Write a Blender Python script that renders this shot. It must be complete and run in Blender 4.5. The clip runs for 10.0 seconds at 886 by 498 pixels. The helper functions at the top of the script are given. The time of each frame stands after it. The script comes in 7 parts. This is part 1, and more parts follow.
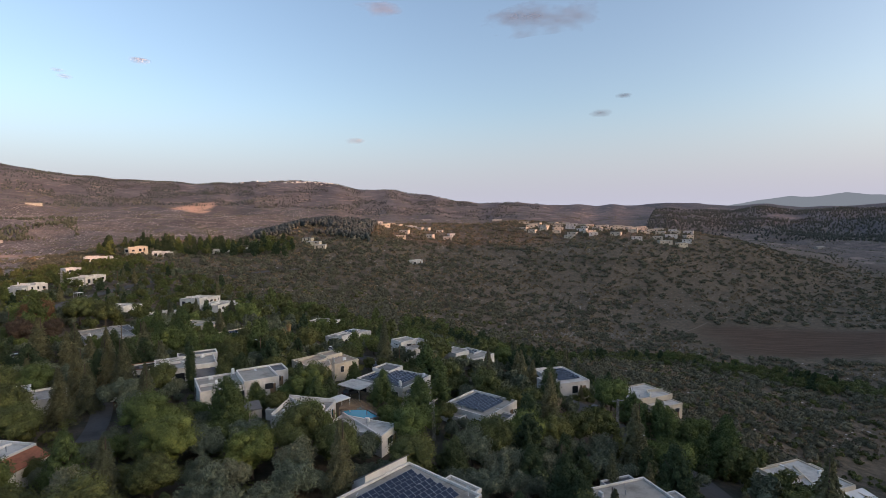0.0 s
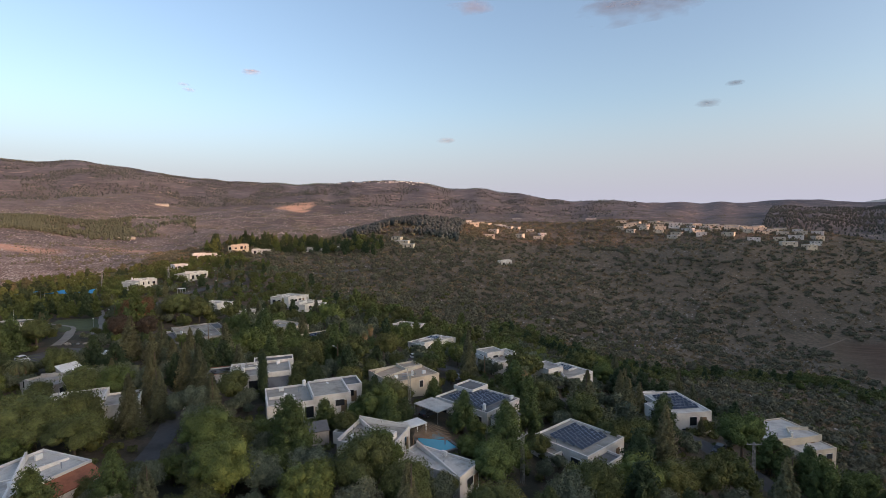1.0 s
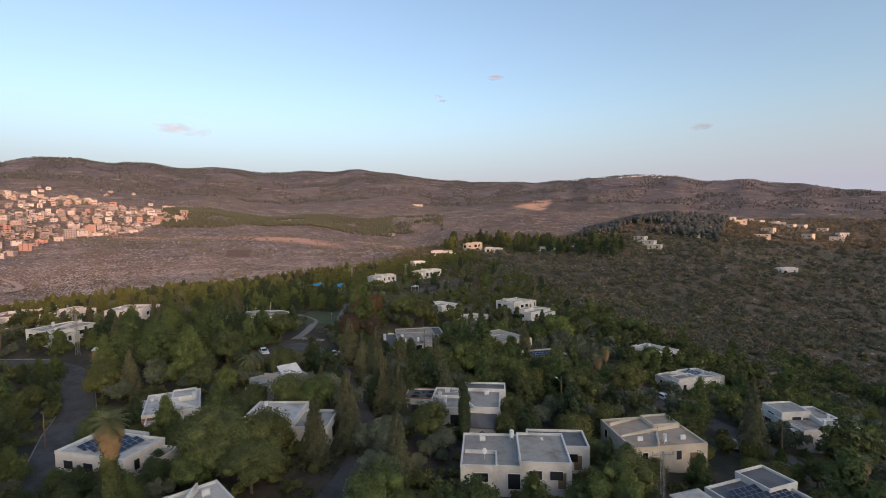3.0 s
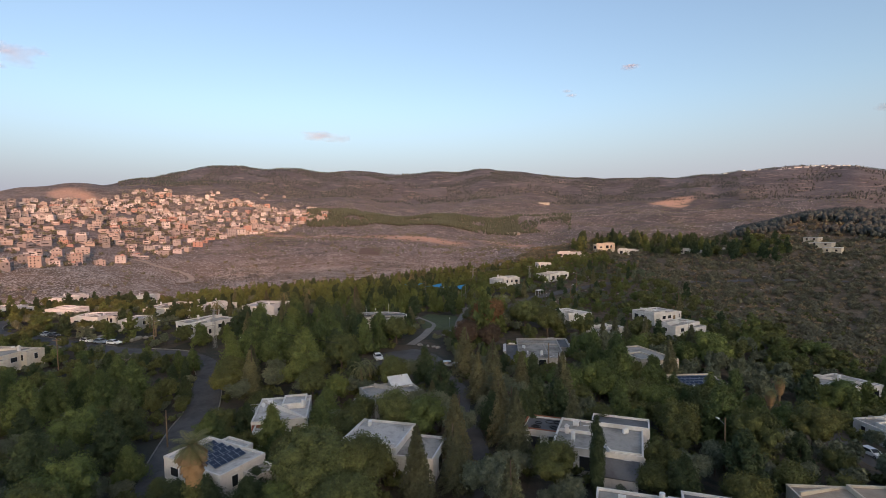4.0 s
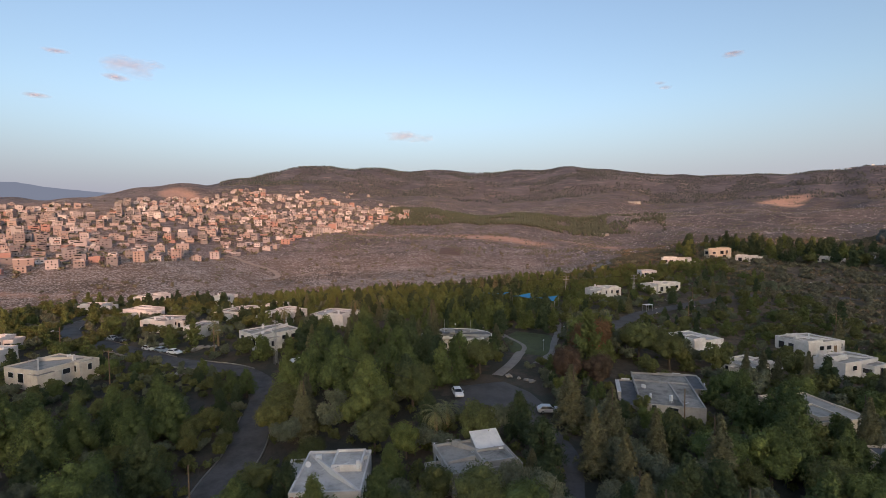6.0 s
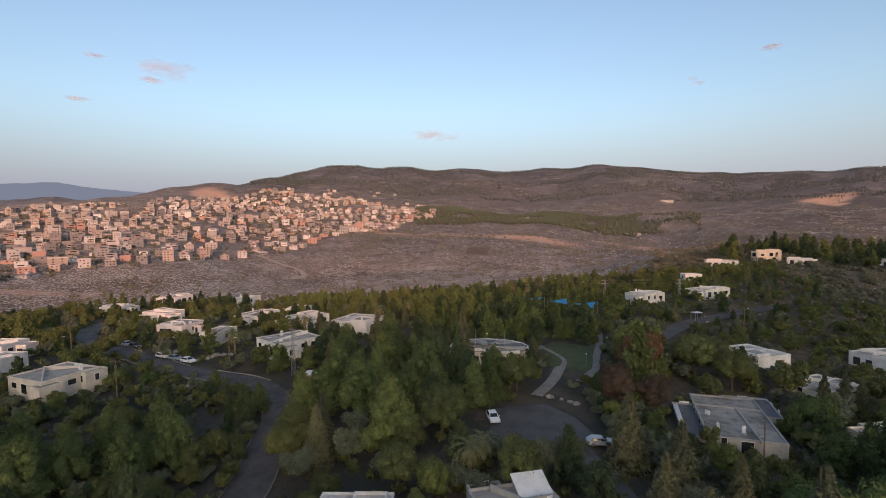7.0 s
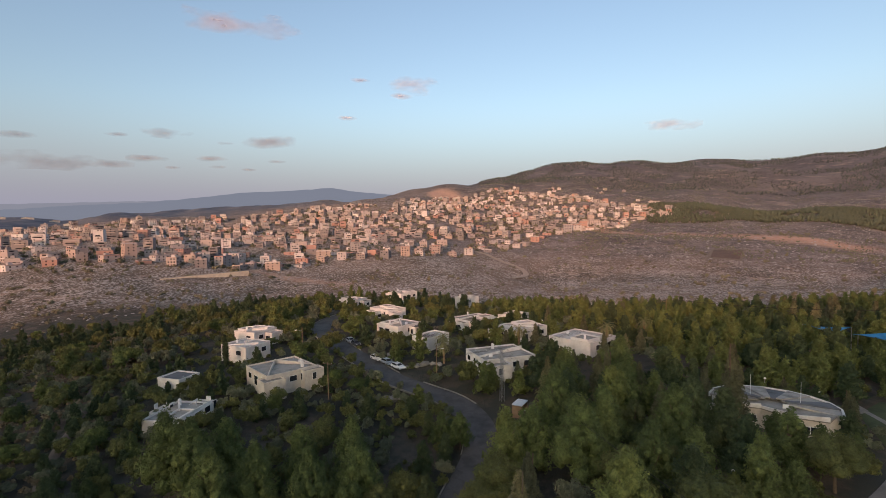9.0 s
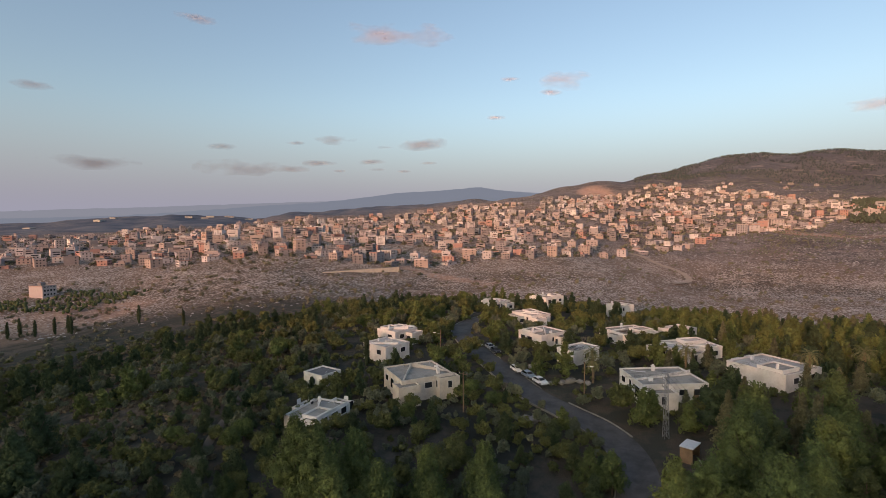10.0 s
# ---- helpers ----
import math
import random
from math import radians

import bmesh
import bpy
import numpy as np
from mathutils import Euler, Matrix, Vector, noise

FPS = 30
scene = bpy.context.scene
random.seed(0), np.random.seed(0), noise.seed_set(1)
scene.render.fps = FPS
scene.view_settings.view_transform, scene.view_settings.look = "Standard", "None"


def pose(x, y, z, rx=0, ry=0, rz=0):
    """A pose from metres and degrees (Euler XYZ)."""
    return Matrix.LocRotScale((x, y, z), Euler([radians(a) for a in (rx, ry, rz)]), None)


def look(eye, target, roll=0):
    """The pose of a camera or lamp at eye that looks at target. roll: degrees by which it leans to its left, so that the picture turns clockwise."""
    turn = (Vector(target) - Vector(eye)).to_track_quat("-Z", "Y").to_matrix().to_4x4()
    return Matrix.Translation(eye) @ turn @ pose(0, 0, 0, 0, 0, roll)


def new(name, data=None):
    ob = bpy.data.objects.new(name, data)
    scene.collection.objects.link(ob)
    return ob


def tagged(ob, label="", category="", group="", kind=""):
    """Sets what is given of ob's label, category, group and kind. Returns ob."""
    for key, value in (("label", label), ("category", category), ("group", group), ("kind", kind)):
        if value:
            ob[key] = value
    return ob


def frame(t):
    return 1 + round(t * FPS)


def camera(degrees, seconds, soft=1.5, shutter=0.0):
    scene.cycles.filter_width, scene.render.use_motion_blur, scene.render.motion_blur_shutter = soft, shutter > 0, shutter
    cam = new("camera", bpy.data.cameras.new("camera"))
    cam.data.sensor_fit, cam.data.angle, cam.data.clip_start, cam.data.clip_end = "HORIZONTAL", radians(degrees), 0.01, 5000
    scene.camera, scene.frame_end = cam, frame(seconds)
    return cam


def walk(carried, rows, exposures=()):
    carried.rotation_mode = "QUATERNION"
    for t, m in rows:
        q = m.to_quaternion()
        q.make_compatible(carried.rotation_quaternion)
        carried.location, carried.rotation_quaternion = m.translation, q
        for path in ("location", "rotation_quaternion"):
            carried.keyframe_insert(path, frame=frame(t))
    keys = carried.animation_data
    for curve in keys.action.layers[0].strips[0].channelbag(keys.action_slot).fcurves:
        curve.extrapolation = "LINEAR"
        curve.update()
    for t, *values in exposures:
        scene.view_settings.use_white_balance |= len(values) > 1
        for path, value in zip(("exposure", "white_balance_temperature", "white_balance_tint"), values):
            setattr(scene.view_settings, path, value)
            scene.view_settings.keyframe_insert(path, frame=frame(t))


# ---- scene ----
cam = camera(83.0, 10.0, soft=0.65)
PATH = [
    (0, (0.066, -0.025, 39.972), (0.061, 1.972, 39.86), -0.5),
    (0.5, (-0.004, 7.229, 40.051), (-0.174, 9.219, 39.938), -0.5),
    (1, (-0.472, 14.573, 40.239), (-0.831, 16.538, 40.125), -0.5),
    (1.5, (-1.698, 21.878, 40.269), (-2.256, 23.795, 40.154), -0.5),
    (2, (-3.397, 28.754, 40.428), (-4.162, 30.599, 40.312), -0.6),
    (2.5, (-5.753, 35.419, 40.495), (-6.739, 37.155, 40.38), -0.6),
    (3, (-9.056, 41.384, 40.566), (-10.258, 42.978, 40.453), -0.8),
    (3.2, (-10.584, 43.552, 40.574), (-11.869, 45.081, 40.466), -0.9),
    (4.3, (-20.284, 54.53, 40.916), (-21.899, 55.703, 40.805), -0.9),
    (4.5, (-22.448, 56.092, 41.01), (-24.086, 57.234, 40.9), -0.8),
    (5, (-28.306, 59.574, 41.276), (-29.99, 60.646, 41.165), -0.8),
    (5.5, (-34.266, 62.648, 41.467), (-35.986, 63.664, 41.356), -0.7),
    (5.7, (-36.599, 63.812, 41.526), (-38.327, 64.811, 41.416), -0.7),
    (6.8, (-49.223, 69.398, 41.901), (-50.992, 70.325, 41.79), -0.5),
    (7, (-51.502, 70.335, 42.004), (-53.289, 71.227, 41.892), -0.6),
    (7.5, (-57.093, 72.487, 42.195), (-58.945, 73.234, 42.083), -0.6),
    (8, (-62.704, 74.564, 42.268), (-64.623, 75.117, 42.156), -0.6),
    (8.5, (-68.144, 76.126, 42.353), (-70.116, 76.445, 42.241), -0.8),
    (9, (-74.047, 77.147, 42.42), (-76.043, 77.193, 42.31), -0.7),
    (9.5, (-79.639, 77.355, 42.553), (-81.623, 77.121, 42.445), -0.6),
    (10, (-84.821, 76.939, 42.636), (-86.747, 76.411, 42.527), -0.5),
]
walk(cam, [(t, look(eye, target, roll)) for t, eye, target, roll in PATH], [(0.0, 1.26, 7150, 16), (2.5, 1.19, 7150, 16), (5.0, 1.0, 7100, 16), (7.5, 0.97, 7150, 16), (10.0, 0.94, 7600, 14)])

# ---- the lie of the land ----
CX, CY = -45.0, 55.0                      # middle of the hilltop
RING = np.log(np.array([30.0, 60, 120, 200, 300, 450, 650, 900, 1300, 1900, 2800, 4700]))
SPOKES = {}


def spoke(bearing, *heights):
    """Heights of the land along one bearing (degrees left of ahead), ring by ring."""
    SPOKES[bearing] = heights


# out-of-view hill, its height set by the shade it casts
spoke(-62, 0.5, -5, -17, -38, -50, -56, -44, 10, 90, 190, 215, 230)
spoke(-52, 1, -4, -14, -31, -48, -55, -57, -50, -30, 35, 80, 90)
spoke(-45, 1.5, -2.5, -12, -28, -46, -55, -56, -50, -45, -18, 76, 100)
spoke(-25, 2.5, 0.5, -8, -25, -38, -36, 6, 25, -8, 22, 74, 153)
spoke(-34, 2, -1, -10.5, -26, -43, -47, -16, 9, -22, 5, 74, 125)
spoke(-5, 3, 1, -6, -13, -18, -9, 10, 31, 14, 60, 148, 130)
spoke(10, 3, 2, -2, -4, -3, 17, 39, 38, 28, 75, 227, 150)
spoke(22, 3, 3, 0, 0, 6, 17, 18, -5, 35, 105, 266, 200)
spoke(35, 3, 4, 3, 4, 11, 16, 0, -10, 30, 95, 262, 200)
spoke(48, 4, 4, 5.5, 5, 4, -7, -25, -13, 28, 95, 300, 240)
spoke(62, 4, 1.8, 4.5, 7, -3, -23, -24, 2, 52, 118, 315, 250)
spoke(76, 3.5, 0.8, 1.3, 5, -6, -28, -30, 14, 62, 172, 335, 250)
spoke(90, 3.5, 2.2, 2.2, 4.5, -1, -19, 1, 32, 96, 152, 140, 230)
spoke(105, 4, 3, 2.8, 3, -3, -13, 1, 26, 72, 100, 112, 185)
spoke(120, 4, 3, 1, -2, -7, -1, 13, 28, 46, 60, 74, 125)
spoke(135, 3, 1, -5, -11, -14, -13, -3, 9, 20, 30, 44, 86)
spoke(150, 3, 0, -7, -15, -20, -22, -12, 0, 12, 18, 32, 74)
spoke(164, 3, 0.3, -6.5, -14, -20, -23, -15, -1.5, 12, 18, 32, 70)
# unseen hills behind the camera, added to block the low sun
spoke(190, 3, 1, -5, -12, -20, -5, 60, 112, 80, 60, 80, 120)
spoke(225, 3, 2, 0, -6, -12, -6, 55, 152, 105, 90, 150, 200)
spoke(255, 2, -1, -8, -20, -28, -10, 75, 206, 125, 90, 150, 200)
spoke(280, 1, -5, -15, -30, -40, -22, 65, 208, 185, 90, 110, 190)
BEARINGS = np.array(sorted(SPOKES) + [298.0])
TABLE = np.array([SPOKES[b] for b in sorted(SPOKES)] + [SPOKES[-62]])


def land(x, y):
    """Height of the bare land, for numbers or arrays."""
    x, y = np.asarray(x, float), np.asarray(y, float)
    dx, dy = x - CX, y - CY
    b = (np.degrees(np.arctan2(-dx, dy)) + 62) % 360 - 62
    u = np.clip(np.interp(np.log(np.maximum(np.hypot(dx, dy), 1.0)), RING, np.arange(12.0)), 0, 10.999)
    v = np.clip(np.interp(b, BEARINGS, np.arange(len(BEARINGS), dtype=float)), 0, len(BEARINGS) - 1.001)
    i, j = u.astype(int), v.astype(int)
    fu, fv = u - i, v - j

    def curve(p0, p1, p2, p3, f):
        return p1 + 0.5 * f * (p2 - p0 + f * (2 * p0 - 5 * p1 + 4 * p2 - p3 + f * (3 * (p1 - p2) + p3 - p0)))

    n = len(BEARINGS) - 1
    rows = []
    for k in (-1, 0, 1, 2):
        row = (j + k) % n
        rows.append(curve(*[TABLE[row, np.clip(i + m, 0, 11)] for m in (-1, 0, 1, 2)], fu))
    z = curve(*rows, fv)
    near = np.clip(np.hypot(dx, dy) / 30.0, 0, 1)
    z = 3.0 + (z - 3.0) * near
    r = np.hypot(dx, dy)
    rough = np.clip((r - 150) / 1200, 0, 1)
    z = z + rough * (9 * np.sin(x / 97 + 1.3 * np.sin(y / 143)) * np.sin(y / 119 + 0.8 * np.sin(x / 171))
                     + 3 * np.sin(x / 41 + y / 67) * np.sin(y / 37 - x / 83))
    return z

# ---- sky, sun and exposure ----
SUN_BEARING, SUN_HEIGHT = -110.0, 10.0      # degrees left of ahead, degrees above the horizon
world = bpy.data.worlds.new("world")
scene.world = world
world.use_nodes = True
wn = world.node_tree
wn.nodes.clear()
sky = wn.nodes.new("ShaderNodeTexSky")
sky.sky_type, sky.sun_disc = "NISHITA", False
sky.sun_elevation, sky.sun_rotation = radians(SUN_HEIGHT), radians(-SUN_BEARING)
sky.altitude, sky.air_density, sky.dust_density, sky.ozone_density = 300, 1.0, 4.0, 2.0
back = wn.nodes.new("ShaderNodeBackground")
back.inputs["Strength"].default_value = 0.15
out = wn.nodes.new("ShaderNodeOutputWorld")
wn.links.new(sky.outputs[0], back.inputs[0])
wn.links.new(back.outputs[0], out.inputs[0])
sun = new("sun", bpy.data.lights.new("sun", "SUN"))
sun.data.energy, sun.data.angle, sun.data.color = 1.2, radians(0.8), (1.0, 0.43, 0.29)
sb, se = radians(SUN_BEARING), radians(SUN_HEIGHT)
sun.matrix_world = look((0, 0, 300), (0 + math.sin(sb) * 100, -math.cos(sb) * 100, 300 - math.tan(se) * 100))

# ---- mesh and material helpers ----


class Shape:
    """Collects corners and faces of one mesh."""

    def __init__(self):
        self.v, self.f, self.n = [], [], 0

    def add(self, verts, faces):
        self.v.extend(verts)
        self.f.extend([tuple(i + self.n for i in f) for f in faces])
        self.n += len(verts)
        return self

    def box(self, x, y, z, sx, sy, sz, turn=0.0, taper=1.0):
        """A box that stands on z, centred on x, y."""
        c, s = math.cos(radians(turn)), math.sin(radians(turn))
        pts = []
        for k, (h, g) in enumerate(((0, 1.0), (sz, taper))):
            for a, b in ((-1, -1), (1, -1), (1, 1), (-1, 1)):
                u, w = a * sx / 2 * g, b * sy / 2 * g
                pts.append((x + u * c - w * s, y + u * s + w * c, z + h))
        return self.add(pts, [(3, 2, 1, 0), (4, 5, 6, 7), (0, 1, 5, 4), (1, 2, 6, 5), (2, 3, 7, 6), (3, 0, 4, 7)])

    def tube(self, a, b, r0, r1, sides=8, cap=True):
        a, b = Vector(a), Vector(b)
        d = (b - a).normalized()
        u = d.orthogonal().normalized()
        w = d.cross(u)
        pts = []
        for p, r in ((a, r0), (b, r1)):
            for k in range(sides):
                t = 2 * math.pi * k / sides
                pts.append(tuple(p + (u * math.cos(t) + w * math.sin(t)) * r))
        fs = [(k, (k + 1) % sides, sides + (k + 1) % sides, sides + k) for k in range(sides)]
        if cap:
            fs += [tuple(range(sides))[::-1], tuple(range(sides, 2 * sides))]
        return self.add(pts, fs)

    def prism(self, outline, z0, z1):
        """A closed outline raised from z0 to z1."""
        n = len(outline)
        pts = [(x, y, z0) for x, y in outline] + [(x, y, z1) for x, y in outline]
        return self.add(pts, [tuple(range(n))[::-1], tuple(range(n, 2 * n))] + [(k, (k + 1) % n, n + (k + 1) % n, n + k) for k in range(n)])

    def mesh(self, name, *mats, smooth=False):
        me = bpy.data.meshes.new(name)
        me.from_pydata([tuple(p) for p in self.v], [], self.f)
        for m in mats:
            me.materials.append(m)
        if smooth:
            me.polygons.foreach_set("use_smooth", [True] * len(me.polygons))
        return me


def part(name, shape, mat, parent, label="", at=None, smooth=False):
    """One mesh under a thing or under a part. shape: a Shape or a mesh that others share."""
    me = shape if isinstance(shape, bpy.types.Mesh) else shape.mesh(name, mat, smooth=smooth)
    ob = new(name, me)
    ob.parent = parent
    if at is not None:
        ob.matrix_basis = at
    return tagged(ob, label)


def array_mesh(name, verts, faces, mat, smooth=False, soft=0):
    """A mesh from arrays: faces is n x 3 or n x 4; the first so many are smooth."""
    me = bpy.data.meshes.new(name)
    verts, faces = np.asarray(verts, np.float32), np.asarray(faces, np.int32)
    k = faces.shape[1]
    me.vertices.add(len(verts))
    me.vertices.foreach_set("co", verts.ravel())
    me.loops.add(faces.size)
    me.loops.foreach_set("vertex_index", faces.ravel())
    me.polygons.add(len(faces))
    me.polygons.foreach_set("loop_start", np.arange(0, faces.size, k, dtype=np.int32))
    me.polygons.foreach_set("loop_total", np.full(len(faces), k, np.int32))
    if smooth:
        me.polygons.foreach_set("use_smooth", np.ones(len(faces), bool))
    elif soft:
        me.polygons.foreach_set("use_smooth", np.arange(len(faces)) < soft)
    me.update(calc_edges=True)
    me.materials.append(mat)
    return me


class Nodes:
    """A node material, built step by step."""

    def __init__(self, name, roughness=0.9, metallic=0.0, specular=0.3):
        self.mat = bpy.data.materials.new(name)
        self.mat.use_nodes = True
        self.tree = self.mat.node_tree
        self.bsdf = self.tree.nodes["Principled BSDF"]
        self.bsdf.inputs["Roughness"].default_value = roughness
        self.bsdf.inputs["Metallic"].default_value = metallic
        self.bsdf.inputs["Specular IOR Level"].default_value = specular
        self.where = None

    def node(self, kind, **sockets):
        nd = self.tree.nodes.new(kind)
        for k, v in sockets.items():
            self.put(nd.inputs[k.replace("_", " ")], v)
        return nd

    def put(self, socket, v):
        if isinstance(v, bpy.types.NodeSocket):
            self.tree.links.new(v, socket)
        elif isinstance(v, tuple) and len(v) == 3 and socket.type == "RGBA":
            socket.default_value = (*v, 1)
        else:
            socket.default_value = v

    def place(self):
        if self.where is None:
            self.where = self.node("ShaderNodeNewGeometry").outputs["Position"]
        return self.where

    def noise(self, scale, detail=4.0, rough=0.6, stretch=None, local=False):
        src = self.node("ShaderNodeTexCoord").outputs["Object"] if local else self.place()
        if stretch:
            mp = self.node("ShaderNodeMapping", Vector=src)
            mp.inputs["Scale"].default_value = stretch
            src = mp.outputs[0]
        return self.node("ShaderNodeTexNoise", Vector=src, Scale=scale, Detail=detail, Roughness=rough).outputs["Fac"]

    def ramp(self, fac, lo, hi):
        return self.node("ShaderNodeMapRange", Value=fac, From_Min=lo, From_Max=hi).outputs[0]

    def mix(self, fac, a, b):
        nd = self.tree.nodes.new("ShaderNodeMix")
        nd.data_type = "RGBA"
        self.put(nd.inputs[0], fac)
        self.put(nd.inputs[6], a)
        self.put(nd.inputs[7], b)
        return nd.outputs[2]

    def math(self, op, a, b):
        nd = self.tree.nodes.new("ShaderNodeMath")
        nd.operation = op
        self.put(nd.inputs[0], a)
        self.put(nd.inputs[1], b)
        return nd.outputs[0]

    def random_object(self):
        return self.node("ShaderNodeObjectInfo").outputs["Random"]

    def random_island(self):
        return self.node("ShaderNodeNewGeometry").outputs["Random Per Island"]

    def attr(self, name):
        nd = self.node("ShaderNodeAttribute")
        nd.attribute_name = name
        return nd.outputs

    def bump(self, height, strength, distance):
        b = self.node("ShaderNodeBump", Height=height, Strength=strength, Distance=distance)
        self.tree.links.new(b.outputs[0], self.bsdf.inputs["Normal"])

    def done(self, colour):
        self.put(self.bsdf.inputs["Base Color"], colour)
        return self.mat


def worn(name, colour, stain, scale=1.0, roughness=0.85, metallic=0.0, spread=0.12, local=True, specular=0.3):
    """A plain surface with stains at two scales and a tone that differs from object to object."""
    n = Nodes(name, roughness, metallic, specular)
    big, small = n.noise(0.35 * scale, 6, 0.7, local=local), n.noise(4.0 * scale, 4, 0.7, local=local)
    c = n.mix(n.ramp(big, 0.44, 0.64), colour, stain)
    c = n.mix(n.math("MULTIPLY", n.ramp(small, 0.45, 0.8), 0.5), c, stain)
    dark = tuple(v * (1 - 2 * spread) for v in colour)
    c = n.mix(n.math("MULTIPLY", n.random_object(), 0.45), c, dark)
    n.bump(small, 0.25, 0.03)
    return n.done(c)


def leafy(name, light, dark, other=None):
    """Foliage: a little variation leaf by leaf, more from bough to bough, most from plant to plant."""
    n = Nodes(name, 0.8, 0.0, 0.12)
    grey = lambda q, k: tuple(k * (0.88 * v + 0.12 * (0.35 * q[0] + 0.55 * q[1] + 0.10 * q[2])) for v in q)
    light, dark = grey(light, 2.3), grey(dark, 2.25)
    mid = tuple(0.55 * a + 0.45 * b for a, b in zip(dark, light))
    c = n.mix(n.random_island(), tuple(0.5 * a + 0.5 * b for a, b in zip(dark, mid)), tuple(0.5 * a + 0.5 * b for a, b in zip(light, mid)))
    one = n.random_object()
    two = n.math("FRACT", n.math("MULTIPLY", one, 17.3), 0.0)
    three = n.math("FRACT", n.math("MULTIPLY", one, 41.9), 0.0)
    c = n.mix(n.math("MULTIPLY", one, 0.65), c, other or mid)
    c = n.mix(n.math("MULTIPLY", n.ramp(two, 0.45, 1.0), 0.62), c, tuple(v * 0.85 for v in dark))
    c = n.mix(n.math("MULTIPLY", n.ramp(three, 0.6, 1.0), 0.6), c, (light[0] * 1.3, light[1] * 1.04, light[2] * 0.85))
    c = n.mix(n.math("MULTIPLY", n.ramp(n.noise(0.11, 2, 0.5, stretch=(1.0, 1.3, 1.0)), 0.52, 0.68), 0.55), c, (light[0] * 1.18, light[1] * 1.04, light[2] * 0.9))
    bough = n.noise(0.75, 3, 0.6, local=True)
    c = n.mix(n.math("MULTIPLY", n.ramp(bough, 0.42, 0.66), 0.5), c, light)
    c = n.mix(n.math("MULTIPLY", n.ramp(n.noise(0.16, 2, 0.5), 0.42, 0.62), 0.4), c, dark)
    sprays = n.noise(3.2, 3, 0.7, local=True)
    # hollows between sprays darkened, gap shade put into the leaf colour
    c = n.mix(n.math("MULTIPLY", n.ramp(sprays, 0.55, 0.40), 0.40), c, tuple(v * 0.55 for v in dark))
    n.bump(sprays, 0.9, 0.35)
    return n.done(c)


# ---- materials ----
BARK = worn("bark", (0.13, 0.10, 0.075), (0.07, 0.05, 0.04), 2.0)
PALM_BARK = worn("palm_bark", (0.24, 0.17, 0.10), (0.12, 0.08, 0.05), 3.0)
THATCH = worn("dry_fronds", (0.33, 0.21, 0.11), (0.20, 0.12, 0.06), 2.0)
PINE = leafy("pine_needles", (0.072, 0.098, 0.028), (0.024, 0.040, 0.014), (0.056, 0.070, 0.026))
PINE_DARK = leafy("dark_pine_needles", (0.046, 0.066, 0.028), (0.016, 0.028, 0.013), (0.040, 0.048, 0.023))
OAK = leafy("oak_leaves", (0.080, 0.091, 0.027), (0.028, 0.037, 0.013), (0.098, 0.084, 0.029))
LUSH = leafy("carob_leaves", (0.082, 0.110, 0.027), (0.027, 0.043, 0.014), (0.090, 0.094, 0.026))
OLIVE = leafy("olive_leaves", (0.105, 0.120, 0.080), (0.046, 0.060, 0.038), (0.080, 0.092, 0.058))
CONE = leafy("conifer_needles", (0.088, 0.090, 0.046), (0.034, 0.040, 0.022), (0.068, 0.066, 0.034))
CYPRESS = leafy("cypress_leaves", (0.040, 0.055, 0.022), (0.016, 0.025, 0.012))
RED = leafy("red_autumn_leaves", (0.112, 0.060, 0.028), (0.046, 0.030, 0.015), (0.072, 0.058, 0.024))
RUST = leafy("purple_brown_leaves", (0.058, 0.038, 0.026), (0.030, 0.022, 0.015))
FROND = leafy("palm_fronds", (0.130, 0.125, 0.055), (0.055, 0.062, 0.025))
SHRUB = leafy("scrub_leaves", (0.138, 0.110, 0.070), (0.062, 0.053, 0.034), (0.098, 0.086, 0.056))
FAR_PINE = leafy("far_pine_needles", (0.046, 0.054, 0.048), (0.024, 0.030, 0.029), (0.036, 0.042, 0.040))
PLANTED = leafy("planted_pine_needles", (0.058, 0.068, 0.043), (0.033, 0.040, 0.028), (0.048, 0.055, 0.038))
THICKET = leafy("thicket_leaves", (0.096, 0.092, 0.060), (0.056, 0.056, 0.036), (0.092, 0.080, 0.054))
DRY = leafy("dry_twigs", (0.190, 0.155, 0.115), (0.105, 0.082, 0.06))
WHITE = worn("white_render", (0.74, 0.715, 0.68), (0.52, 0.49, 0.45), 0.8)
CREAM = worn("cream_render", (0.66, 0.58, 0.46), (0.50, 0.43, 0.34), 0.8)
STONE = worn("sandy_stone_cladding", (0.64, 0.58, 0.50), (0.48, 0.42, 0.35), 1.5)
ROOF_GREY = worn("weathered_roof_membrane", (0.38, 0.35, 0.31), (0.18, 0.162, 0.142), 0.9)
ROOF_WHITE = worn("limewashed_roof", (0.57, 0.54, 0.50), (0.29, 0.272, 0.245), 0.9)
ROOF_STAINED = worn("stained_roof_screed", (0.34, 0.315, 0.28), (0.125, 0.115, 0.10), 0.7)
ROOF_BROWN = worn("sandy_roof_gravel", (0.43, 0.34, 0.26), (0.29, 0.22, 0.165), 0.9)
ROOF_DARK = worn("dark_bitumen_roof", (0.16, 0.16, 0.165), (0.08, 0.08, 0.082), 0.9)
TILE = worn("red_clay_tiles", (0.34, 0.13, 0.075), (0.22, 0.085, 0.05), 3.0)
FRAME = worn("white_frame", (0.74, 0.74, 0.73), (0.6, 0.6, 0.6), 2.0, 0.5)
STEEL = worn("galvanised_steel", (0.42, 0.43, 0.44), (0.26, 0.25, 0.24), 2.0, 0.45, 0.7)
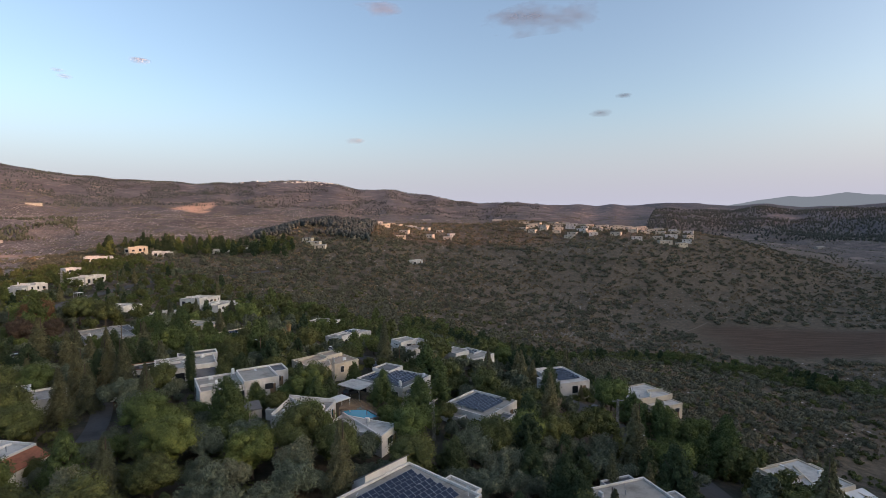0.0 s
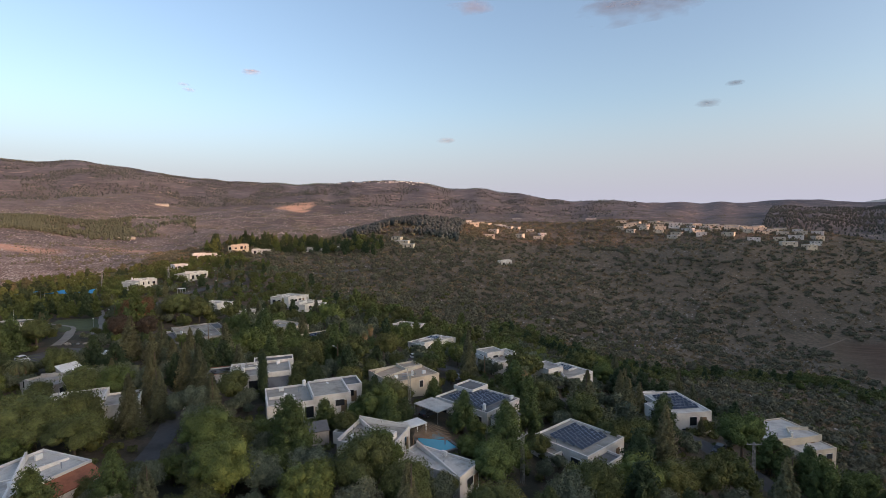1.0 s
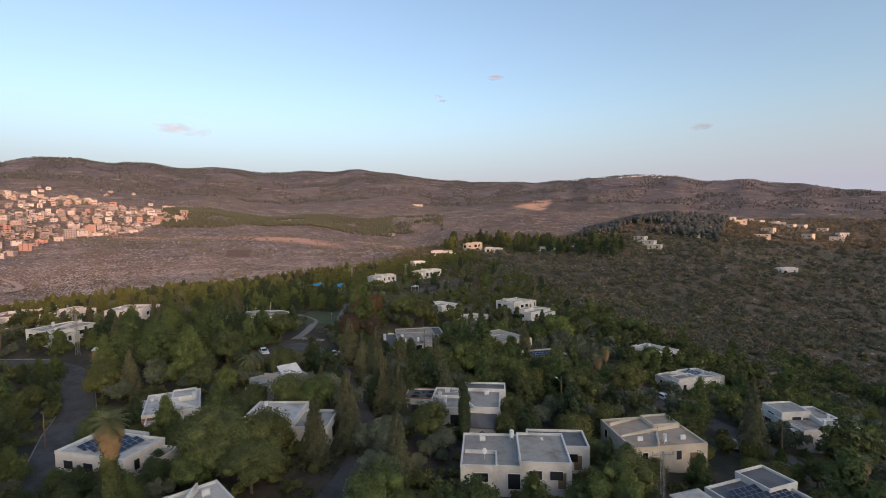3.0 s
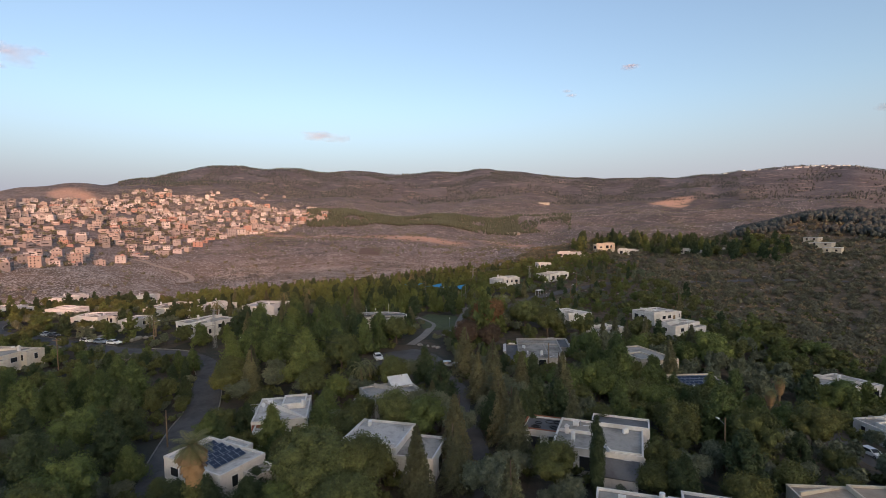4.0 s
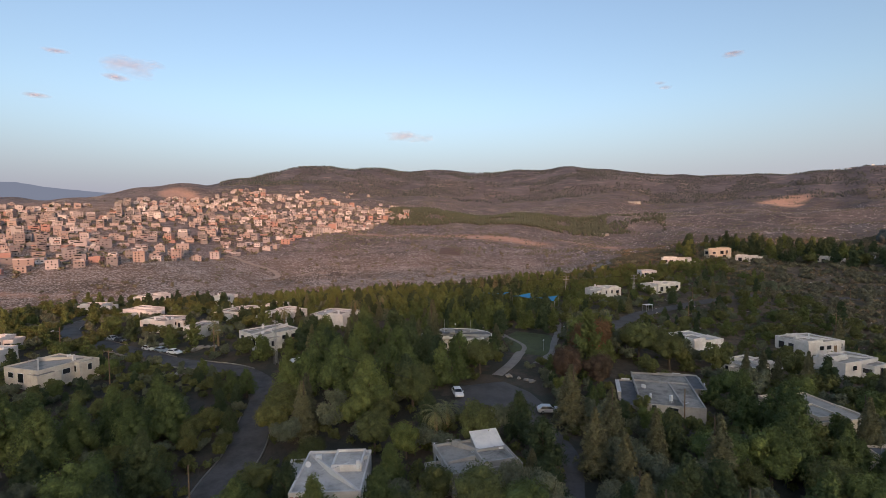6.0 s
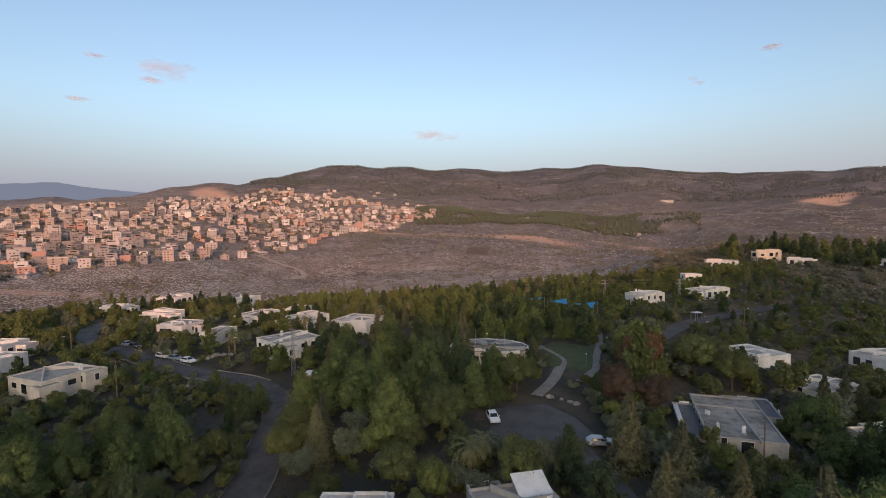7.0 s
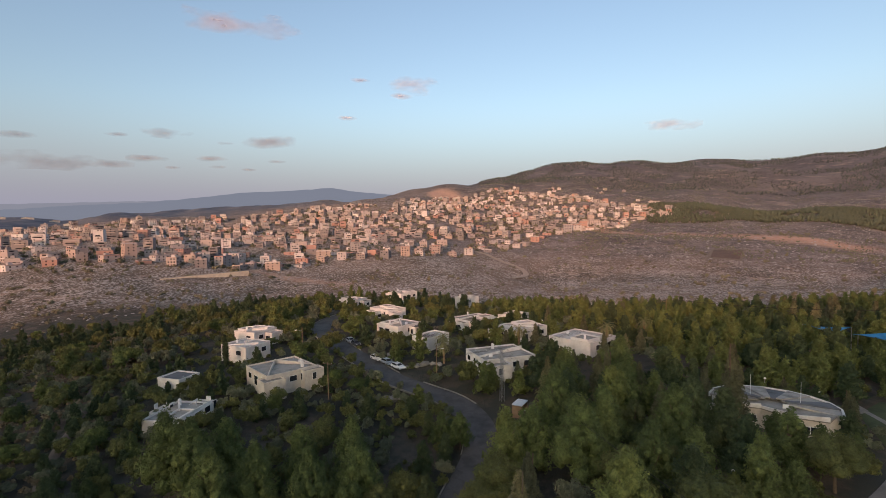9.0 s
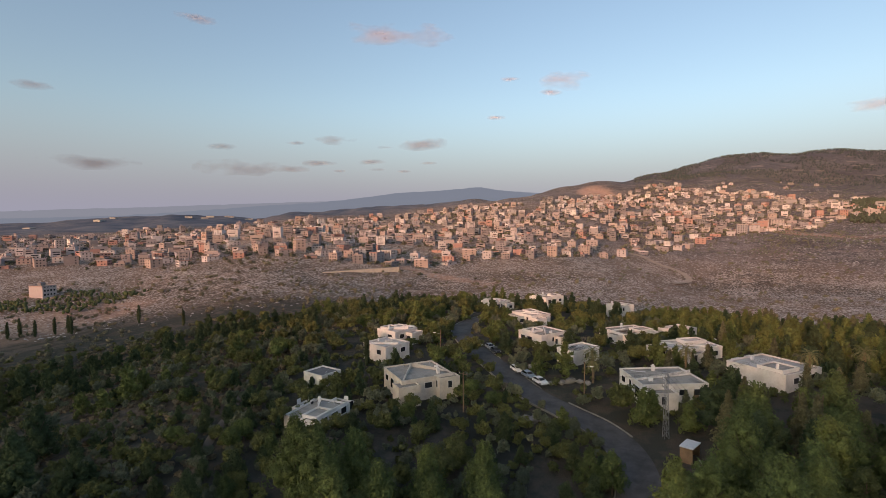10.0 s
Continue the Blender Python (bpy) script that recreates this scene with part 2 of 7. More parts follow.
PLASTIC = worn("white_plastic", (0.78, 0.78, 0.77), (0.62, 0.61, 0.58), 2.0, 0.45)
WOOD = worn("weathered_timber", (0.24, 0.165, 0.105), (0.14, 0.095, 0.06), 2.0)
CONCRETE = worn("concrete", (0.42, 0.40, 0.37), (0.28, 0.26, 0.24), 1.0)
ASPHALT = worn("worn_asphalt", (0.105, 0.098, 0.094), (0.060, 0.056, 0.053), 0.6, 0.9, local=False)
KERB = worn("pale_kerbstone", (0.30, 0.28, 0.25), (0.15, 0.14, 0.12), 1.5, local=False)
DIRT = worn("pale_dirt", (0.22, 0.18, 0.14), (0.12, 0.096, 0.074), 0.8, local=False)
CHALK = worn("chalky_track", (0.40, 0.32, 0.25), (0.28, 0.22, 0.17), 0.8, local=False)
TILLED = worn("tilled_soil", (0.15, 0.10, 0.072), (0.10, 0.066, 0.048), 0.5, local=False)
SCRUB_DIRT = worn("stony_brown_dirt", (0.22, 0.175, 0.135), (0.12, 0.092, 0.07), 0.8, local=False)
PAVING = worn("pale_paving", (0.24, 0.215, 0.19), (0.16, 0.14, 0.122), 1.0, local=False)
GRASS = worn("mown_grass", (0.070, 0.085, 0.032), (0.045, 0.055, 0.022), 1.2, local=False)
SAIL = worn("blue_shade_cloth", (0.02, 0.22, 0.42), (0.012, 0.15, 0.30), 1.0)
BLACK = worn("black_rubber", (0.02, 0.02, 0.02), (0.035, 0.033, 0.03), 2.0)
TYRE = BLACK
n = Nodes("window_glass", 0.08, 0.0, 0.5)
GLASS = n.done(n.mix(n.random_object(), (0.015, 0.018, 0.022), (0.05, 0.052, 0.055)))
n = Nodes("pool_water", 0.05, 0.0, 0.5)
n.bump(n.noise(3.0, 2), 0.15, 0.05)
WATER = n.done((0.03, 0.36, 0.46))
n = Nodes("solar_cells", 0.12, 0.0, 0.5)
PANEL = n.done(n.mix(n.random_island(), (0.010, 0.016, 0.035), (0.022, 0.030, 0.055)))


def paint(name, colour):
    n = Nodes(name, 0.3, 0.0, 0.5)
    return n.done(n.mix(n.ramp(n.noise(2.0, 3, local=True), 0.5, 0.8), colour, tuple(v * 0.85 for v in colour)))


CAR_PAINTS = {"white": paint("white_car_paint", (0.75, 0.75, 0.75)), "silver-blue": paint("silver_blue_car_paint", (0.22, 0.27, 0.33)),
              "dark": paint("dark_car_paint", (0.03, 0.035, 0.045)), "silver": paint("silver_car_paint", (0.42, 0.43, 0.44))}

# ---- the ground: one sheet to the horizon ----
VIEW = np.concatenate([np.linspace(-62, 165, 640), np.linspace(167, 296.5, 60)])
STEPS = np.concatenate([[0.0], np.exp(np.linspace(np.log(4.0), np.log(4700.0), 330))])
bb, rr = np.meshgrid(np.radians(VIEW), STEPS)
gx, gy = CX - rr * np.sin(bb), CY + rr * np.cos(bb)
gz = land(gx, gy)
bump = np.zeros_like(gz)
for i in range(gx.shape[0]):
    if 150 < STEPS[i]:
        s = (0.012 + 0.007 * max(0, 1 - abs(STEPS[i] - 1100) / 600)) * STEPS[i]
        for j in range(gx.shape[1]):
            bump[i, j] = s * noise.noise((gx[i, j] / (14 * s), gy[i, j] / (14 * s), 0)) + 0.35 * s * noise.noise((gx[i, j] / (4 * s), gy[i, j] / (4 * s), 5))
gz = gz + bump * np.clip((rr - 150) / 300, 0, 1) * (0.5 + 0.5 * np.clip((rr - 800) / 800, 0, 1))
LOG_STEPS = np.log(np.maximum(STEPS, 1.0))


def ground_at(x, y):
    """Height of the ground sheet itself at one place."""
    dx, dy = x - CX, y - CY
    b = (math.degrees(math.atan2(-dx, dy)) + 62) % 360 - 62
    i = min(max(np.interp(math.log(max(math.hypot(dx, dy), 1.01)), LOG_STEPS, np.arange(len(STEPS))), 0), len(STEPS) - 1.01)
    j = min(max(np.interp(b, VIEW, np.arange(len(VIEW))), 0), len(VIEW) - 1.01)
    i0, j0 = int(i), int(j)
    fi, fj = i - i0, j - j0
    return float((gz[i0, j0] * (1 - fj) + gz[i0, j0 + 1] * fj) * (1 - fi) + (gz[i0 + 1, j0] * (1 - fj) + gz[i0 + 1, j0 + 1] * fj) * fi)


nr, nb = gx.shape
quad = np.array([(i * nb + j, i * nb + (j + 1) % nb, (i + 1) * nb + (j + 1) % nb, (i + 1) * nb + j) for i in range(nr - 1) for j in range(nb)])


def blend(lo, hi, v):
    v = np.clip((v - lo) / (hi - lo), 0, 1)
    return v * v * (3 - 2 * v)


bd = (np.degrees(bb) + 62) % 360 - 62
# cover: how wooded (red), how rocky (green), how much bare tilled soil (blue)
wood = (1 - blend(300, 420, rr)) * 0.35 + blend(1700, 2300, rr) * blend(-70, -50, bd) * (1 - blend(84, 92, bd)) * 0.85
wood = np.maximum(wood, blend(1500, 1800, rr) * (1 - blend(-32, -22, bd)) * 0.95)
wood = np.maximum(wood, blend(2300, 3000, rr) * 0.8)
wood = np.maximum(wood, blend(560, 900, rr) * (0.22 + 0.40 * blend(1350, 1900, rr)) * (1 - blend(78, 92, bd) * (1 - blend(1250, 1450, rr))) * (1 - 0.5 * blend(40, 50, bd) * (1 - blend(900, 1100, rr))))
wood = wood * (1 - 0.75 * blend(96, 108, bd) * blend(1200, 1500, rr))
rock = blend(320, 420, rr) * (1 - blend(1800, 2400, rr)) * (0.35 + 0.65 * blend(30, 50, bd)) * (1 - 0.75 * (1 - blend(26, 44, bd)) * (1 - blend(850, 1250, rr)))
till = blend(0, 1, 1 - np.maximum(np.abs((gx - 300) / 120 - (gy - 370) / 400), np.abs(gy - 372) / 52) ** 4)
# bare: quarry, mound, pale field and banks, mostly where slopes look sunlit
bare = np.zeros_like(gx)
for k, (px, py, a, b) in enumerate(((-880, 1770, 62, 130), (-830, 1690, 40, 60), (-1540, 120, 130, 60))):
    bare = np.maximum(bare, 0.9 * blend(0, 0.6, 1 - ((gx - px) / a) ** 2 - ((gy - py) / b) ** 2))
bare = np.maximum(bare, 0.26 * blend(0, 0.5, 1 - ((gx + 300) / 75) ** 4 - ((gy + 235) / 42) ** 4))
for px, py, turn, a, b, much in ((-840, 640, 40, 130, 38, 0.75), (-930, 560, 40, 110, 26, 0.5), (-1010, 420, 55, 110, 30, 0.55), (-760, 800, 30, 90, 20, 0.4), (-560, -60, 65, 90, 12, 0.5)):
    u = (gx - px) * math.cos(radians(turn)) + (gy - py) * math.sin(radians(turn))
    v = (gy - py) * math.cos(radians(turn)) - (gx - px) * math.sin(radians(turn))
    bare = np.maximum(bare, much * blend(0, 0.8, 1 - (u / a) ** 2 - (v / b) ** 2))

n = Nodes("hill_ground", 0.95, 0.0, 0.1)
cover = n.node("ShaderNodeSeparateColor", Color=n.attr("cover")["Color"])
huge, large, mid, fine = n.noise(0.006, 5, 0.6), n.noise(0.028, 5, 0.65), n.noise(0.20, 5, 0.7), n.noise(1.3, 5, 0.7)
speck = n.noise(0.55, 2, 0.5)
bands = n.noise(1.0, 4, 0.65, stretch=(0.018, 0.018, 0.16))
c = n.mix(n.ramp(large, 0.38, 0.62), (0.100, 0.074, 0.053), (0.180, 0.134, 0.100))
c = n.mix(n.math("MULTIPLY", n.ramp(fine, 0.4, 0.7), 0.5), c, (0.080, 0.072, 0.046))
scrub = n.ramp(n.math("ADD", n.math("MULTIPLY", large, 0.35), n.math("ADD", n.math("MULTIPLY", mid, 0.5), n.math("MULTIPLY", bands, 0.35))), 0.58, 0.66)
c = n.mix(n.math("MULTIPLY", scrub, 0.85), c, (0.042, 0.042, 0.026))
c = n.mix(n.math("MULTIPLY", n.ramp(n.noise(0.07, 5, 0.65), 0.50, 0.56), 0.8), c, (0.050, 0.048, 0.034))
c = n.mix(n.math("MULTIPLY", n.math("MULTIPLY", n.ramp(n.noise(0.045, 5, 0.65, stretch=(1.0, 1.0, 3.0)), 0.56, 0.61), cover.outputs["Green"]), 0.75), c, (0.33, 0.24, 0.18))
stones = n.ramp(n.math("ADD", n.math("MULTIPLY", bands, 0.25), n.math("ADD", n.math("MULTIPLY", mid, 0.35), n.math("MULTIPLY", speck, 0.65))), 0.63, 0.69)
# rocky valley soil lightened to pink, sunlight put into its base colour
c = n.mix(n.math("MULTIPLY", n.math("MULTIPLY", cover.outputs["Green"], 0.75), n.ramp(huge, 0.3, 0.6)), c, n.mix(n.ramp(fine, 0.35, 0.65), (0.17, 0.118, 0.088), (0.30, 0.215, 0.165)))
c = n.mix(n.math("MULTIPLY", stones, n.math("MULTIPLY", cover.outputs["Green"], n.ramp(large, 0.2, 0.5))), c, (0.52, 0.44, 0.38))
forest = n.mix(n.ramp(mid, 0.35, 0.65), (0.034, 0.044, 0.046), (0.075, 0.084, 0.080))
growth = n.ramp(n.math("ADD", n.math("MULTIPLY", huge, 0.42), n.math("ADD", n.math("MULTIPLY", large, 0.42), n.math("MULTIPLY", bands, 0.22))), 0.47, 0.56)
c = n.mix(n.math("MULTIPLY", cover.outputs["Red"], growth), c, forest)
# distance haze put into the base colour of the far ridges
far_haze = n.mix(n.ramp(large, 0.4, 0.6), (0.062, 0.068, 0.088), (0.112, 0.112, 0.132))
c = n.mix(n.math("MULTIPLY", n.attr("far_haze")["Fac"], 0.9), c, far_haze)
# far slopes greyed towards blue: haze put into the base colour
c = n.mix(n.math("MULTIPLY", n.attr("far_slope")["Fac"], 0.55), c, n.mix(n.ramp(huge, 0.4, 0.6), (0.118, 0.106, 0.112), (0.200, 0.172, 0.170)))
clumps = n.ramp(n.math("ADD", n.math("MULTIPLY", n.noise(0.11, 4, 0.7), 0.6), n.math("MULTIPLY", n.noise(0.02, 4, 0.6), 0.4)), 0.49, 0.55)
c = n.mix(n.math("MULTIPLY", n.math("MULTIPLY", clumps, 0.42), n.attr("far_slope")["Fac"]), c, (0.046, 0.046, 0.050))
ledges = n.ramp(n.noise(1.0, 5, 0.7, stretch=(0.016, 0.016, 0.11)), 0.57, 0.63)
c = n.mix(n.math("MULTIPLY", n.math("MULTIPLY", ledges, 0.40), n.attr("far_slope")["Fac"]), c, (0.40, 0.31, 0.26))
tilled = n.mix(n.ramp(n.noise(0.5, 3, 0.5, stretch=(0.05, 1.0, 1.0)), 0.4, 0.6), (0.078, 0.050, 0.036), (0.120, 0.078, 0.056))
c = n.mix(cover.outputs["Blue"], c, tilled)
heath = n.mix(n.ramp(n.noise(0.35, 5, 0.7), 0.4, 0.6), (0.096, 0.080, 0.056), (0.185, 0.142, 0.104))
c = n.mix(n.math("MULTIPLY", n.attr("heath")["Fac"], n.ramp(n.noise(0.05, 4, 0.6), 0.34, 0.52)), c, heath)
# the far plain's blue-grey is aerial haze put into its base colour
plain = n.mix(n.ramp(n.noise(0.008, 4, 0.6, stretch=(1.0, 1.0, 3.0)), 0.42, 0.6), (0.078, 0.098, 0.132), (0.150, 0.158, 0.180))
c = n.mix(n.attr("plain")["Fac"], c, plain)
# bare earth, with pink sunlight put into its base colour
c = n.mix(n.attr("bare")["Fac"], c, n.mix(n.ramp(mid, 0.35, 0.65), (0.48, 0.28, 0.195), (0.68, 0.43, 0.31)))
n.bump(n.math("ADD", mid, fine), 0.6, 0.8)
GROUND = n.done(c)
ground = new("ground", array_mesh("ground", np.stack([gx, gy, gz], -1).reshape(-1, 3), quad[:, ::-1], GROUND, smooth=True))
layer = ground.data.color_attributes.new("cover", "FLOAT_COLOR", "POINT")
layer.data.foreach_set("color", np.stack([wood, rock, till, np.ones_like(till)], -1).astype(np.float32).ravel())
bare_lit_layer = ground.data.attributes.new("bare", "FLOAT", "POINT")
bare_lit_layer.data.foreach_set("value", bare.astype(np.float32).ravel())
# mask for the blue haze tint, growing with distance
far_layer = ground.data.attributes.new("far_haze", "FLOAT", "POINT")
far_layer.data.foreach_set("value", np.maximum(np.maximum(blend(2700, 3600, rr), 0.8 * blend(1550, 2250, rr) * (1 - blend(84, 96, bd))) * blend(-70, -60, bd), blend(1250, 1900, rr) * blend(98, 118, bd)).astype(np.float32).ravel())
heath_layer = ground.data.attributes.new("heath", "FLOAT", "POINT")
heath_layer.data.foreach_set("value", (0.85 * blend(90, 140, rr) * (1 - blend(800, 1150, rr)) * (1 - blend(28, 44, bd)) * blend(-70, -60, bd) * (1 - till)).astype(np.float32).ravel())
plain_haze_layer = ground.data.attributes.new("plain", "FLOAT", "POINT")
plain_haze_layer.data.foreach_set("value", (0.9 * blend(1350, 1800, rr) * blend(96, 108, bd)).astype(np.float32).ravel())
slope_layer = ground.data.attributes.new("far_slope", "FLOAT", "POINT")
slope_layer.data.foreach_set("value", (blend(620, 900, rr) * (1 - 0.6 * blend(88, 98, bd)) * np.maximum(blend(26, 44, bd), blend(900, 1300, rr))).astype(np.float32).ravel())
tagged(ground, "dry brown stony hillsides and a wooded hilltop", "ground", kind="structure")

# a glowing arc added beyond all land for haze low in the dusk sky
horizon_haze = bpy.data.materials.new("horizon_haze")
horizon_haze.use_nodes = True
ht = horizon_haze.node_tree
ht.nodes.clear()
pos = ht.nodes.new("ShaderNodeSeparateXYZ")
ht.links.new(ht.nodes.new("ShaderNodeNewGeometry").outputs["Position"], pos.inputs[0])
fade = ht.nodes.new("ShaderNodeMapRange")
fade.interpolation_type = "SMOOTHSTEP"
fade.inputs["From Min"].default_value, fade.inputs["From Max"].default_value = 40, 1180
fade.inputs["To Min"].default_value, fade.inputs["To Max"].default_value = 0.97, 0.0
ht.links.new(pos.outputs["Z"], fade.inputs["Value"])
glow = ht.nodes.new("ShaderNodeEmission")
west = ht.nodes.new("ShaderNodeMapRange")
west.inputs["From Min"].default_value, west.inputs["From Max"].default_value = 3600, -2200
ht.links.new(pos.outputs["Y"], west.inputs["Value"])
tone = ht.nodes.new("ShaderNodeMix")
tone.data_type = "RGBA"
tone.inputs[6].default_value, tone.inputs[7].default_value = (0.70, 0.77, 1.0, 1), (0.54, 0.59, 0.83, 1)
ht.links.new(west.outputs[0], tone.inputs[0])
ht.links.new(tone.outputs[2], glow.inputs["Color"])
glow.inputs["Strength"].default_value = 0.315
clear = ht.nodes.new("ShaderNodeBsdfTransparent")
both = ht.nodes.new("ShaderNodeMixShader")
ht.links.new(fade.outputs[0], both.inputs[0])
ht.links.new(clear.outputs[0], both.inputs[1])
ht.links.new(glow.outputs[0], both.inputs[2])
ht.links.new(both.outputs[0], ht.nodes.new("ShaderNodeOutputMaterial").inputs[0])
arc = Shape()
for k in range(121):
    a = radians(-75 + 250 * k / 120)
    for z in (-200, 1200):
        arc.v.append((CX - 4760 * math.sin(a), CY + 4760 * math.cos(a), z))
arc.f = [(2 * k, 2 * k + 2, 2 * k + 3, 2 * k + 1) for k in range(120)]
tagged(new("backdrop", arc.mesh("backdrop", horizon_haze)), "glowing pinkish haze low in the dusk sky", "sky", kind="structure")

# hazy blue ridges beyond the plain, far behind all else: glowing strips, haze put into their colour


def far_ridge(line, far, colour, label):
    """A flat strip of distance that glows in its haze colour; line: (bearing, height of its crest)."""
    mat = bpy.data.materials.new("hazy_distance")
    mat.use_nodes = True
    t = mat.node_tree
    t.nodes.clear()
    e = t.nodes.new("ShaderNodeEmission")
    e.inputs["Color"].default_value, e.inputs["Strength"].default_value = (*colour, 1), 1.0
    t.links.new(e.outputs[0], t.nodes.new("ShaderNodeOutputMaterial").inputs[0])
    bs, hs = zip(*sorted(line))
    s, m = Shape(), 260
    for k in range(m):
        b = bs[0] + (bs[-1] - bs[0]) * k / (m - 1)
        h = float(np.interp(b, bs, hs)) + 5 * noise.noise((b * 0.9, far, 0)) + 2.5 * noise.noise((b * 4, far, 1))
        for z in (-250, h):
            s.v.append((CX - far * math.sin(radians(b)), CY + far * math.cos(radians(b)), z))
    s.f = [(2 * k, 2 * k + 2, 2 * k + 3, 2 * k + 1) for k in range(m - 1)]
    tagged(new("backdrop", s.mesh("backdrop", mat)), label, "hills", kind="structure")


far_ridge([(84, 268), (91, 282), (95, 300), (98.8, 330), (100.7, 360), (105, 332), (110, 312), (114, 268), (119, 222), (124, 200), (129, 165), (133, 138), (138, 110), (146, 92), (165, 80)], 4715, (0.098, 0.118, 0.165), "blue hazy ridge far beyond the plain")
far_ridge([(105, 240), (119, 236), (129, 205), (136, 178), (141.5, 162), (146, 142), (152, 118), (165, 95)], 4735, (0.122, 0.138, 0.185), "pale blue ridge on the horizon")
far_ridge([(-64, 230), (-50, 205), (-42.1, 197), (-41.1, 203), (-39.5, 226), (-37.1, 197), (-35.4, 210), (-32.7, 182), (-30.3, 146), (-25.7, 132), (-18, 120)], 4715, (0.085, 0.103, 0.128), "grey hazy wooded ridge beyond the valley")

# ---- roads, paths and lawns, draped on the land ----
KEEP_OUT = []                             # (x, y, radius): no plants here


def lay(p):
    return np.array([ground_at(x, y) for x, y in p])


def ribbon(name, points, width, mat, lift, label, category, kerb=0.0):
    """A road along a smooth line through the points, laid over the land."""
    line = []
    pts = [points[0]] + list(points) + [points[-1]]
    for k in range(1, len(pts) - 2):
        p0, p1, p2, p3 = (np.array(p, float) for p in pts[k - 1:k + 3])
        steps = max(2, int(np.linalg.norm(p2 - p1) / 2.0))
        for f in np.arange(steps) / steps:
            line.append(p1 + 0.5 * f * (p2 - p0 + f * (2 * p0 - 5 * p1 + 4 * p2 - p3 + f * (3 * (p1 - p2) + p3 - p0))))
    line.append(np.array(points[-1], float))
    line = np.array(line)
    way = np.gradient(line, axis=0)
    way /= np.linalg.norm(way, axis=1)[:, None]
    side = np.stack([-way[:, 1], way[:, 0]], 1)
    across = np.linspace(-0.5, 0.5, 7)
    s = Shape()
    for a in across:
        p = line + side * a * width
        z = lay(line) * 0.6 + lay(p) * 0.4 + lift - 0.1 * (2 * a) ** 2
        s.v.extend(np.column_stack([p, z]).tolist())
    m = len(line)
    s.f.extend([(c * m + k, (c + 1) * m + k, (c + 1) * m + k + 1, c * m + k + 1) for c in range(6) for k in range(m - 1)])
    ob = tagged(new(name, s.mesh(name, mat, smooth=True)), label, category, kind="structure")
    for k in range(0, m, 2):
        KEEP_OUT.append((line[k, 0], line[k, 1], width / 2 - 0.2))
    if kerb:
        for a in (-0.5, 0.5):
            ks = Shape()
            for off, up in ((0, -0.3), (0, 0.13), (0.18, 0.13), (0.18, -0.3)):
                p = line + side * (a * width + math.copysign(off, a))
                z = lay(line) * 0.6 + lay(p) * 0.4 + lift + up
                ks.v.extend(np.column_stack([p, z]).tolist())
            ks.f.extend([(c * m + k, (c + 1) * m + k, (c + 1) * m + k + 1, c * m + k + 1) for c in range(3) for k in range(m - 1) if noise.noise((line[k, 0] / 14, line[k, 1] / 14, 7 + a)) > -0.12])
            tagged(new("kerb", ks.mesh("kerb", KERB)), "pale concrete kerb along the asphalt road", "kerb", kind="structure")
    return ob


def patch(name, outline, mat, lift, label, category):
    """A flat-laid area over the land inside an outline."""
    o = np.array(outline, float)
    c = o.mean(0)
    rings = [0.0, 0.25, 0.5, 0.75, 0.92, 1.0]
    loop = []
    for k in range(len(o)):
        a, b = o[k], o[(k + 1) % len(o)]
        loop.extend([a + (b - a) * f for f in np.arange(4) / 4])
    loop = np.array(loop)
    s, m = Shape(), len(loop)
    for g in rings:
        p = c + (loop - c) * g
        z = lay(p) + lift - (0.25 if g == 1.0 else 0)
        s.v.extend(np.column_stack([p, z]).tolist())
    s.f.extend([(r * m + k, r * m + (k + 1) % m, (r + 1) * m + (k + 1) % m, (r + 1) * m + k) for r in range(5) for k in range(m)])
    reach = np.linalg.norm(loop - c, axis=1).mean()
    for g in (0.0, 0.45, 0.85):
        for p in loop[::2]:
            q = c + (p - c) * g
            KEEP_OUT.append((q[0], q[1], max(1.5, reach * 0.22)))
    return tagged(new(name, s.mesh(name, mat, smooth=True)), label, category, kind="structure")


ribbon("road", [(-86.2, 57.9), (-110, 66.7), (-123.8, 72.3), (-133.3, 77), (-146.6, 81.3), (-160.7, 85.6), (-173.4, 85.4), (-182.9, 81.2), (-190, 73.9), (-197, 66.7), (-211.1, 57.7), (-228.8, 47.7), (-251.6, 37.6), (-269.4, 35.7), (-286.4, 40.8), (-301.4, 51.8)],
       6.8, ASPHALT, 0.30, "grey worn asphalt village road with pale kerbs", "road", kerb=0.3)
ribbon("road", [(18.8, 152.4), (34.4, 136.8), (42.9, 125.2), (50.2, 109), (52.5, 92.9), (49, 78.7)], 6.0, ASPHALT, 0.30, "narrow asphalt lane between hedges and houses", "road")
ribbon("road", [(-47.4, 175.9), (-26.3, 163.9), (-15.6, 153.5), (-4.1, 145.3), (7.4, 145.2), (18.8, 152.4)], 5.5, ASPHALT, 0.30, "narrow asphalt lane between white houses", "road")
ribbon("road", [(-116.9, 125.7), (-99.3, 121.4), (-87.9, 111.9), (-80, 108), (-71, 101), (-66, 94), (-62, 86), (-58, 74)], 3.6, ASPHALT, 0.28, "shaded asphalt drive under trees", "road")
ribbon("road", [(-159.8, 195.8), (-166, 212), (-171, 228), (-171, 248), (-170, 270), (-168, 292), (-160, 316), (-146, 343), (-134, 363), (-121, 381), (-95, 410)], 6.0, ASPHALT, 0.30, "asphalt lane climbing to the upper houses", "road")
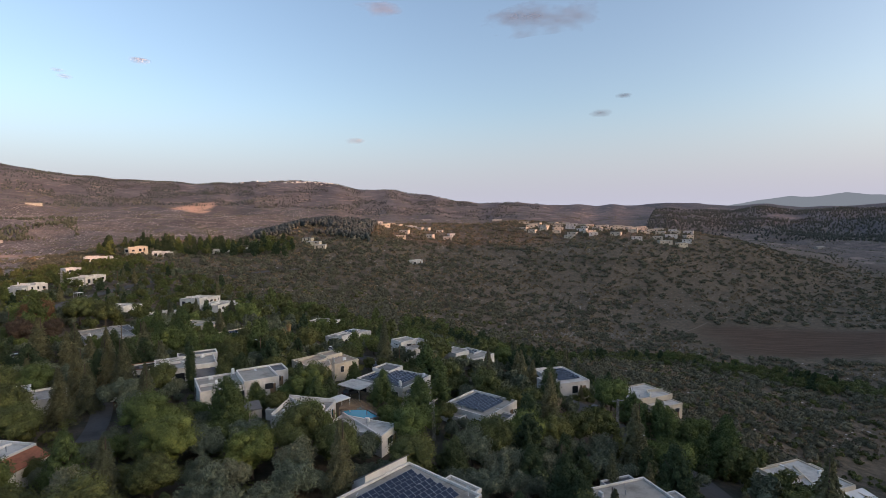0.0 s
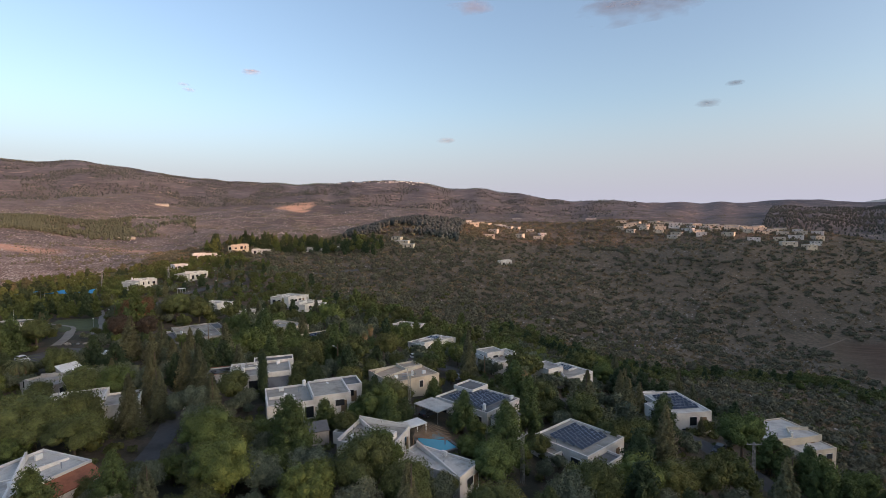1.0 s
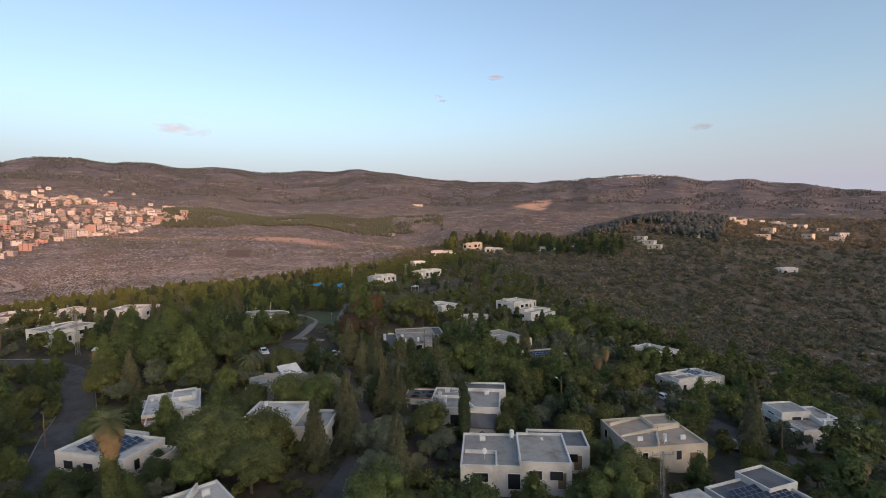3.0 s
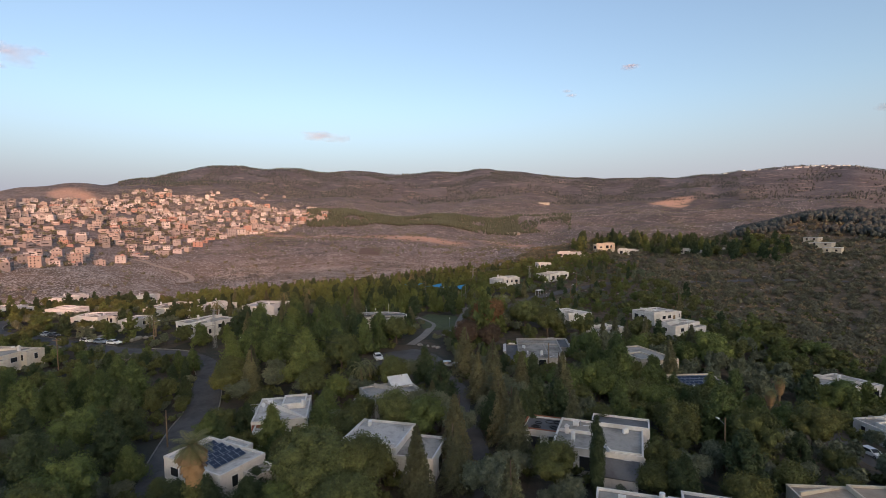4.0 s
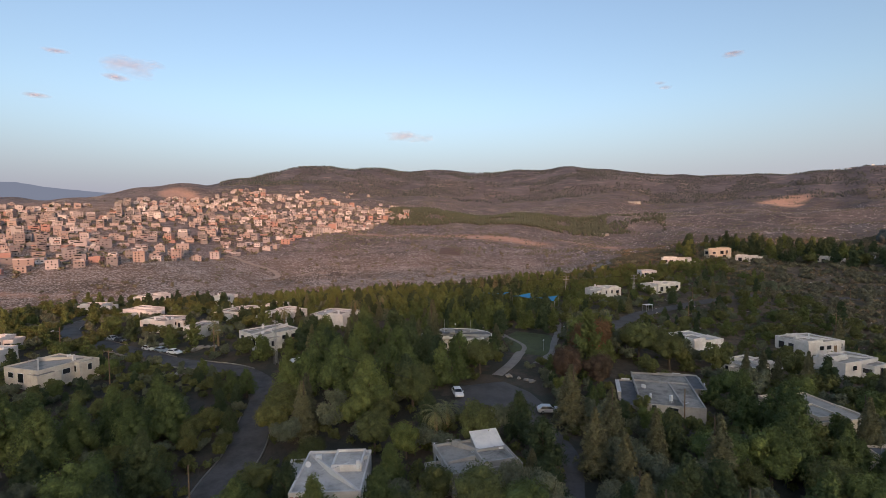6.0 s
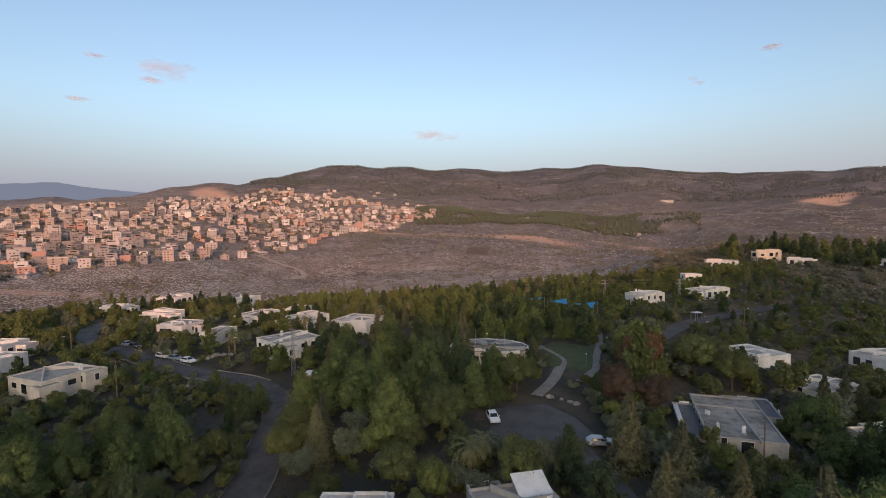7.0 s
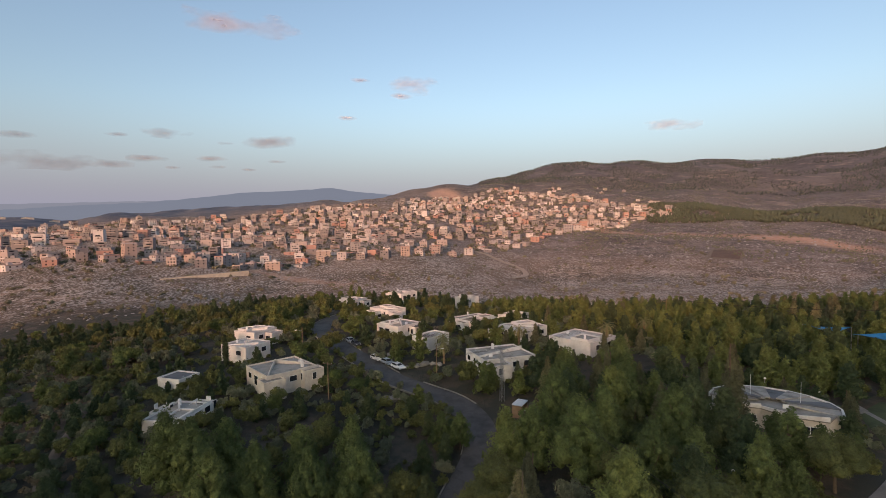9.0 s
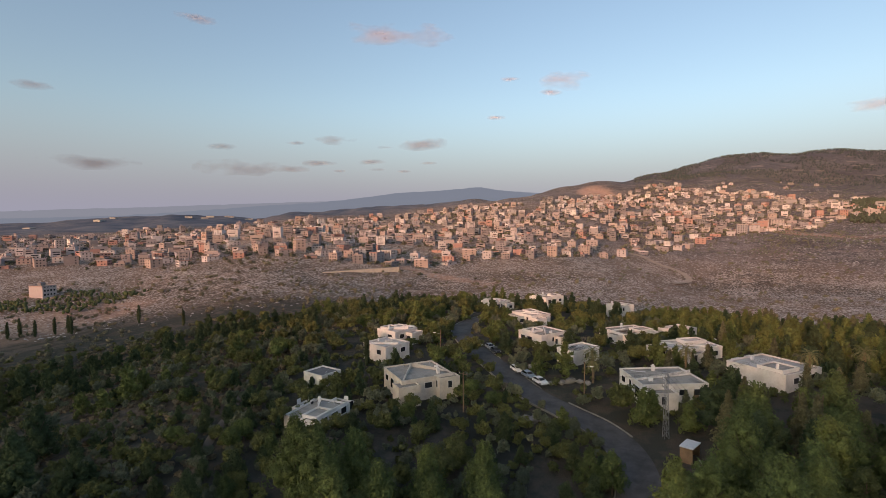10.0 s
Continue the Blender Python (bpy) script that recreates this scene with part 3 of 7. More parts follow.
ribbon("path", [(-134, 132.7), (-139.9, 141.4), (-146.1, 148.5), (-153.5, 155.8), (-168.1, 158.5)], 2.6, PAVING, 0.28, "pale paved footpath round a lawn", "path")
ribbon("path", [(-137.4, 147.5), (-143.9, 158), (-153.4, 167.4), (-161.9, 176.9), (-175.7, 189.7)], 2.2, PAVING, 0.34, "pale paved footpath beside a lawn", "path")
ribbon("path", [(-139.2, 41.4), (-148, 38.5), (-159.7, 33.6), (-166.6, 32.7)], 3.2, DIRT, 0.25, "pale dirt drive with a parked car", "path")
ribbon("path", [(-148.3, 17.7), (-163.1, 9.9), (-177, 4), (-200.9, -8), (-221.9, -13.9)], 1.8, SCRUB_DIRT, 0.25, "pale stony dirt track through trees", "path")
ribbon("path", [(-248.3, 11.9), (-262.5, 13.8), (-280.7, 19.8), (-300.9, 31.8)], 3.0, DIRT, 0.25, "pale dirt track along the wooded slope", "path")
ribbon("path", [(-790, 138), (-776, 150), (-745, 172), (-728, 188), (-706, 196), (-684, 190), (-660, 172)], 7.0, CHALK, 0.9, "pale dirt track winding down from the town", "path")
ribbon("path", [(19.8, 293.7), (59.9, 317.5), (110.2, 345.5), (165, 372), (225, 425)], 1.1, SCRUB_DIRT, 0.6, "pale stony terrace edge across the scrub", "path")
patch("car_park", [(-133, 121.5), (-124.8, 115.5), (-116, 114.9), (-111.5, 122), (-112.9, 130.9), (-122.5, 133), (-130.1, 131.8)], ASPHALT, 0.24, "dark asphalt car park between trees", "car park")
patch("field_bank", [(-772.1, 472.3), (-783.0, 531.2), (-705.5, 475.6), (-715.0, 434.5)], SCRUB_DIRT, 0.5, "pale earth bank round a small tilled field", "bank")
patch("tilled_field", [(-767.2, 473.4), (-776.2, 522.1), (-712.2, 476.1), (-720.0, 442.2)], TILLED, 0.8, "small brown tilled field across the valley", "field")
patch("lawn", [(-163.8, 156.3), (-149.1, 148.6), (-141.8, 155.9), (-150.4, 166.4), (-161.7, 173.8), (-170.5, 166.7)], GRASS, 0.26, "mown green lawn bounded by paved paths", "lawn")

# ---- village houses ----
HOUSES = []                               # footprints: x, y, turn, half width, half depth


def ring(s, w, d, t, z0, z1):
    """Four walls of thickness t round a rectangle."""
    s.box(0, -d / 2 + t / 2, z0, w, t, z1 - z0)
    s.box(0, d / 2 - t / 2, z0, w, t, z1 - z0)
    s.box(-w / 2 + t / 2, 0, z0, t, d - 2 * t, z1 - z0)
    s.box(w / 2 - t / 2, 0, z0, t, d - 2 * t, z1 - z0)
    return s


def window_meshes(w, h):
    f = Shape().box(0, 0, 0, w + 0.16, 0.10, h + 0.16)
    p = Shape().box(0, -0.01, 0.08, w, 0.10, h)
    return f.mesh("window", FRAME), p.mesh("pane", GLASS)


WINDOWS = {"wide": window_meshes(1.7, 1.2), "tall": window_meshes(0.9, 1.5), "glass_door": window_meshes(1.9, 2.1)}
SLAT = Shape().box(0, 0, 0, 1.0, 1.65, 0.04).mesh("solar_panel", PANEL)
TRIM = Shape()
for a in (-0.5, 0.5):
    TRIM.box(a, 0, 0, 0.03, 1.68, 0.055)
for a in (-0.83, 0, 0.83):
    TRIM.box(0, a, 0, 1.0, 0.03, 0.052)
TRIM = TRIM.mesh("panel_frame", STEEL)
TANK = Shape().tube((0, 0, 0.4), (0, 0, 1.5), 0.34, 0.34, 12).tube((0, 0, 1.5), (0, 0, 1.62), 0.34, 0.12, 12)
for a, b in ((-0.25, -0.25), (0.25, -0.25), (0.25, 0.25), (-0.25, 0.25)):
    TANK.tube((a, b, 0), (a, b, 0.42), 0.03, 0.03, 5)
TANK = TANK.mesh("water_tank", PLASTIC)
AC = Shape().box(0, 0, 0.1, 0.9, 0.38, 0.7).box(-0.3, 0, 0, 0.08, 0.36, 0.1).box(0.3, 0, 0, 0.08, 0.36, 0.1)
AC.tube((-0.1, -0.2, 0.45), (-0.1, -0.21, 0.45), 0.27, 0.27, 12)
AC = AC.mesh("air_conditioner", PLASTIC)
DISH = Shape().tube((0, 0, 0), (0, 0, 0.9), 0.03, 0.03, 6).tube((0, 0.02, 1.1), (0, -0.10, 1.16), 0.12, 0.42, 12).tube((0, 0, 0.8), (0, -0.45, 1.05), 0.012, 0.012, 4)
DISH = DISH.mesh("satellite_dish", PLASTIC)
CHIMNEY = Shape().box(0, 0, 0, 0.6, 0.6, 1.1).box(0, 0, 1.1, 0.75, 0.75, 0.1).box(0, 0, 1.2, 0.4, 0.4, 0.25).mesh("chimney", WHITE)
HEATER = Shape().tube((-0.7, 0.45, 0.9), (0.7, 0.45, 0.9), 0.28, 0.28, 12).box(-0.6, 0.45, 0, 0.05, 0.05, 0.8).box(0.6, 0.45, 0, 0.05, 0.05, 0.8)
HEATER.add([(-0.95, -1.2, 0.1), (0.95, -1.2, 0.1), (0.95, 0.2, 0.95), (-0.95, 0.2, 0.95), (-0.95, -1.2, 0.16), (0.95, -1.2, 0.16), (0.95, 0.2, 1.01), (-0.95, 0.2, 1.01)],
           [(3, 2, 1, 0), (4, 5, 6, 7), (0, 1, 5, 4), (1, 2, 6, 5), (2, 3, 7, 6), (3, 0, 4, 7)])
VENT = Shape().tube((0, 0, -0.05), (0, 0, 0.75), 0.07, 0.07, 7).tube((0, 0, 0.75), (0, 0, 0.85), 0.14, 0.05, 7).mesh("vent_pipe", STEEL)
HEATER = HEATER.mesh("solar_heater", STEEL)


def windows_on(house, rnd, w, d, h, ox, oy, z0, every=2.9, skip=0.3):
    """Windows along the four sides of a block."""
    for side, (length, turn) in enumerate(((w, 0), (d, 90), (w, 180), (d, 270))):
        count = max(1, int((length - 1.2) / every))
        for k in range(count):
            if rnd.random() < skip:
                continue
            kind = rnd.choice(("wide", "wide", "tall", "glass_door"))
            frame_mesh, pane_mesh = WINDOWS[kind]
            off = (k + 0.5) / count * (length - 1.4) - (length - 1.4) / 2
            reach = (d if side % 2 == 0 else w) / 2 + 0.035
            up = z0 + (0.1 if kind == "glass_door" else 1.0)
            m = Matrix.Translation((ox, oy, up)) @ Matrix.Rotation(radians(turn), 4, "Z") @ Matrix.Translation((off, -reach, 0))
            win = part("window", frame_mesh, None, house, at=m)
            part("pane", pane_mesh, None, win)


def solar_field(house, rnd, ox, oy, z, cols, rows, turn=0.0, tilt=12.0):
    """Rows of panels on a roof, each panel a part."""
    for r in range(rows):
        for k in range(cols):
            m = Matrix.Translation((ox, oy, z)) @ Matrix.Rotation(radians(turn), 4, "Z") @ Matrix.Translation(((k - (cols - 1) / 2) * 1.04, (r - (rows - 1) / 2) * 1.9, 0.38)) @ Matrix.Rotation(radians(tilt), 4, "X")
            p = part("solar_panel", SLAT, None, house, at=m)
            part("panel_frame", TRIM, None, p)


DOOR = Shape().box(0, 0, 0, 1.1, 0.12, 2.15).box(0.4, -0.08, 1.0, 0.05, 0.06, 0.14).mesh("door", WOOD)


def fin_wall(home, xa, ya, xb, yb, z, ha, hb, mat):
    """A slanting roof wall, ha high at one end and hb at the other."""
    d = Vector((xb - xa, yb - ya, 0)).normalized()
    o = Vector((-d.y, d.x, 0)) * 0.13
    a, b = Vector((xa, ya, z)), Vector((xb, yb, z))
    lo = [a - o, b - o, b + o, a + o]
    hi = [p + Vector((0, 0, t + 0.05)) for p, t in zip(lo, (ha, hb, hb, ha))]
    part("roof_wall", Shape().add([tuple(p) for p in lo + hi], [(3, 2, 1, 0), (4, 5, 6, 7), (0, 1, 5, 4), (1, 2, 6, 5), (2, 3, 7, 6), (3, 0, 4, 7)]), mat, home)


def house(x, y, turn, w, d, h, wall=None, roof=None, label="", extras="", wing=None, more=(), slopes=(), fins=(), base=None):
    """A flat-roofed house. wing: (x, y, w, d, h) of a second block in the house's own axes. extras: letters for what stands on the roof."""
    rnd = random.Random(int(x * 7 + y * 13))
    wall, roof = wall or WHITE, roof or ROOF_GREY
    z = min(ground_at(x + a, y + b) for a in (-4, 0, 4) for b in (-4, 0, 4)) if base is None else base
    top = ground_at(x, y) if base is None else base
    h = h + (top - z)
    home = new("house")
    home.matrix_world = pose(x, y, z, 0, 0, turn)
    tagged(home, label or "white flat-roofed house with a low parapet", "house", "village houses")
    HOUSES.append((x, y, turn, w / 2, d / 2))
    blocks = [(0, 0, w, d, h, roof)]
    for ox, oy, bw, bd, bh, *own in ([wing] if wing else []) + list(more):
        blocks.append((ox, oy, bw, bd, bh + (top - z), own[0] if own else roof))
        c, s = math.cos(radians(turn)), math.sin(radians(turn))
        HOUSES.append((x + ox * c - oy * s, y + ox * s + oy * c, turn, bw / 2, bd / 2))
    if not wing and not more and w * d > 75:
        u, v = rnd.choice((-1, 1)), rnd.choice((-1, 1))
        blocks.append((u * w * 0.22, v * (d / 2 + 1.2), w * rnd.uniform(0.4, 0.55), 3.4, h - rnd.uniform(0.6, 1.1), rnd.choice((ROOF_DARK, ROOF_GREY, roof))))
        blocks.append((u * (w / 2 + 0.9), -v * d * 0.16, 3.0, d * rnd.uniform(0.4, 0.55), h - rnd.uniform(0.4, 0.9), roof))
        if "P" not in extras:
            blocks.append((-u * w * 0.2, -v * d * 0.2, w * 0.45, d * 0.42, h + rnd.uniform(0.35, 0.7), rnd.choice((ROOF_GREY, ROOF_STAINED, roof))))
    for k, (ox, oy, bw, bd, bh, cover) in enumerate(blocks):
        body = Shape().box(ox, oy, -2.0, bw, bd, bh + 2.0)
        part("wall", body, wall, home)
        rim = ring(Shape(), bw + 0.06, bd + 0.06, 0.24, bh - 0.1, bh + 0.38)
        rim.v = [(a + ox, b + oy, c) for a, b, c in rim.v]
        part("parapet", rim, wall, home)
        part("roof", Shape().box(ox, oy, bh + 0.004, bw - 0.46, bd - 0.46, 0.06), cover, home)
        if 70 < bw * bd < 150 and not fins and "P" not in extras:
            u = rnd.choice((-1, 1))
            fin_wall(home, ox - u * bw * 0.46, oy - bd * 0.44, ox + u * bw * rnd.uniform(0.05, 0.3), oy + bd * 0.44, bh, 0.15, rnd.uniform(0.5, 1.2), wall)
            fin_wall(home, ox + u * bw * 0.05, oy - bd * 0.1, ox + u * bw * 0.45, oy - bd * rnd.uniform(0.0, 0.2), bh, 0.6, 0.3, wall)
        if bw * bd > 30:
            part("door", DOOR, None, home, at=pose(ox + bw * 0.31, oy - bd / 2 - 0.03, max(0.1, bh - 3.2)))
        if rnd.random() < 0.7 and bw * bd > 40:
            windows_on(home, rnd, bw, bd, bh, ox, oy, max(0.2, bh - 3.1))
        else:
            windows_on(home, rnd, bw, bd, bh, ox, oy, max(0.2, bh - 3.0), every=4.5)
        if bh > 5.6:
            windows_on(home, rnd, bw, bd, bh, ox, oy, max(0.2, bh - 6.0), every=4.2)
    for x0, x1, y0, y1, za, zb, mat in slopes:
        za, zb = za + (top - z), zb + (top - z)
        sl = Shape().add([(x0, y0, za), (x1, y0, za), (x1, y1, zb), (x0, y1, zb), (x0, y0, za + 0.15), (x1, y0, za + 0.15), (x1, y1, zb + 0.15), (x0, y1, zb + 0.15)],
                         [(3, 2, 1, 0), (4, 5, 6, 7), (0, 1, 5, 4), (1, 2, 6, 5), (2, 3, 7, 6), (3, 0, 4, 7)])
        part("lean_to_roof", sl, mat, home)
        side = Shape().add([(x0 + 0.2, y0 + 0.2, -2), (x1 - 0.2, y0 + 0.2, -2), (x1 - 0.2, y1, -2), (x0 + 0.2, y1, -2), (x0 + 0.2, y0 + 0.2, za), (x1 - 0.2, y0 + 0.2, za), (x1 - 0.2, y1, zb), (x0 + 0.2, y1, zb)],
                           [(3, 2, 1, 0), (0, 1, 5, 4), (1, 2, 6, 5), (2, 3, 7, 6), (3, 0, 4, 7)])
        part("wall", side, wall, home)
    for xa, ya, xb, yb, ha, hb in fins:
        fin_wall(home, xa, ya, xb, yb, h, ha, hb, wall)
    zt = h + 0.066
    for k in range(2 + rnd.randrange(3)):
        a, b = rnd.uniform(-0.42, 0.42) * w, rnd.uniform(-0.42, 0.42) * d
        if rnd.random() < 0.5:
            part("vent_pipe", VENT, None, home, at=pose(a, b, zt))
        else:
            part("roof_pipe", Shape().tube((a, b, zt + 0.08), (a + rnd.uniform(-0.25, 0.25) * w, b + rnd.uniform(-0.15, 0.15) * d, zt + 0.08), 0.05, 0.05, 5), PLASTIC, home)
    spots = [(-w * 0.3, d * 0.3), (w * 0.3, d * 0.25), (w * 0.28, -d * 0.3), (-w * 0.28, -d * 0.25), (0, d * 0.36), (0, -d * 0.36), (-w * 0.38, 0), (w * 0.38, 0)]
    rnd.shuffle(spots)
    if "P" in extras:
        solar_field(home, rnd, 0, 0, zt, max(3, int(w * 0.74)), max(2, int(d * 0.36)), 180 if "R" in extras else 0, 18.0)
        spots = [(-w * 0.42, d * 0.4), (w * 0.42, d * 0.4), (w * 0.42, -d * 0.4), (-w * 0.42, -d * 0.4)]
    elif "p" in extras:
        solar_field(home, rnd, w * 0.18, d * 0.12, zt, 4, 2, 20)
    for ch, me, nm in (("t", TANK, "water_tank"), ("a", AC, "air_conditioner"), ("A", AC, "air_conditioner"), ("d", DISH, "satellite_dish"), ("c", CHIMNEY, "chimney"), ("s", HEATER, "solar_heater")):
        if ch in extras and spots:
            a, b = spots.pop()
            part(nm, me, None, home, at=pose(a, b, zt, 0, 0, rnd.choice((0, 90, 180, 40))))
    return home


house(-44.6, 105.0, 32, 15.0, 10.5, 4.3, label="white flat-roofed house with grey roof and rooftop heater", extras="tadA", more=[(4.2, -0.6, 7.0, 9.6, 5.0), (7.0, 5.0, 9, 6, 4.0, ROOF_DARK)], fins=[(-7, -1, -2.5, -1, 0.5, 0.5), (-2.5, -4.8, -2.5, -1, 0.5, 0.5)])
terrace_home = house(-62.6, 119, 30, 13, 11, 4.2, roof=ROOF_GREY, label="long white house with grey roof, tanks and dish", extras="tadAc", more=[(-9, 4, 7, 6, 3.4, ROOF_DARK), (3, 6.5, 9, 4, 4.5, ROOF_DARK)], slopes=[(1.0, 6.0, -9.0, -5.5, 2.4, 3.6, ROOF_DARK)], fins=[(-6.3, 0.5, -1, 0.5, 0.5, 0.5), (-1, 0.5, 2, -5, 0.5, 0.5), (2, -5, 6.3, -5, 0.5, 0.5)])
lift = ground_at(-62.6, 119) - terrace_home.matrix_world.translation.z
part("coping", ring(Shape(), 7.2, 6.2, 0.32, 3.78 + lift, 3.86 + lift), TILE, terrace_home, "red-brown tile coping").location = (-9, 4, 0)
rnd = random.Random(4)
for k in range(9):
    hx, hy, hr = -9 + rnd.uniform(-2.3, 2.3), 4 + rnd.uniform(-1.8, 1.8), rnd.uniform(0.45, 0.8)
    coil = Shape()
    for i in range(12):
        t0, t1 = 2 * math.pi * i / 12, 2 * math.pi * (i + 1) / 12
        coil.tube((hx + hr * math.cos(t0), hy + hr * 0.8 * math.sin(t0), 3.62 + lift + 0.02 * k), (hx + hr * math.cos(t1), hy + hr * 0.8 * math.sin(t1), 3.62 + lift + 0.02 * k), 0.07, 0.07, 5, False)
    part("hose_coil", coil, BLACK, terrace_home, "black rubber hose in a loose coil")
house(-31.9, 131.3, 44, 13, 12, 4.5, wall=CREAM, roof=ROOF_BROWN, label="cream stone house with sandy flat roof", extras="taA", more=[(3.6, 3.6, 5, 4.4, 4.9, ROOF_BROWN)], fins=[(-6, -1, 6, 1.2, 0.3, 0.8), (-2, -6, 1, 0, 0.8, 0.3), (-6, 3.5, 0, 5.8, 0.6, 0.3)])
house(-10.3, 169.6, 40, 12, 12, 5, roof=ROOF_GREY, label="tall white house with grey flat roof and upper block", extras="ta", more=[(-2.6, 2.8, 6.4, 6, 6.4)], fins=[(0, -6, 0.6, 0, 0.5, 1.2), (0.6, -1, 6, -1.5, 0.5, 0.5)])
house(-12.4, 119, 57, 11, 14, 3.5, roof=ROOF_DARK, label="white house with solar panels covering its roof", extras="Pta", more=[(3.8, 5.0, 5.4, 5.4, 4.2, ROOF_DARK)], slopes=[(-5.5, 1.0, -10.6, -7.75, 2.6, 3.2, ROOF_DARK)])
house(8.2, 163.9, 45, 11, 12, 4.2, roof=ROOF_GREY, label="white two-level house with grey roofs and panels", extras="pa", wing=(-4, 3, 6, 7, 5.6))
house(-69.3, 169.7, 52, 11, 13, 3.6, wall=CREAM, roof=ROOF_DARK, label="cream house with dark panelled roof beside tall conifer", extras="Pt")
house(-52.5, 210.4, 72, 13, 11, 3.6, roof=ROOF_GREY, extras="a", label="low white house half hidden in trees")
house(-37.4, 189.9, 58, 15, 8, 4.0, roof=ROOF_GREY, extras="pa", label="long white house with grey roof in trees")
house(-109.1, 86, 62, 9.5, 12, 4.0, roof=ROOF_WHITE, label="white house with pale folded roofs and red-tiled eave", extras="dat", fins=[(-4.5, 5.5, 0, -1, 0.2, 0.9), (0, -1, 4.5, -5.6, 0.9, 0.2), (0, -1, 4.5, 4, 0.9, 0.5)], slopes=[(-4.6, -1.2, -8.4, -6.0, 2.0, 3.6, TILE), (1.0, 4.5, 6.0, 8.2, 3.5, 2.4, TILE)])
house(-94.0, 70.0, 292, 7.5, 12.5, 5.9, roof=ROOF_WHITE, label="white house with blue solar panels on its roof", extras="PR")
house(-83.1, 91.2, 36, 9, 9, 4.0, roof=ROOF_WHITE, label="white house with stained roof, dish and pipes", extras="dA", more=[(7.2, -1.5, 6, 7.5, 3.3, ROOF_GREY)], fins=[(-4, -3.6, 3.8, -3.4, 0.4, 0.4)])
house(-110.5, 161.0, -45, 22, 12, 1.9, roof=ROOF_STAINED, wall=CONCRETE, label="large low grey building with weathered stained roof", extras="aAt", more=[(-8, 4.6, 11, 9, 1.4, ROOF_DARK), (2, -7.6, 17, 4.6, 1.2, ROOF_DARK)], fins=[(-5, -6, -4.6, 6, 0.35, 0.3), (-5, 1.5, 11.8, 2.0, 0.3, 0.5), (-11.6, -5.9, 11.6, -6, 0.25, 0.4)], slopes=[(-2.0, 6.0, -10.2, -9.4, 2.5, 2.7, FRAME)])
house(-100.6, 105, 77, 10.5, 9.5, 2.6, roof=ROOF_GREY, wall=CONCRETE, label="low grey house with propped white roof sheet", extras="a", slopes=[(0.5, 5.0, 1.2, 4.6, 2.8, 4.2, FRAME)])


def fan_hall(x, y, turn):
    """A low hall with a curved back, a roof of wedge-shaped slabs and a white portal."""
    home = new("community_hall")
    z = min(ground_at(x + a, y + b) for a in (-6, 0, 6) for b in (-6, 0, 6))
    home.matrix_world = pose(x, y, z, 0, 0, turn)
    tagged(home, "low pale stone hall with a fan of grey roof slabs", "hall", "village houses")
    HOUSES.append((x, y, turn, 9.5, 7.5))
    ro, h, count = 10.0, 3.5, 9
    arc = [(ro * math.cos(radians(-8 + 196 * k / count)), 0.82 * ro * math.sin(radians(-8 + 196 * k / count))) for k in range(count + 1)]
    body = [(0.96 * a, 0.96 * b) for a, b in arc] + [(-6.5, -5.0), (-1.5, -3.6), (2.5, -5.6), (7.5, -4.6)]
    part("wall", Shape().prism(body, -2.0, h), STONE, home)
    for k in range(count):
        (a0, b0), (a1, b1) = arc[k], arc[k + 1]
        up = h + 0.05 + 0.22 * (k % 2)
        slab = Shape().add([(a0 * 0.22, b0 * 0.22 - 1.2, up + 0.55), (a0, b0, up), (a1, b1, up), (a1 * 0.22, b1 * 0.22 - 1.2, up + 0.55),
                            (a0 * 0.22, b0 * 0.22 - 1.2, up + 0.8), (a0, b0, up + 0.25), (a1, b1, up + 0.25), (a1 * 0.22, b1 * 0.22 - 1.2, up + 0.8)],
                           [(3, 2, 1, 0), (4, 5, 6, 7), (0, 1, 5, 4), (1, 2, 6, 5), (2, 3, 7, 6), (3, 0, 4, 7)])
        part("roof_slab", slab, ROOF_DARK if k % 3 == 1 else ROOF_GREY, home)
        cx, cy = (a0 + a1) / 2, (b0 + b1) / 2
        part("rim", Shape().box(cx, cy, h - 0.2, math.hypot(a1 - a0, b1 - b0), 0.3, 0.75, math.degrees(math.atan2(b1 - b0, a1 - a0))), WHITE, home)
    part("front_roof", Shape().prism([(-9.4, 0.2), (-6.9, -5.4), (-1.5, -4.0), (2.5, -6.0), (8.0, -5.0), (9.4, 0.2), (3, 1.2), (-3, 1.2)], h + 0.01, h + 0.3), ROOF_STAINED, home)
    for a, b, c, d in ((-6.9, -5.4, -1.5, -4.0), (-1.5, -4.0, 2.5, -6.0), (2.5, -6.0, 8.0, -5.0)):
        fin_wall(home, a, b, c, d, h + 0.25, 0.35, 0.7, WHITE)
    for e in (-8.6, -5.2):
        part("portal_post", Shape().box(e, -7.6, -2.0, 0.45, 0.45, 5.6), WHITE, home)
    part("portal_beam", Shape().box(-6.9, -7.6, 3.6, 4.2, 0.6, 0.6), WHITE, home)
    part("portal_roof", Shape().box(-6.9, -6.3, 3.62, 3.8, 2.1, 0.3), ROOF_GREY, home)
    for e, b in ((-4.8, -4.55), (-3.0, -4.05), (0.6, -4.75), (4.6, -5.28), (6.2, -5.0)):
        win = part("window", WINDOWS["wide"][0], None, home, at=pose(e, b - 0.05, 1.1))
        part("pane", WINDOWS["wide"][1], None, win)
    for e in (-3.5, 4.0):
        part("flagpole", Shape().tube((e, 0.5, h + 0.2), (e, 0.5, h + 4.6), 0.05, 0.03, 6), FRAME, home)
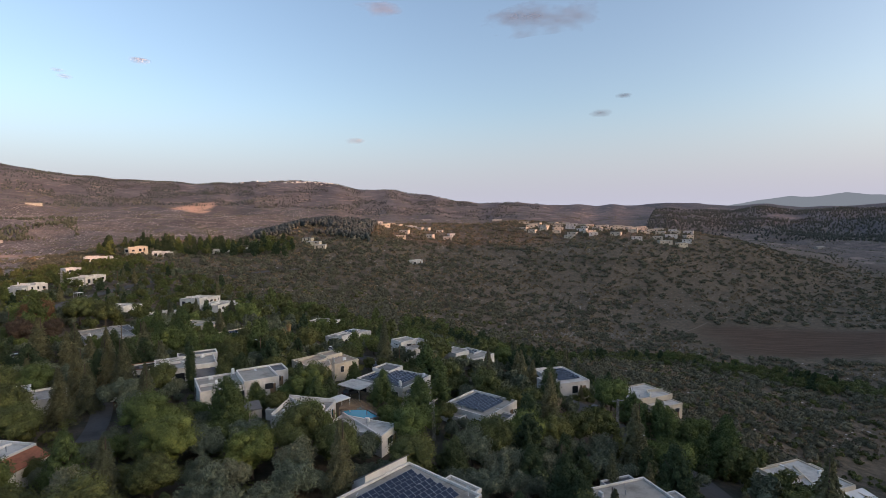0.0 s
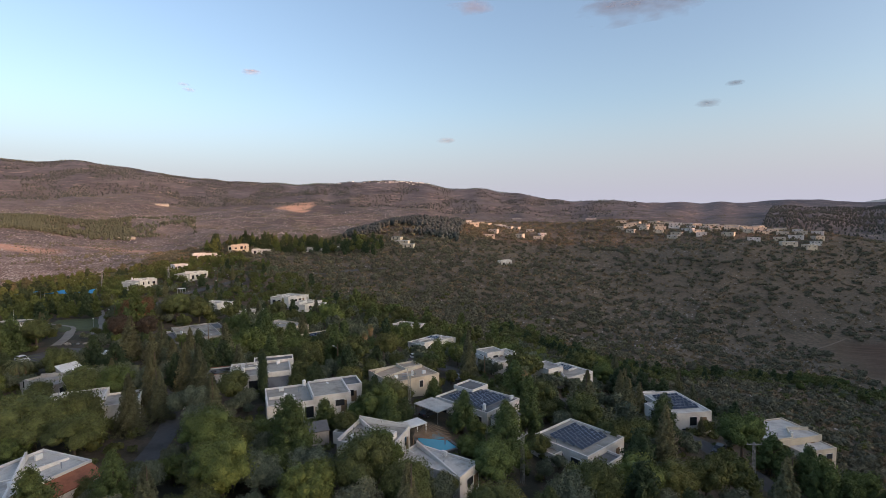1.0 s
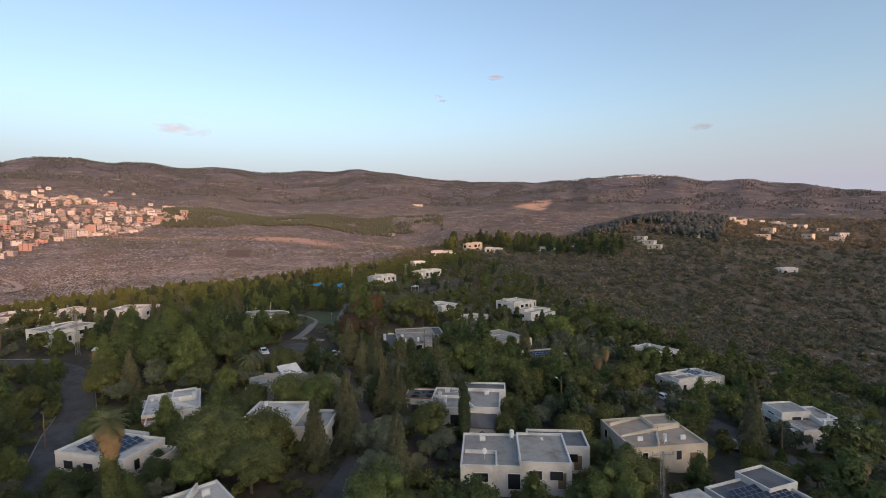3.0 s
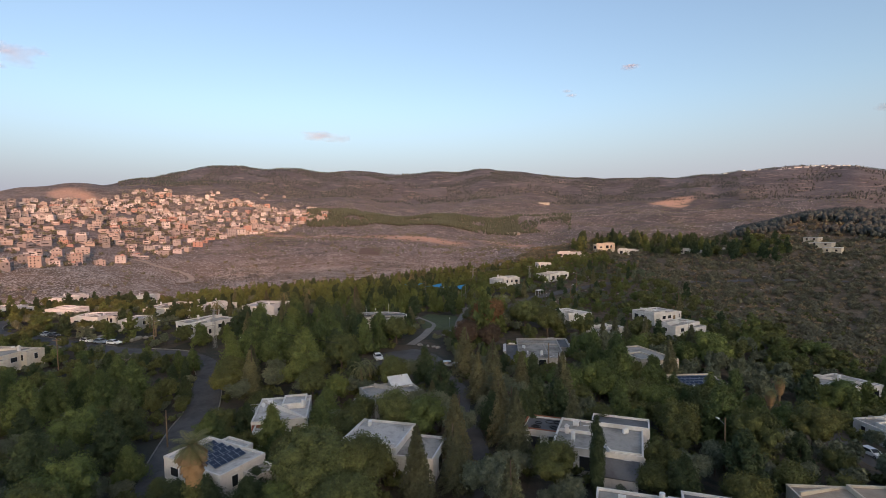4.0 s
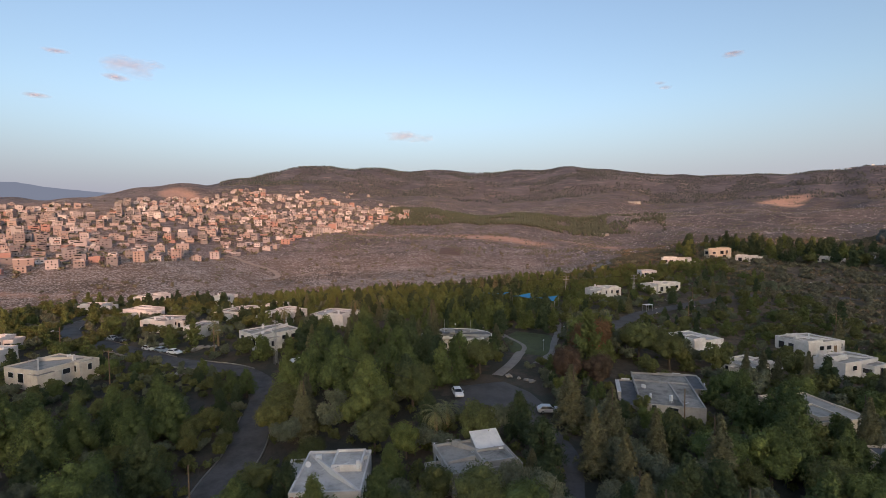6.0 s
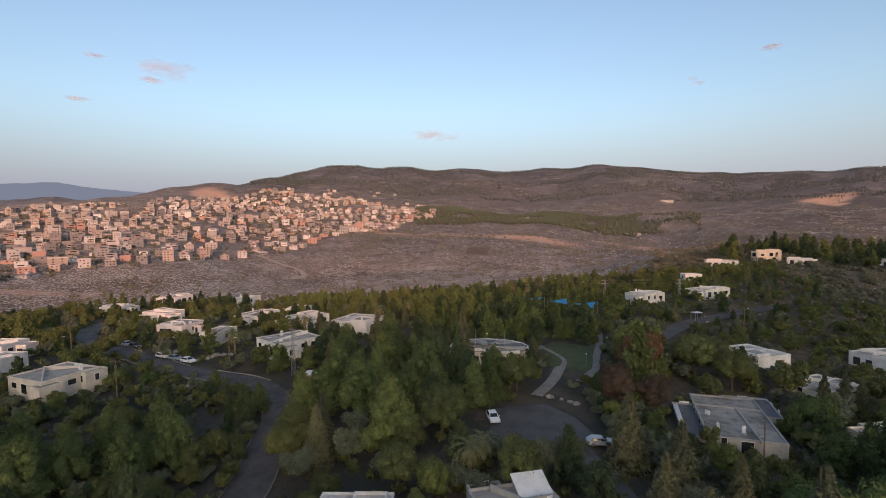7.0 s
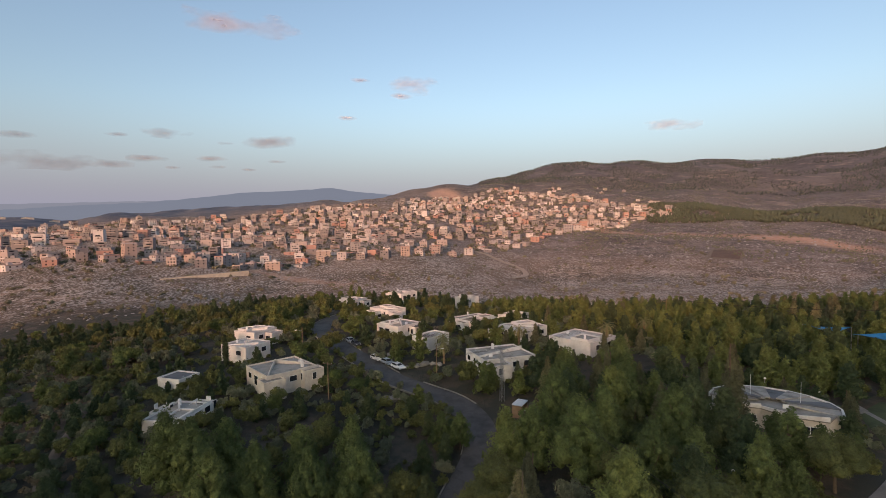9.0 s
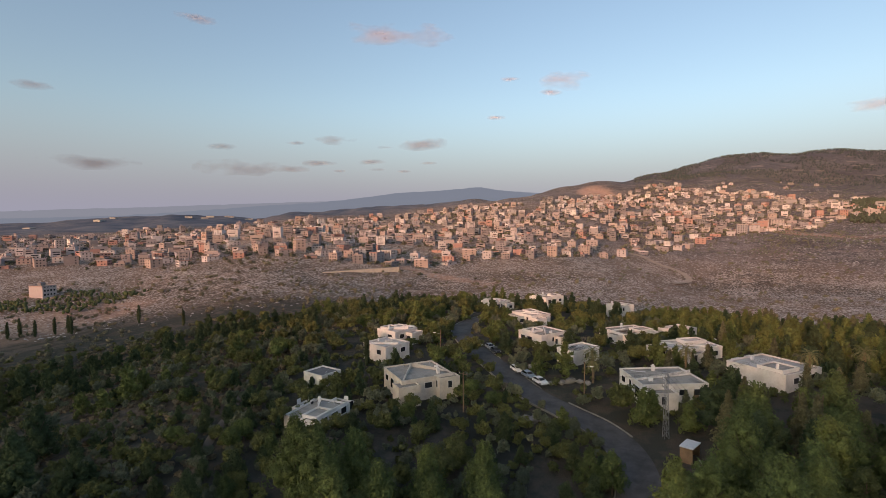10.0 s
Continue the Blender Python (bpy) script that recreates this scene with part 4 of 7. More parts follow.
    part("air_conditioner", AC, None, home, at=pose(2.0, -2.4, h + 0.3))
    return home


fan_hall(-160.1, 137.5, 52)
house(-201.5, 94.4, 108, 14, 12, 4.0, roof=ROOF_GREY, label="white house with grey roof above the road bend", extras="ca", fins=[(-7, -2, 6.8, 1, 0.3, 1.1), (-2, -6, 0, 0, 0.9, 0.3)], more=[(-4, -7, 6, 4, 3.2)])
house(-211, 118.8, 311, 13, 13, 3.6, roof=ROOF_WHITE, label="white house with bright walls and pale roof", extras="at")
house(-232.9, 105.2, 297, 14.5, 9.5, 3.3, roof=ROOF_WHITE, label="long white house with pale flat roof", extras="a")
house(-254.1, 92.5, 305, 12.5, 11, 3.2, roof=ROOF_GREY, label="white house with grey roof among pines", extras="tp")
house(-277.7, 58.9, 314, 9, 12, 3.8, roof=ROOF_WHITE, label="small white house among pines near the ridge", extras="a")
house(-240.7, 65.8, 319, 10.5, 10, 3.8, roof=ROOF_GREY, label="white house with grey roof above the road", extras="ta")
house(-314.9, 39.1, 324, 10, 9, 3.8, roof=ROOF_WHITE, extras="a", label="small white house on the wooded ridge")
house(-330.7, 62, 315, 11, 10, 6.2, roof=ROOF_GREY, extras="t", label="white house standing tall at the ridge edge")
house(-325.5, 94.7, 311, 9, 8, 6.0, roof=ROOF_GREY, extras="t", label="white house behind pines at the ridge edge")
house(-264.2, 108.3, 315, 10.5, 7, 3.5, roof=ROOF_WHITE, extras="a", label="low white house behind parked cars")
house(-223.7, 76.6, 319, 10, 6, 3.5, roof=ROOF_WHITE, extras="p", label="low white house beside a date palm")
house(-193.9, 40.7, 131, 12.5, 12, 4.4, roof=ROOF_GREY, wall=STONE, label="stone split-level house with terraces and grey roof", extras="ca", more=[(-5.4, -6.5, 5, 4, 3.8), (4.5, -6.2, 5, 3, 4.2)], fins=[(-6, -5.8, 0, 4, 0.3, 1.0), (0, 4, 6, -3, 1.0, 0.3)])
house(-235.4, 20.1, 333, 9.5, 8.5, 4.2, roof=ROOF_WHITE, label="white house with pink-lit walls beside cypress", extras="t")
house(-216.7, 23.8, 333, 9, 9.5, 4.2, roof=ROOF_WHITE, label="white stepped house beside a dark cypress", extras="a", wing=(-5, -3, 5, 5, 3.0))
house(-173, 26.5, 350, 10.5, 8, 2.1, roof=ROOF_GREY, label="small grey-roofed house on the stony slope", extras="t", fins=[(-5, 3.6, 5, 3.8, 0.8, 1.0), (-5, -3.8, 0.5, 0.5, 0.3, 0.9)])
house(-192.5, 16.8, 340, 6, 6.5, 3.2, roof=ROOF_DARK, label="small dark-roofed house on the wooded slope")
house(-133.4, 204.2, 80, 10, 12, 4.0, roof=ROOF_WHITE, label="white house with bright flat roof below the lane", extras="a")
house(-118.1, 239.3, 76, 13, 11, 4.0, roof=ROOF_GREY, label="white house at the edge of the scrub", extras="ca")
house(-103.9, 228.5, 82, 14, 8, 4.0, roof=ROOF_GREY, label="long white house at the edge of the scrub", extras="a")
house(-113.5, 198.7, 87, 10, 9, 3.5, roof=ROOF_GREY, label="low white house among olives", extras="a")
house(-89.8, 178.5, 70, 11, 15, 4.0, wall=CREAM, roof=ROOF_GREY, label="cream house with long grey roof among trees", extras="a")
house(-202.8, 242.9, 85, 11, 9, 4.0, roof=ROOF_WHITE, label="white house with rounded end beside the lane", extras="t")
house(-254.1, 257.7, 127, 8, 7, 3.5, roof=ROOF_WHITE, label="small white house in the pine wood")
house(-194.5, 272.2, 87, 15, 8, 3.5, roof=ROOF_GREY, label="long low house with grey roof above the lane")
house(-242, 349.1, 40, 17, 9, 3.5, roof=ROOF_GREY, label="long low house high on the hill")
house(-236, 385, 30, 13, 9, 5.6, wall=CREAM, roof=ROOF_BROWN, label="yellow two-storey building on the hilltop")
house(-218, 384, 30, 12, 7, 3.0, roof=ROOF_WHITE, label="long white building on the hilltop")
house(-219.6, 293, 60, 8, 6.5, 4.5, roof=ROOF_WHITE, label="small white house on the upper slope")
house(-190.8, 421.7, 20, 13, 7, 2.6, roof=ROOF_GREY, label="long grey building among scrub")
house(-201.4, 475.2, 20, 8.5, 7, 2.8, roof=ROOF_WHITE, label="small white house in scrub")
house(-178, 441.7, 20, 8, 7, 2.6, roof=ROOF_DARK, label="small house with dark roof in scrub")
house(58.8, 149.0, 24, 15, 11, 4.5, roof=ROOF_WHITE, wall=CREAM, label="cream house with angular pale roofs above scrub", extras="c", wing=(2, -7, 10, 5, 3.2), fins=[(-7.4, -5.3, -1, -5.3, 0.9, 0.6), (-1, -5.3, 3, 0, 0.6, 0.6), (3, 0, 7.4, -2, 0.6, 0.9)])
house(74.7, 102.4, 19, 14, 12, 4.5, roof=ROOF_WHITE, wall=CREAM, label="cream stone house with pale angular roof", extras="aA", slopes=[(2, 9, -10, -6, 3.0, 3.8, FRAME)], fins=[(-6.8, -5.8, 2, -5.8, 0.8, 0.5), (-2, -5.8, 3, 4, 0.2, 0.5)])
house(35.5, 151.0, 19, 10, 15, 4.8, roof=ROOF_WHITE, label="white house with long solar panels on its roof", extras="P")
house(7.8, 110.5, 51, 12, 12, 3.8, roof=ROOF_GREY, label="white house with dark sloping panels on its roof", extras="P")
house(-5.1, 64.6, 48, 14, 14, 4.2, roof=ROOF_GREY, label="white house with solar panels over a grey roof", extras="Pda", slopes=[(-1.5, 7.0, 7.0, 10.5, 5.6, 3.4, ROOF_DARK)])
house(29.9, 76.4, 19, 13, 12, 4.0, roof=ROOF_GREY, label="low house with grey roof and clutter", extras="asA")
house(-66.0, 67.4, 80, 10.5, 10, 3.7, roof=ROOF_WHITE, label="white house with pale roof and red-tiled eave", extras="aA", slopes=[(-5.2, 5.2, -7.6, -5.0, 2.5, 3.6, TILE)], more=[(-2.4, 4.2, 4.6, 4.0, 3.2, ROOF_WHITE)])
house(-26.6, 92.6, 85, 8.5, 9.5, 2.7, roof=ROOF_GREY, label="white house with angular pale roofs beside a pool", extras="aA", fins=[(-4, -4.6, 4.2, 4.6, 0.3, 0.9), (-4.2, 4.6, 4.2, 4.6, 0.6, 0.6), (4.2, -4.6, 4.2, 4.6, 0.5, 1.2)])
house(-15.4, 89.4, 66, 5.5, 12, 2.5, roof=ROOF_WHITE, label="white garden wing with peeling roof beside a pool", extras="a", fins=[(-2.6, -5.8, 2.5, 5.8, 0.3, 0.9)])
house(-28.9, 505.2, 20, 13, 7, 3.0, roof=ROOF_GREY, label="lone white house in the scrub")

# ---- trees and bushes ----
rng = np.random.default_rng(7)
ICO_V = []
phi = (1 + 5 ** 0.5) / 2
for a in (-1, 1):
    for b in (-phi, phi):
        ICO_V += [(0, a, b), (a, b, 0), (b, 0, a)]
ICO_V = np.array(ICO_V) / math.hypot(1, phi)
ICO_F = [(i, j, k) for i in range(12) for j in range(i + 1, 12) for k in range(j + 1, 12)
         if all(np.linalg.norm(ICO_V[p] - ICO_V[q]) < 1.1 for p, q in ((i, j), (j, k), (i, k)))]
ICO_F = np.array([f if np.dot(np.cross(ICO_V[f[1]] - ICO_V[f[0]], ICO_V[f[2]] - ICO_V[f[0]]), ICO_V[f[0]]) > 0 else f[::-1] for f in ICO_F])


mids, FINE_F, fine_v = {}, [], [tuple(v) for v in ICO_V]


def halfway(i, j):
    key = (min(i, j), max(i, j))
    if key not in mids:
        m = (ICO_V[i] + ICO_V[j]) / 2
        mids[key] = len(fine_v)
        fine_v.append(tuple(m / np.linalg.norm(m)))
    return mids[key]


for a, b, c in ICO_F.tolist():
    ab, bc, ca = halfway(a, b), halfway(b, c), halfway(c, a)
    FINE_F += [(a, ab, ca), (ab, b, bc), (ca, bc, c), (ab, bc, ca)]
FINE_V, FINE_F = np.array(fine_v), np.array(FINE_F)


def sphere_points(count, g):
    v = g.normal(size=(count, 3))
    return v / np.linalg.norm(v, axis=1)[:, None]


def tufts(at, out, size, g, lean=0.7, long=1.0):
    """Small leaf clumps, each a pointed blade, facing outwards and somewhat at random."""
    m = len(at)
    nrm = out + g.normal(size=(m, 3)) * lean
    nrm /= np.linalg.norm(nrm, axis=1)[:, None]
    u = np.cross(nrm, g.normal(size=(m, 3)))
    u /= np.linalg.norm(u, axis=1)[:, None]
    w = np.cross(nrm, u)
    s = size * g.uniform(0.6, 1.35, (m, 1))
    u, w = u * s * long, w * s
    verts = np.stack([at - u - w * 0.85, at - u * 0.6 + w, at + u * 1.5], 1).reshape(-1, 3)
    return verts, np.arange(3 * m).reshape(-1, 3)


def crown(lobes, leaves, size, g, core=0.72, lean=0.7, long=1.0, squash=1.0, plume=0.0, fine=False):
    """A crown from lobes (x, y, z, radius): an uneven heart in each, and leaf clumps all round. The hearts' faces come first."""
    ball, faces = (FINE_V, FINE_F) if fine else (ICO_V, ICO_F)
    lobes = np.asarray(lobes, float)
    vs, fs, base = [], [], 0
    for x, y, z, r in lobes:
        v = ball * r * core * g.uniform(0.72, 1.16, (len(ball), 1)) * (1, 1, squash) + (x, y, z)
        vs.append(v)
        fs.append(faces + base)
        base += len(ball)
    share = lobes[:, 3] ** 2
    pick = g.choice(len(lobes), leaves, p=share / share.sum())
    d = sphere_points(leaves, g)
    d[:, 2] = np.where(d[:, 2] < -0.55, -d[:, 2], d[:, 2])
    at = d * (1, 1, squash) * (lobes[pick, 3] * g.uniform(0.62, 1.14, leaves) ** 0.8)[:, None]
    axis = lobes[:, :3] - (0, 0, lobes[:, 2].mean() * 0.6)
    axis = axis / (np.linalg.norm(axis, axis=1)[:, None] + 0.01)
    at = at + axis[pick] * ((at * axis[pick]).sum(1) * plume)[:, None]
    at = at + lobes[pick, :3]
    v, f = tufts(at, d, size, g, lean, long)
    vs.append(v)
    fs.append(f + base)
    return np.concatenate(vs), np.concatenate(fs)


def wood_mesh(name, height, r, limbs, g, mat, spread=0.5):
    s = Shape()
    bend = g.uniform(-0.25, 0.25, 2) * height * 0.2
    mid = (bend[0], bend[1], height * 0.5)
    s.tube((0, 0, -0.6), mid, r, r * 0.75, 7)
    s.tube(mid, (bend[0] * 1.3, bend[1] * 1.3, height), r * 0.75, r * 0.3, 7)
    for k in range(limbs):
        t = 2 * math.pi * (k + g.uniform(0, 0.6)) / limbs
        z = height * g.uniform(0.45, 0.8)
        reach = height * spread * g.uniform(0.7, 1.2)
        s.tube((bend[0], bend[1], z), (bend[0] + math.cos(t) * reach, bend[1] + math.sin(t) * reach, z + height * 0.3), r * 0.4, r * 0.12, 5)
    return s.mesh(name, mat)


def broad_lobes(radius, height, count, g, low=0.25):
    rows = []
    for k in range(count):
        d = sphere_points(1, g)[0]
        f = g.uniform(0.40, 0.74)
        rows.append((d[0] * radius * f, d[1] * radius * f, height * (0.5 + low / 2) + d[2] * height * (0.5 - low / 2) * f * 0.95, radius * g.uniform(0.22, 0.42)))
    return rows


def pine_lobes(radius, height, count, g, point=0.75):
    rows = []
    for k in range(count):
        f = k / (count - 1)
        z = height * (0.16 + 0.74 * f)
        reach = radius * (1 - f) ** point * g.uniform(0.35, 1.0)
        t = k * 2.4 + g.uniform(0, 1)
        rows.append((math.cos(t) * reach, math.sin(t) * reach, z, radius * (0.24 + 0.20 * (1 - f)) * g.uniform(0.6, 1.25)))
    return rows


def cone_mesh(radius, height, leaves, size, g, mat, name):
    """A pointed conifer with drooping whorled boughs."""
    levels = max(9, int(height * 1.6))
    at, out, vs, fs, base = [], [], [], [], 0
    per = max(6, leaves // levels)
    for k in range(levels):
        f = k / levels
        z = height * (0.10 + 0.88 * f)
        reach = radius * (1 - f) ** 0.85 * g.uniform(0.85, 1.1)
        arms = 7 if f < 0.7 else 5
        m = max(5, int(per * (1.5 - f)))
        arm = g.integers(0, arms, m) * 2 * math.pi / arms + k * 1.1 + g.normal(0, 0.16, m)
        q = g.uniform(0.25, 1.0, m) ** 0.7
        at.append(np.column_stack([np.cos(arm) * q * reach, np.sin(arm) * q * reach, z - q * reach * 0.25 + g.normal(0, 0.12, m)]))
        out.append(np.column_stack([np.cos(arm) * 0.5, np.sin(arm) * 0.5, np.full(m, 0.8)]))
    v, f = tufts(np.concatenate(at), np.concatenate(out), size, g, 0.45, 1.5)
    vs.append(v), fs.append(f)
    base = len(v)
    for k in range(5):
        f0 = k / 5
        r = radius * 0.62 * (1 - f0) ** 0.9
        hv = ICO_V * (r, r, height * 0.17) * g.uniform(0.8, 1.1, (12, 1)) + (0, 0, height * (0.18 + 0.74 * f0))
        vs.append(hv), fs.append(ICO_F + base)
        base += 12
    return array_mesh(name, np.concatenate(vs), np.concatenate(fs), mat)


KINDS = {
    "pine": ("pine_tree", PINE, "yellow-green pine with a ragged rounded crown"),
    "dark_pine": ("pine_tree", PINE_DARK, "dark green pine in the village wood"),
    "oak": ("oak_tree", OAK, "dull green broad oak with a dense crown"),
    "lush": ("carob_tree", LUSH, "bright green dense round carob tree"),
    "olive": ("olive_tree", OLIVE, "grey-green olive tree with a loose crown"),
    "cone": ("conifer", CONE, "tall pointed olive-brown conifer with whorled boughs"),
    "cypress": ("cypress", CYPRESS, "narrow dark green cypress column"),
    "red": ("autumn_tree", RED, "broad tree with red autumn leaves"),
    "rust": ("plum_tree", RUST, "round tree with dark purple-brown leaves"),
    "bare": ("bare_bush", DRY, "leafless grey-brown bush of thin twigs"),
}
PROTO = {}


def prototype(kind, lod, k):
    """Crown and trunk meshes of one plant; lod 0 is finest."""
    key = (kind, lod, k)
    if key in PROTO:
        return PROTO[key]
    g = np.random.default_rng(abs(hash((len(kind), ord(kind[0]), ord(kind[-1]), lod, k))) % 100000)
    name, mat, label = KINDS[kind]
    leaves = (7200, 3200, 760)[lod]
    fine, count = lod < 2, 0
    size = (0.092, 0.128, 0.30)[lod]
    if kind in ("pine", "dark_pine"):
        count = (46, 30, 15)[lod]
        v, f = crown(pine_lobes(3.0, 9.6, count, g, 0.62), leaves, size, g, 0.74, 0.7, 1.7, 1.05, 0.75, fine)
        me, tr = array_mesh("crown", v, f, mat, soft=count * 80 * fine), wood_mesh("trunk", 7.5, 0.2, 5, g, BARK, 0.22)
    elif kind in ("oak", "lush", "red", "rust"):
        count = (46, 28, 13)[lod]
        v, f = crown(broad_lobes(4.0, 7.8, count, g, 0.18), int(leaves * 1.15), size, g, 0.78, 0.7, 1.2, 0.9, 0.35, fine)
        me, tr = array_mesh("crown", v, f, mat, soft=count * 80 * fine), wood_mesh("trunk", 4.5, 0.26, 5, g, BARK, 0.4)
    elif kind == "olive":
        count = (24, 16, 8)[lod]
        v, f = crown(broad_lobes(2.8, 4.6, count, g, 0.3), int(leaves * 0.8), size * 0.85, g, 0.72, 0.9, 1.5, 1.0, 0.4, fine)
        me, tr = array_mesh("crown", v, f, mat, soft=count * 80 * fine), wood_mesh("trunk", 2.9, 0.2, 5, g, BARK, 0.45)
    elif kind == "cone":
        me, tr = cone_mesh(3.0, 11.0, int(leaves * 0.9), size * 1.1, g, mat, "crown"), wood_mesh("trunk", 10.5, 0.2, 0, g, BARK)
    elif kind == "cypress":
        rows = [(g.normal(0, 0.12), g.normal(0, 0.12), 0.9 + 7.4 * i / 9, 0.85 * math.sin(math.pi * (0.18 + 0.74 * (i + 0.6) / 10)) ** 0.7) for i in range(10)]
        v, f = crown(rows, leaves // 2, size * 0.7, g, 0.8, 0.5, 1.6, 1.5)
        me, tr = array_mesh("crown", v, f, mat), wood_mesh("trunk", 3.0, 0.14, 0, g, BARK)
    else:
        s = Shape()
        for i in range(26):
            t, up = g.uniform(0, 6.28), g.uniform(0.5, 1.3)
            a = Vector((0, 0, 0.4))
            b = Vector((math.cos(t) * 0.8, math.sin(t) * 0.8, 1.0 + up))
            s.tube(a, b, 0.05, 0.03, 4, False)
            for j in range(4):
                c = b + Vector((g.normal(0, 0.6), g.normal(0, 0.6), g.uniform(0.4, 1.4)))
                s.tube(b, c, 0.03, 0.008, 3, False)
        me, tr = s.mesh("twigs", DRY), wood_mesh("trunk", 1.0, 0.08, 0, g, BARK)
    PROTO[key] = (name, me, tr, label)
    return PROTO[key]


def plant(kind, x, y, size=1.0, lod=0, k=0, tall=1.0, label=""):
    name, me, tr, text = prototype(kind, lod, k)
    ob = new(name)
    ob.matrix_world = Matrix.LocRotScale((x, y, ground_at(x, y) - 0.1), Euler((0, 0, random.uniform(0, 6.28))), (size, size, size * tall))
    tagged(ob, label or text, "tree", "village trees")
    for nm, mesh in (("trunk", tr), ("twigs" if kind == "bare" else "crown", me)):
        c = new(nm, mesh)
        c.parent = ob
    TREES.append((x, y, 2.6 * size))
    return ob


TREES = []


def palm(x, y, height, kind, label):
    """A palm: ringed trunk and arching fronds; kind "fan" keeps a skirt of dead leaves."""
    g = np.random.default_rng(int(abs(x * 31 + y * 17)))
    ob = new("palm_tree")
    ob.matrix_world = pose(x, y, float(land(x, y)), 0, 0, g.uniform(0, 360))
    tagged(ob, label, "palm", "palms")
    s = Shape()
    for k in range(10):
        z0, z1 = height * k / 10, height * (k + 1) / 10
        s.tube((0, 0, z0 - (0.5 if k == 0 else 0)), (0, 0, z1), 0.34 if kind == "date" else 0.30, 0.27, 9, False)
    part("trunk", s, PALM_BARK, ob)
    fronds = Shape()
    count, reach = (34, 3.3) if kind == "date" else (36, 2.3 if height > 10 else 1.7)
    for k in range(count):
        t = 2.399 * k
        rise = 1.15 - 1.9 * (k / count)
        pts, up = [], rise
        p = np.array([0.0, 0.0, height])
        for j in range(8):
            pts.append(p.copy())
            p = p + np.array([math.cos(t) * math.cos(up), math.sin(t) * math.cos(up), math.sin(up)]) * reach / 7
            up -= 0.26 if kind == "date" else 0.16
        side = np.array([-math.sin(t), math.cos(t), 0])
        for j in range(7):
            w = (0.55 if kind == "date" else 0.75) * math.sin(math.pi * (j + 0.9) / 8.2)
            for e in (-1, 1):
                for q in (0.0, 0.5):
                    a = pts[j] + (pts[j + 1] - pts[j]) * q
                    b = pts[j] + (pts[j + 1] - pts[j]) * (q + 0.32)
                    tip = (a + b) / 2 + side * e * w + (pts[j + 1] - pts[j]) * 0.9 - np.array([0, 0, 0.22 * w])
                    fronds.add([tuple(a), tuple(b), tuple(tip)], [(0, 1, 2)])
    part("crown", fronds, FROND, ob)
    if kind == "fan":
        skirt = Shape()
        hang = min(3.6, height * 0.42)
        for k in range(220):
            t, z = g.uniform(0, 6.28), height - g.uniform(0.2, hang)
            r = 0.5 + (1.35 if height > 10 else 0.75) * (1 - (height - z) / (hang * 1.1)) * g.uniform(0.7, 1.1)
            o = np.array([math.cos(t), math.sin(t), 0])
            q = np.array([-math.sin(t), math.cos(t), 0]) * 0.25
            top = o * 0.3 + np.array([0, 0, z + 0.5])
            low = o * r + np.array([0, 0, z - 0.7])
            skirt.add([tuple(top - q * 0.4), tuple(top + q * 0.4), tuple(low + q), tuple(low - q)], [(0, 1, 2, 3)])
        part("skirt", skirt, THATCH, ob, "hanging skirt of dry brown fronds")
    if kind == "fan" and height > 10:
        rows = [(g.normal(0, 0.12), g.normal(0, 0.12), 1.0 + 0.8 * i, 0.95) for i in range(int((height - 4.0) / 0.8))]
        v, f = crown(rows, 2600, 0.11, g, 0.82, 0.7, 1.2, 1.2)
        part("ivy", array_mesh("ivy", v, f, OAK), None, ob, "yellow-green ivy wrapped round the trunk")
    TREES.append((x, y, 2.0))


# more cleared spots, several along the camera's lines of sight
KEEP_OUT += [(-115.4, 122.1, 7.0), (-122.2, 119.4, 7.0), (-123.7, 132.1, 5.0), (-119, 127, 6.0), (-171, 222, 5.0), (-166, 234, 5.0), (-165, 252, 4.5), (-164, 275, 4.5), (-134, 137, 5.0), (-140, 143, 5.0), (-146, 150, 4.0), (-137, 150, 3.0), (-141, 154, 4.0), (-155, 190, 5.0), (-158, 200, 5.0), (-160, 210, 5.0), (-17.1, 99.2, 5.0), (-19.5, 95.2, 4.5), (-21.9, 99.9, 2.5), (-20.5, 112.5, 4.0), (-26.2, 111.3, 2.5), (-37.4, 93, 2.5), (-174.2, 94.8, 3.4), (-170.5, 93.4, 3.6), (-167.0, 91.5, 3.4), (-163.5, 91.0, 3.0), (-181.5, 92.2, 3.0), (-177.5, 91.5, 3.0), (-172, 234, 2.0), (-202.3, 194.2, 6.0), (-113, 210, 2.5)]
KEEP = np.array(KEEP_OUT)


def free(x, y, r, close=0.5):
    """Whether a plant of that radius stands clear of houses, roads, paths and cleared spots."""
    for hx, hy, t, hw, hd in HOUSES:
        dx, dy = x - hx, y - hy
        if abs(dx) < 20 and abs(dy) < 20:
            c, s = math.cos(radians(t)), math.sin(radians(t))
            if abs(dx * c + dy * s) < hw + 0.3 + r * close and abs(-dx * s + dy * c) < hd + 0.3 + r * close:
                return False
    return not (((KEEP[:, 0] - x) ** 2 + (KEEP[:, 1] - y) ** 2) < (KEEP[:, 2] + r * 0.35) ** 2).any()


def stand(kind, size, tall, places, label=""):
    """Trees of one kind at chosen places."""
    for k, (x, y) in enumerate(places):
        plant(kind, x, y, size * random.uniform(0.92, 1.15), 0, k % 3, tall, label)


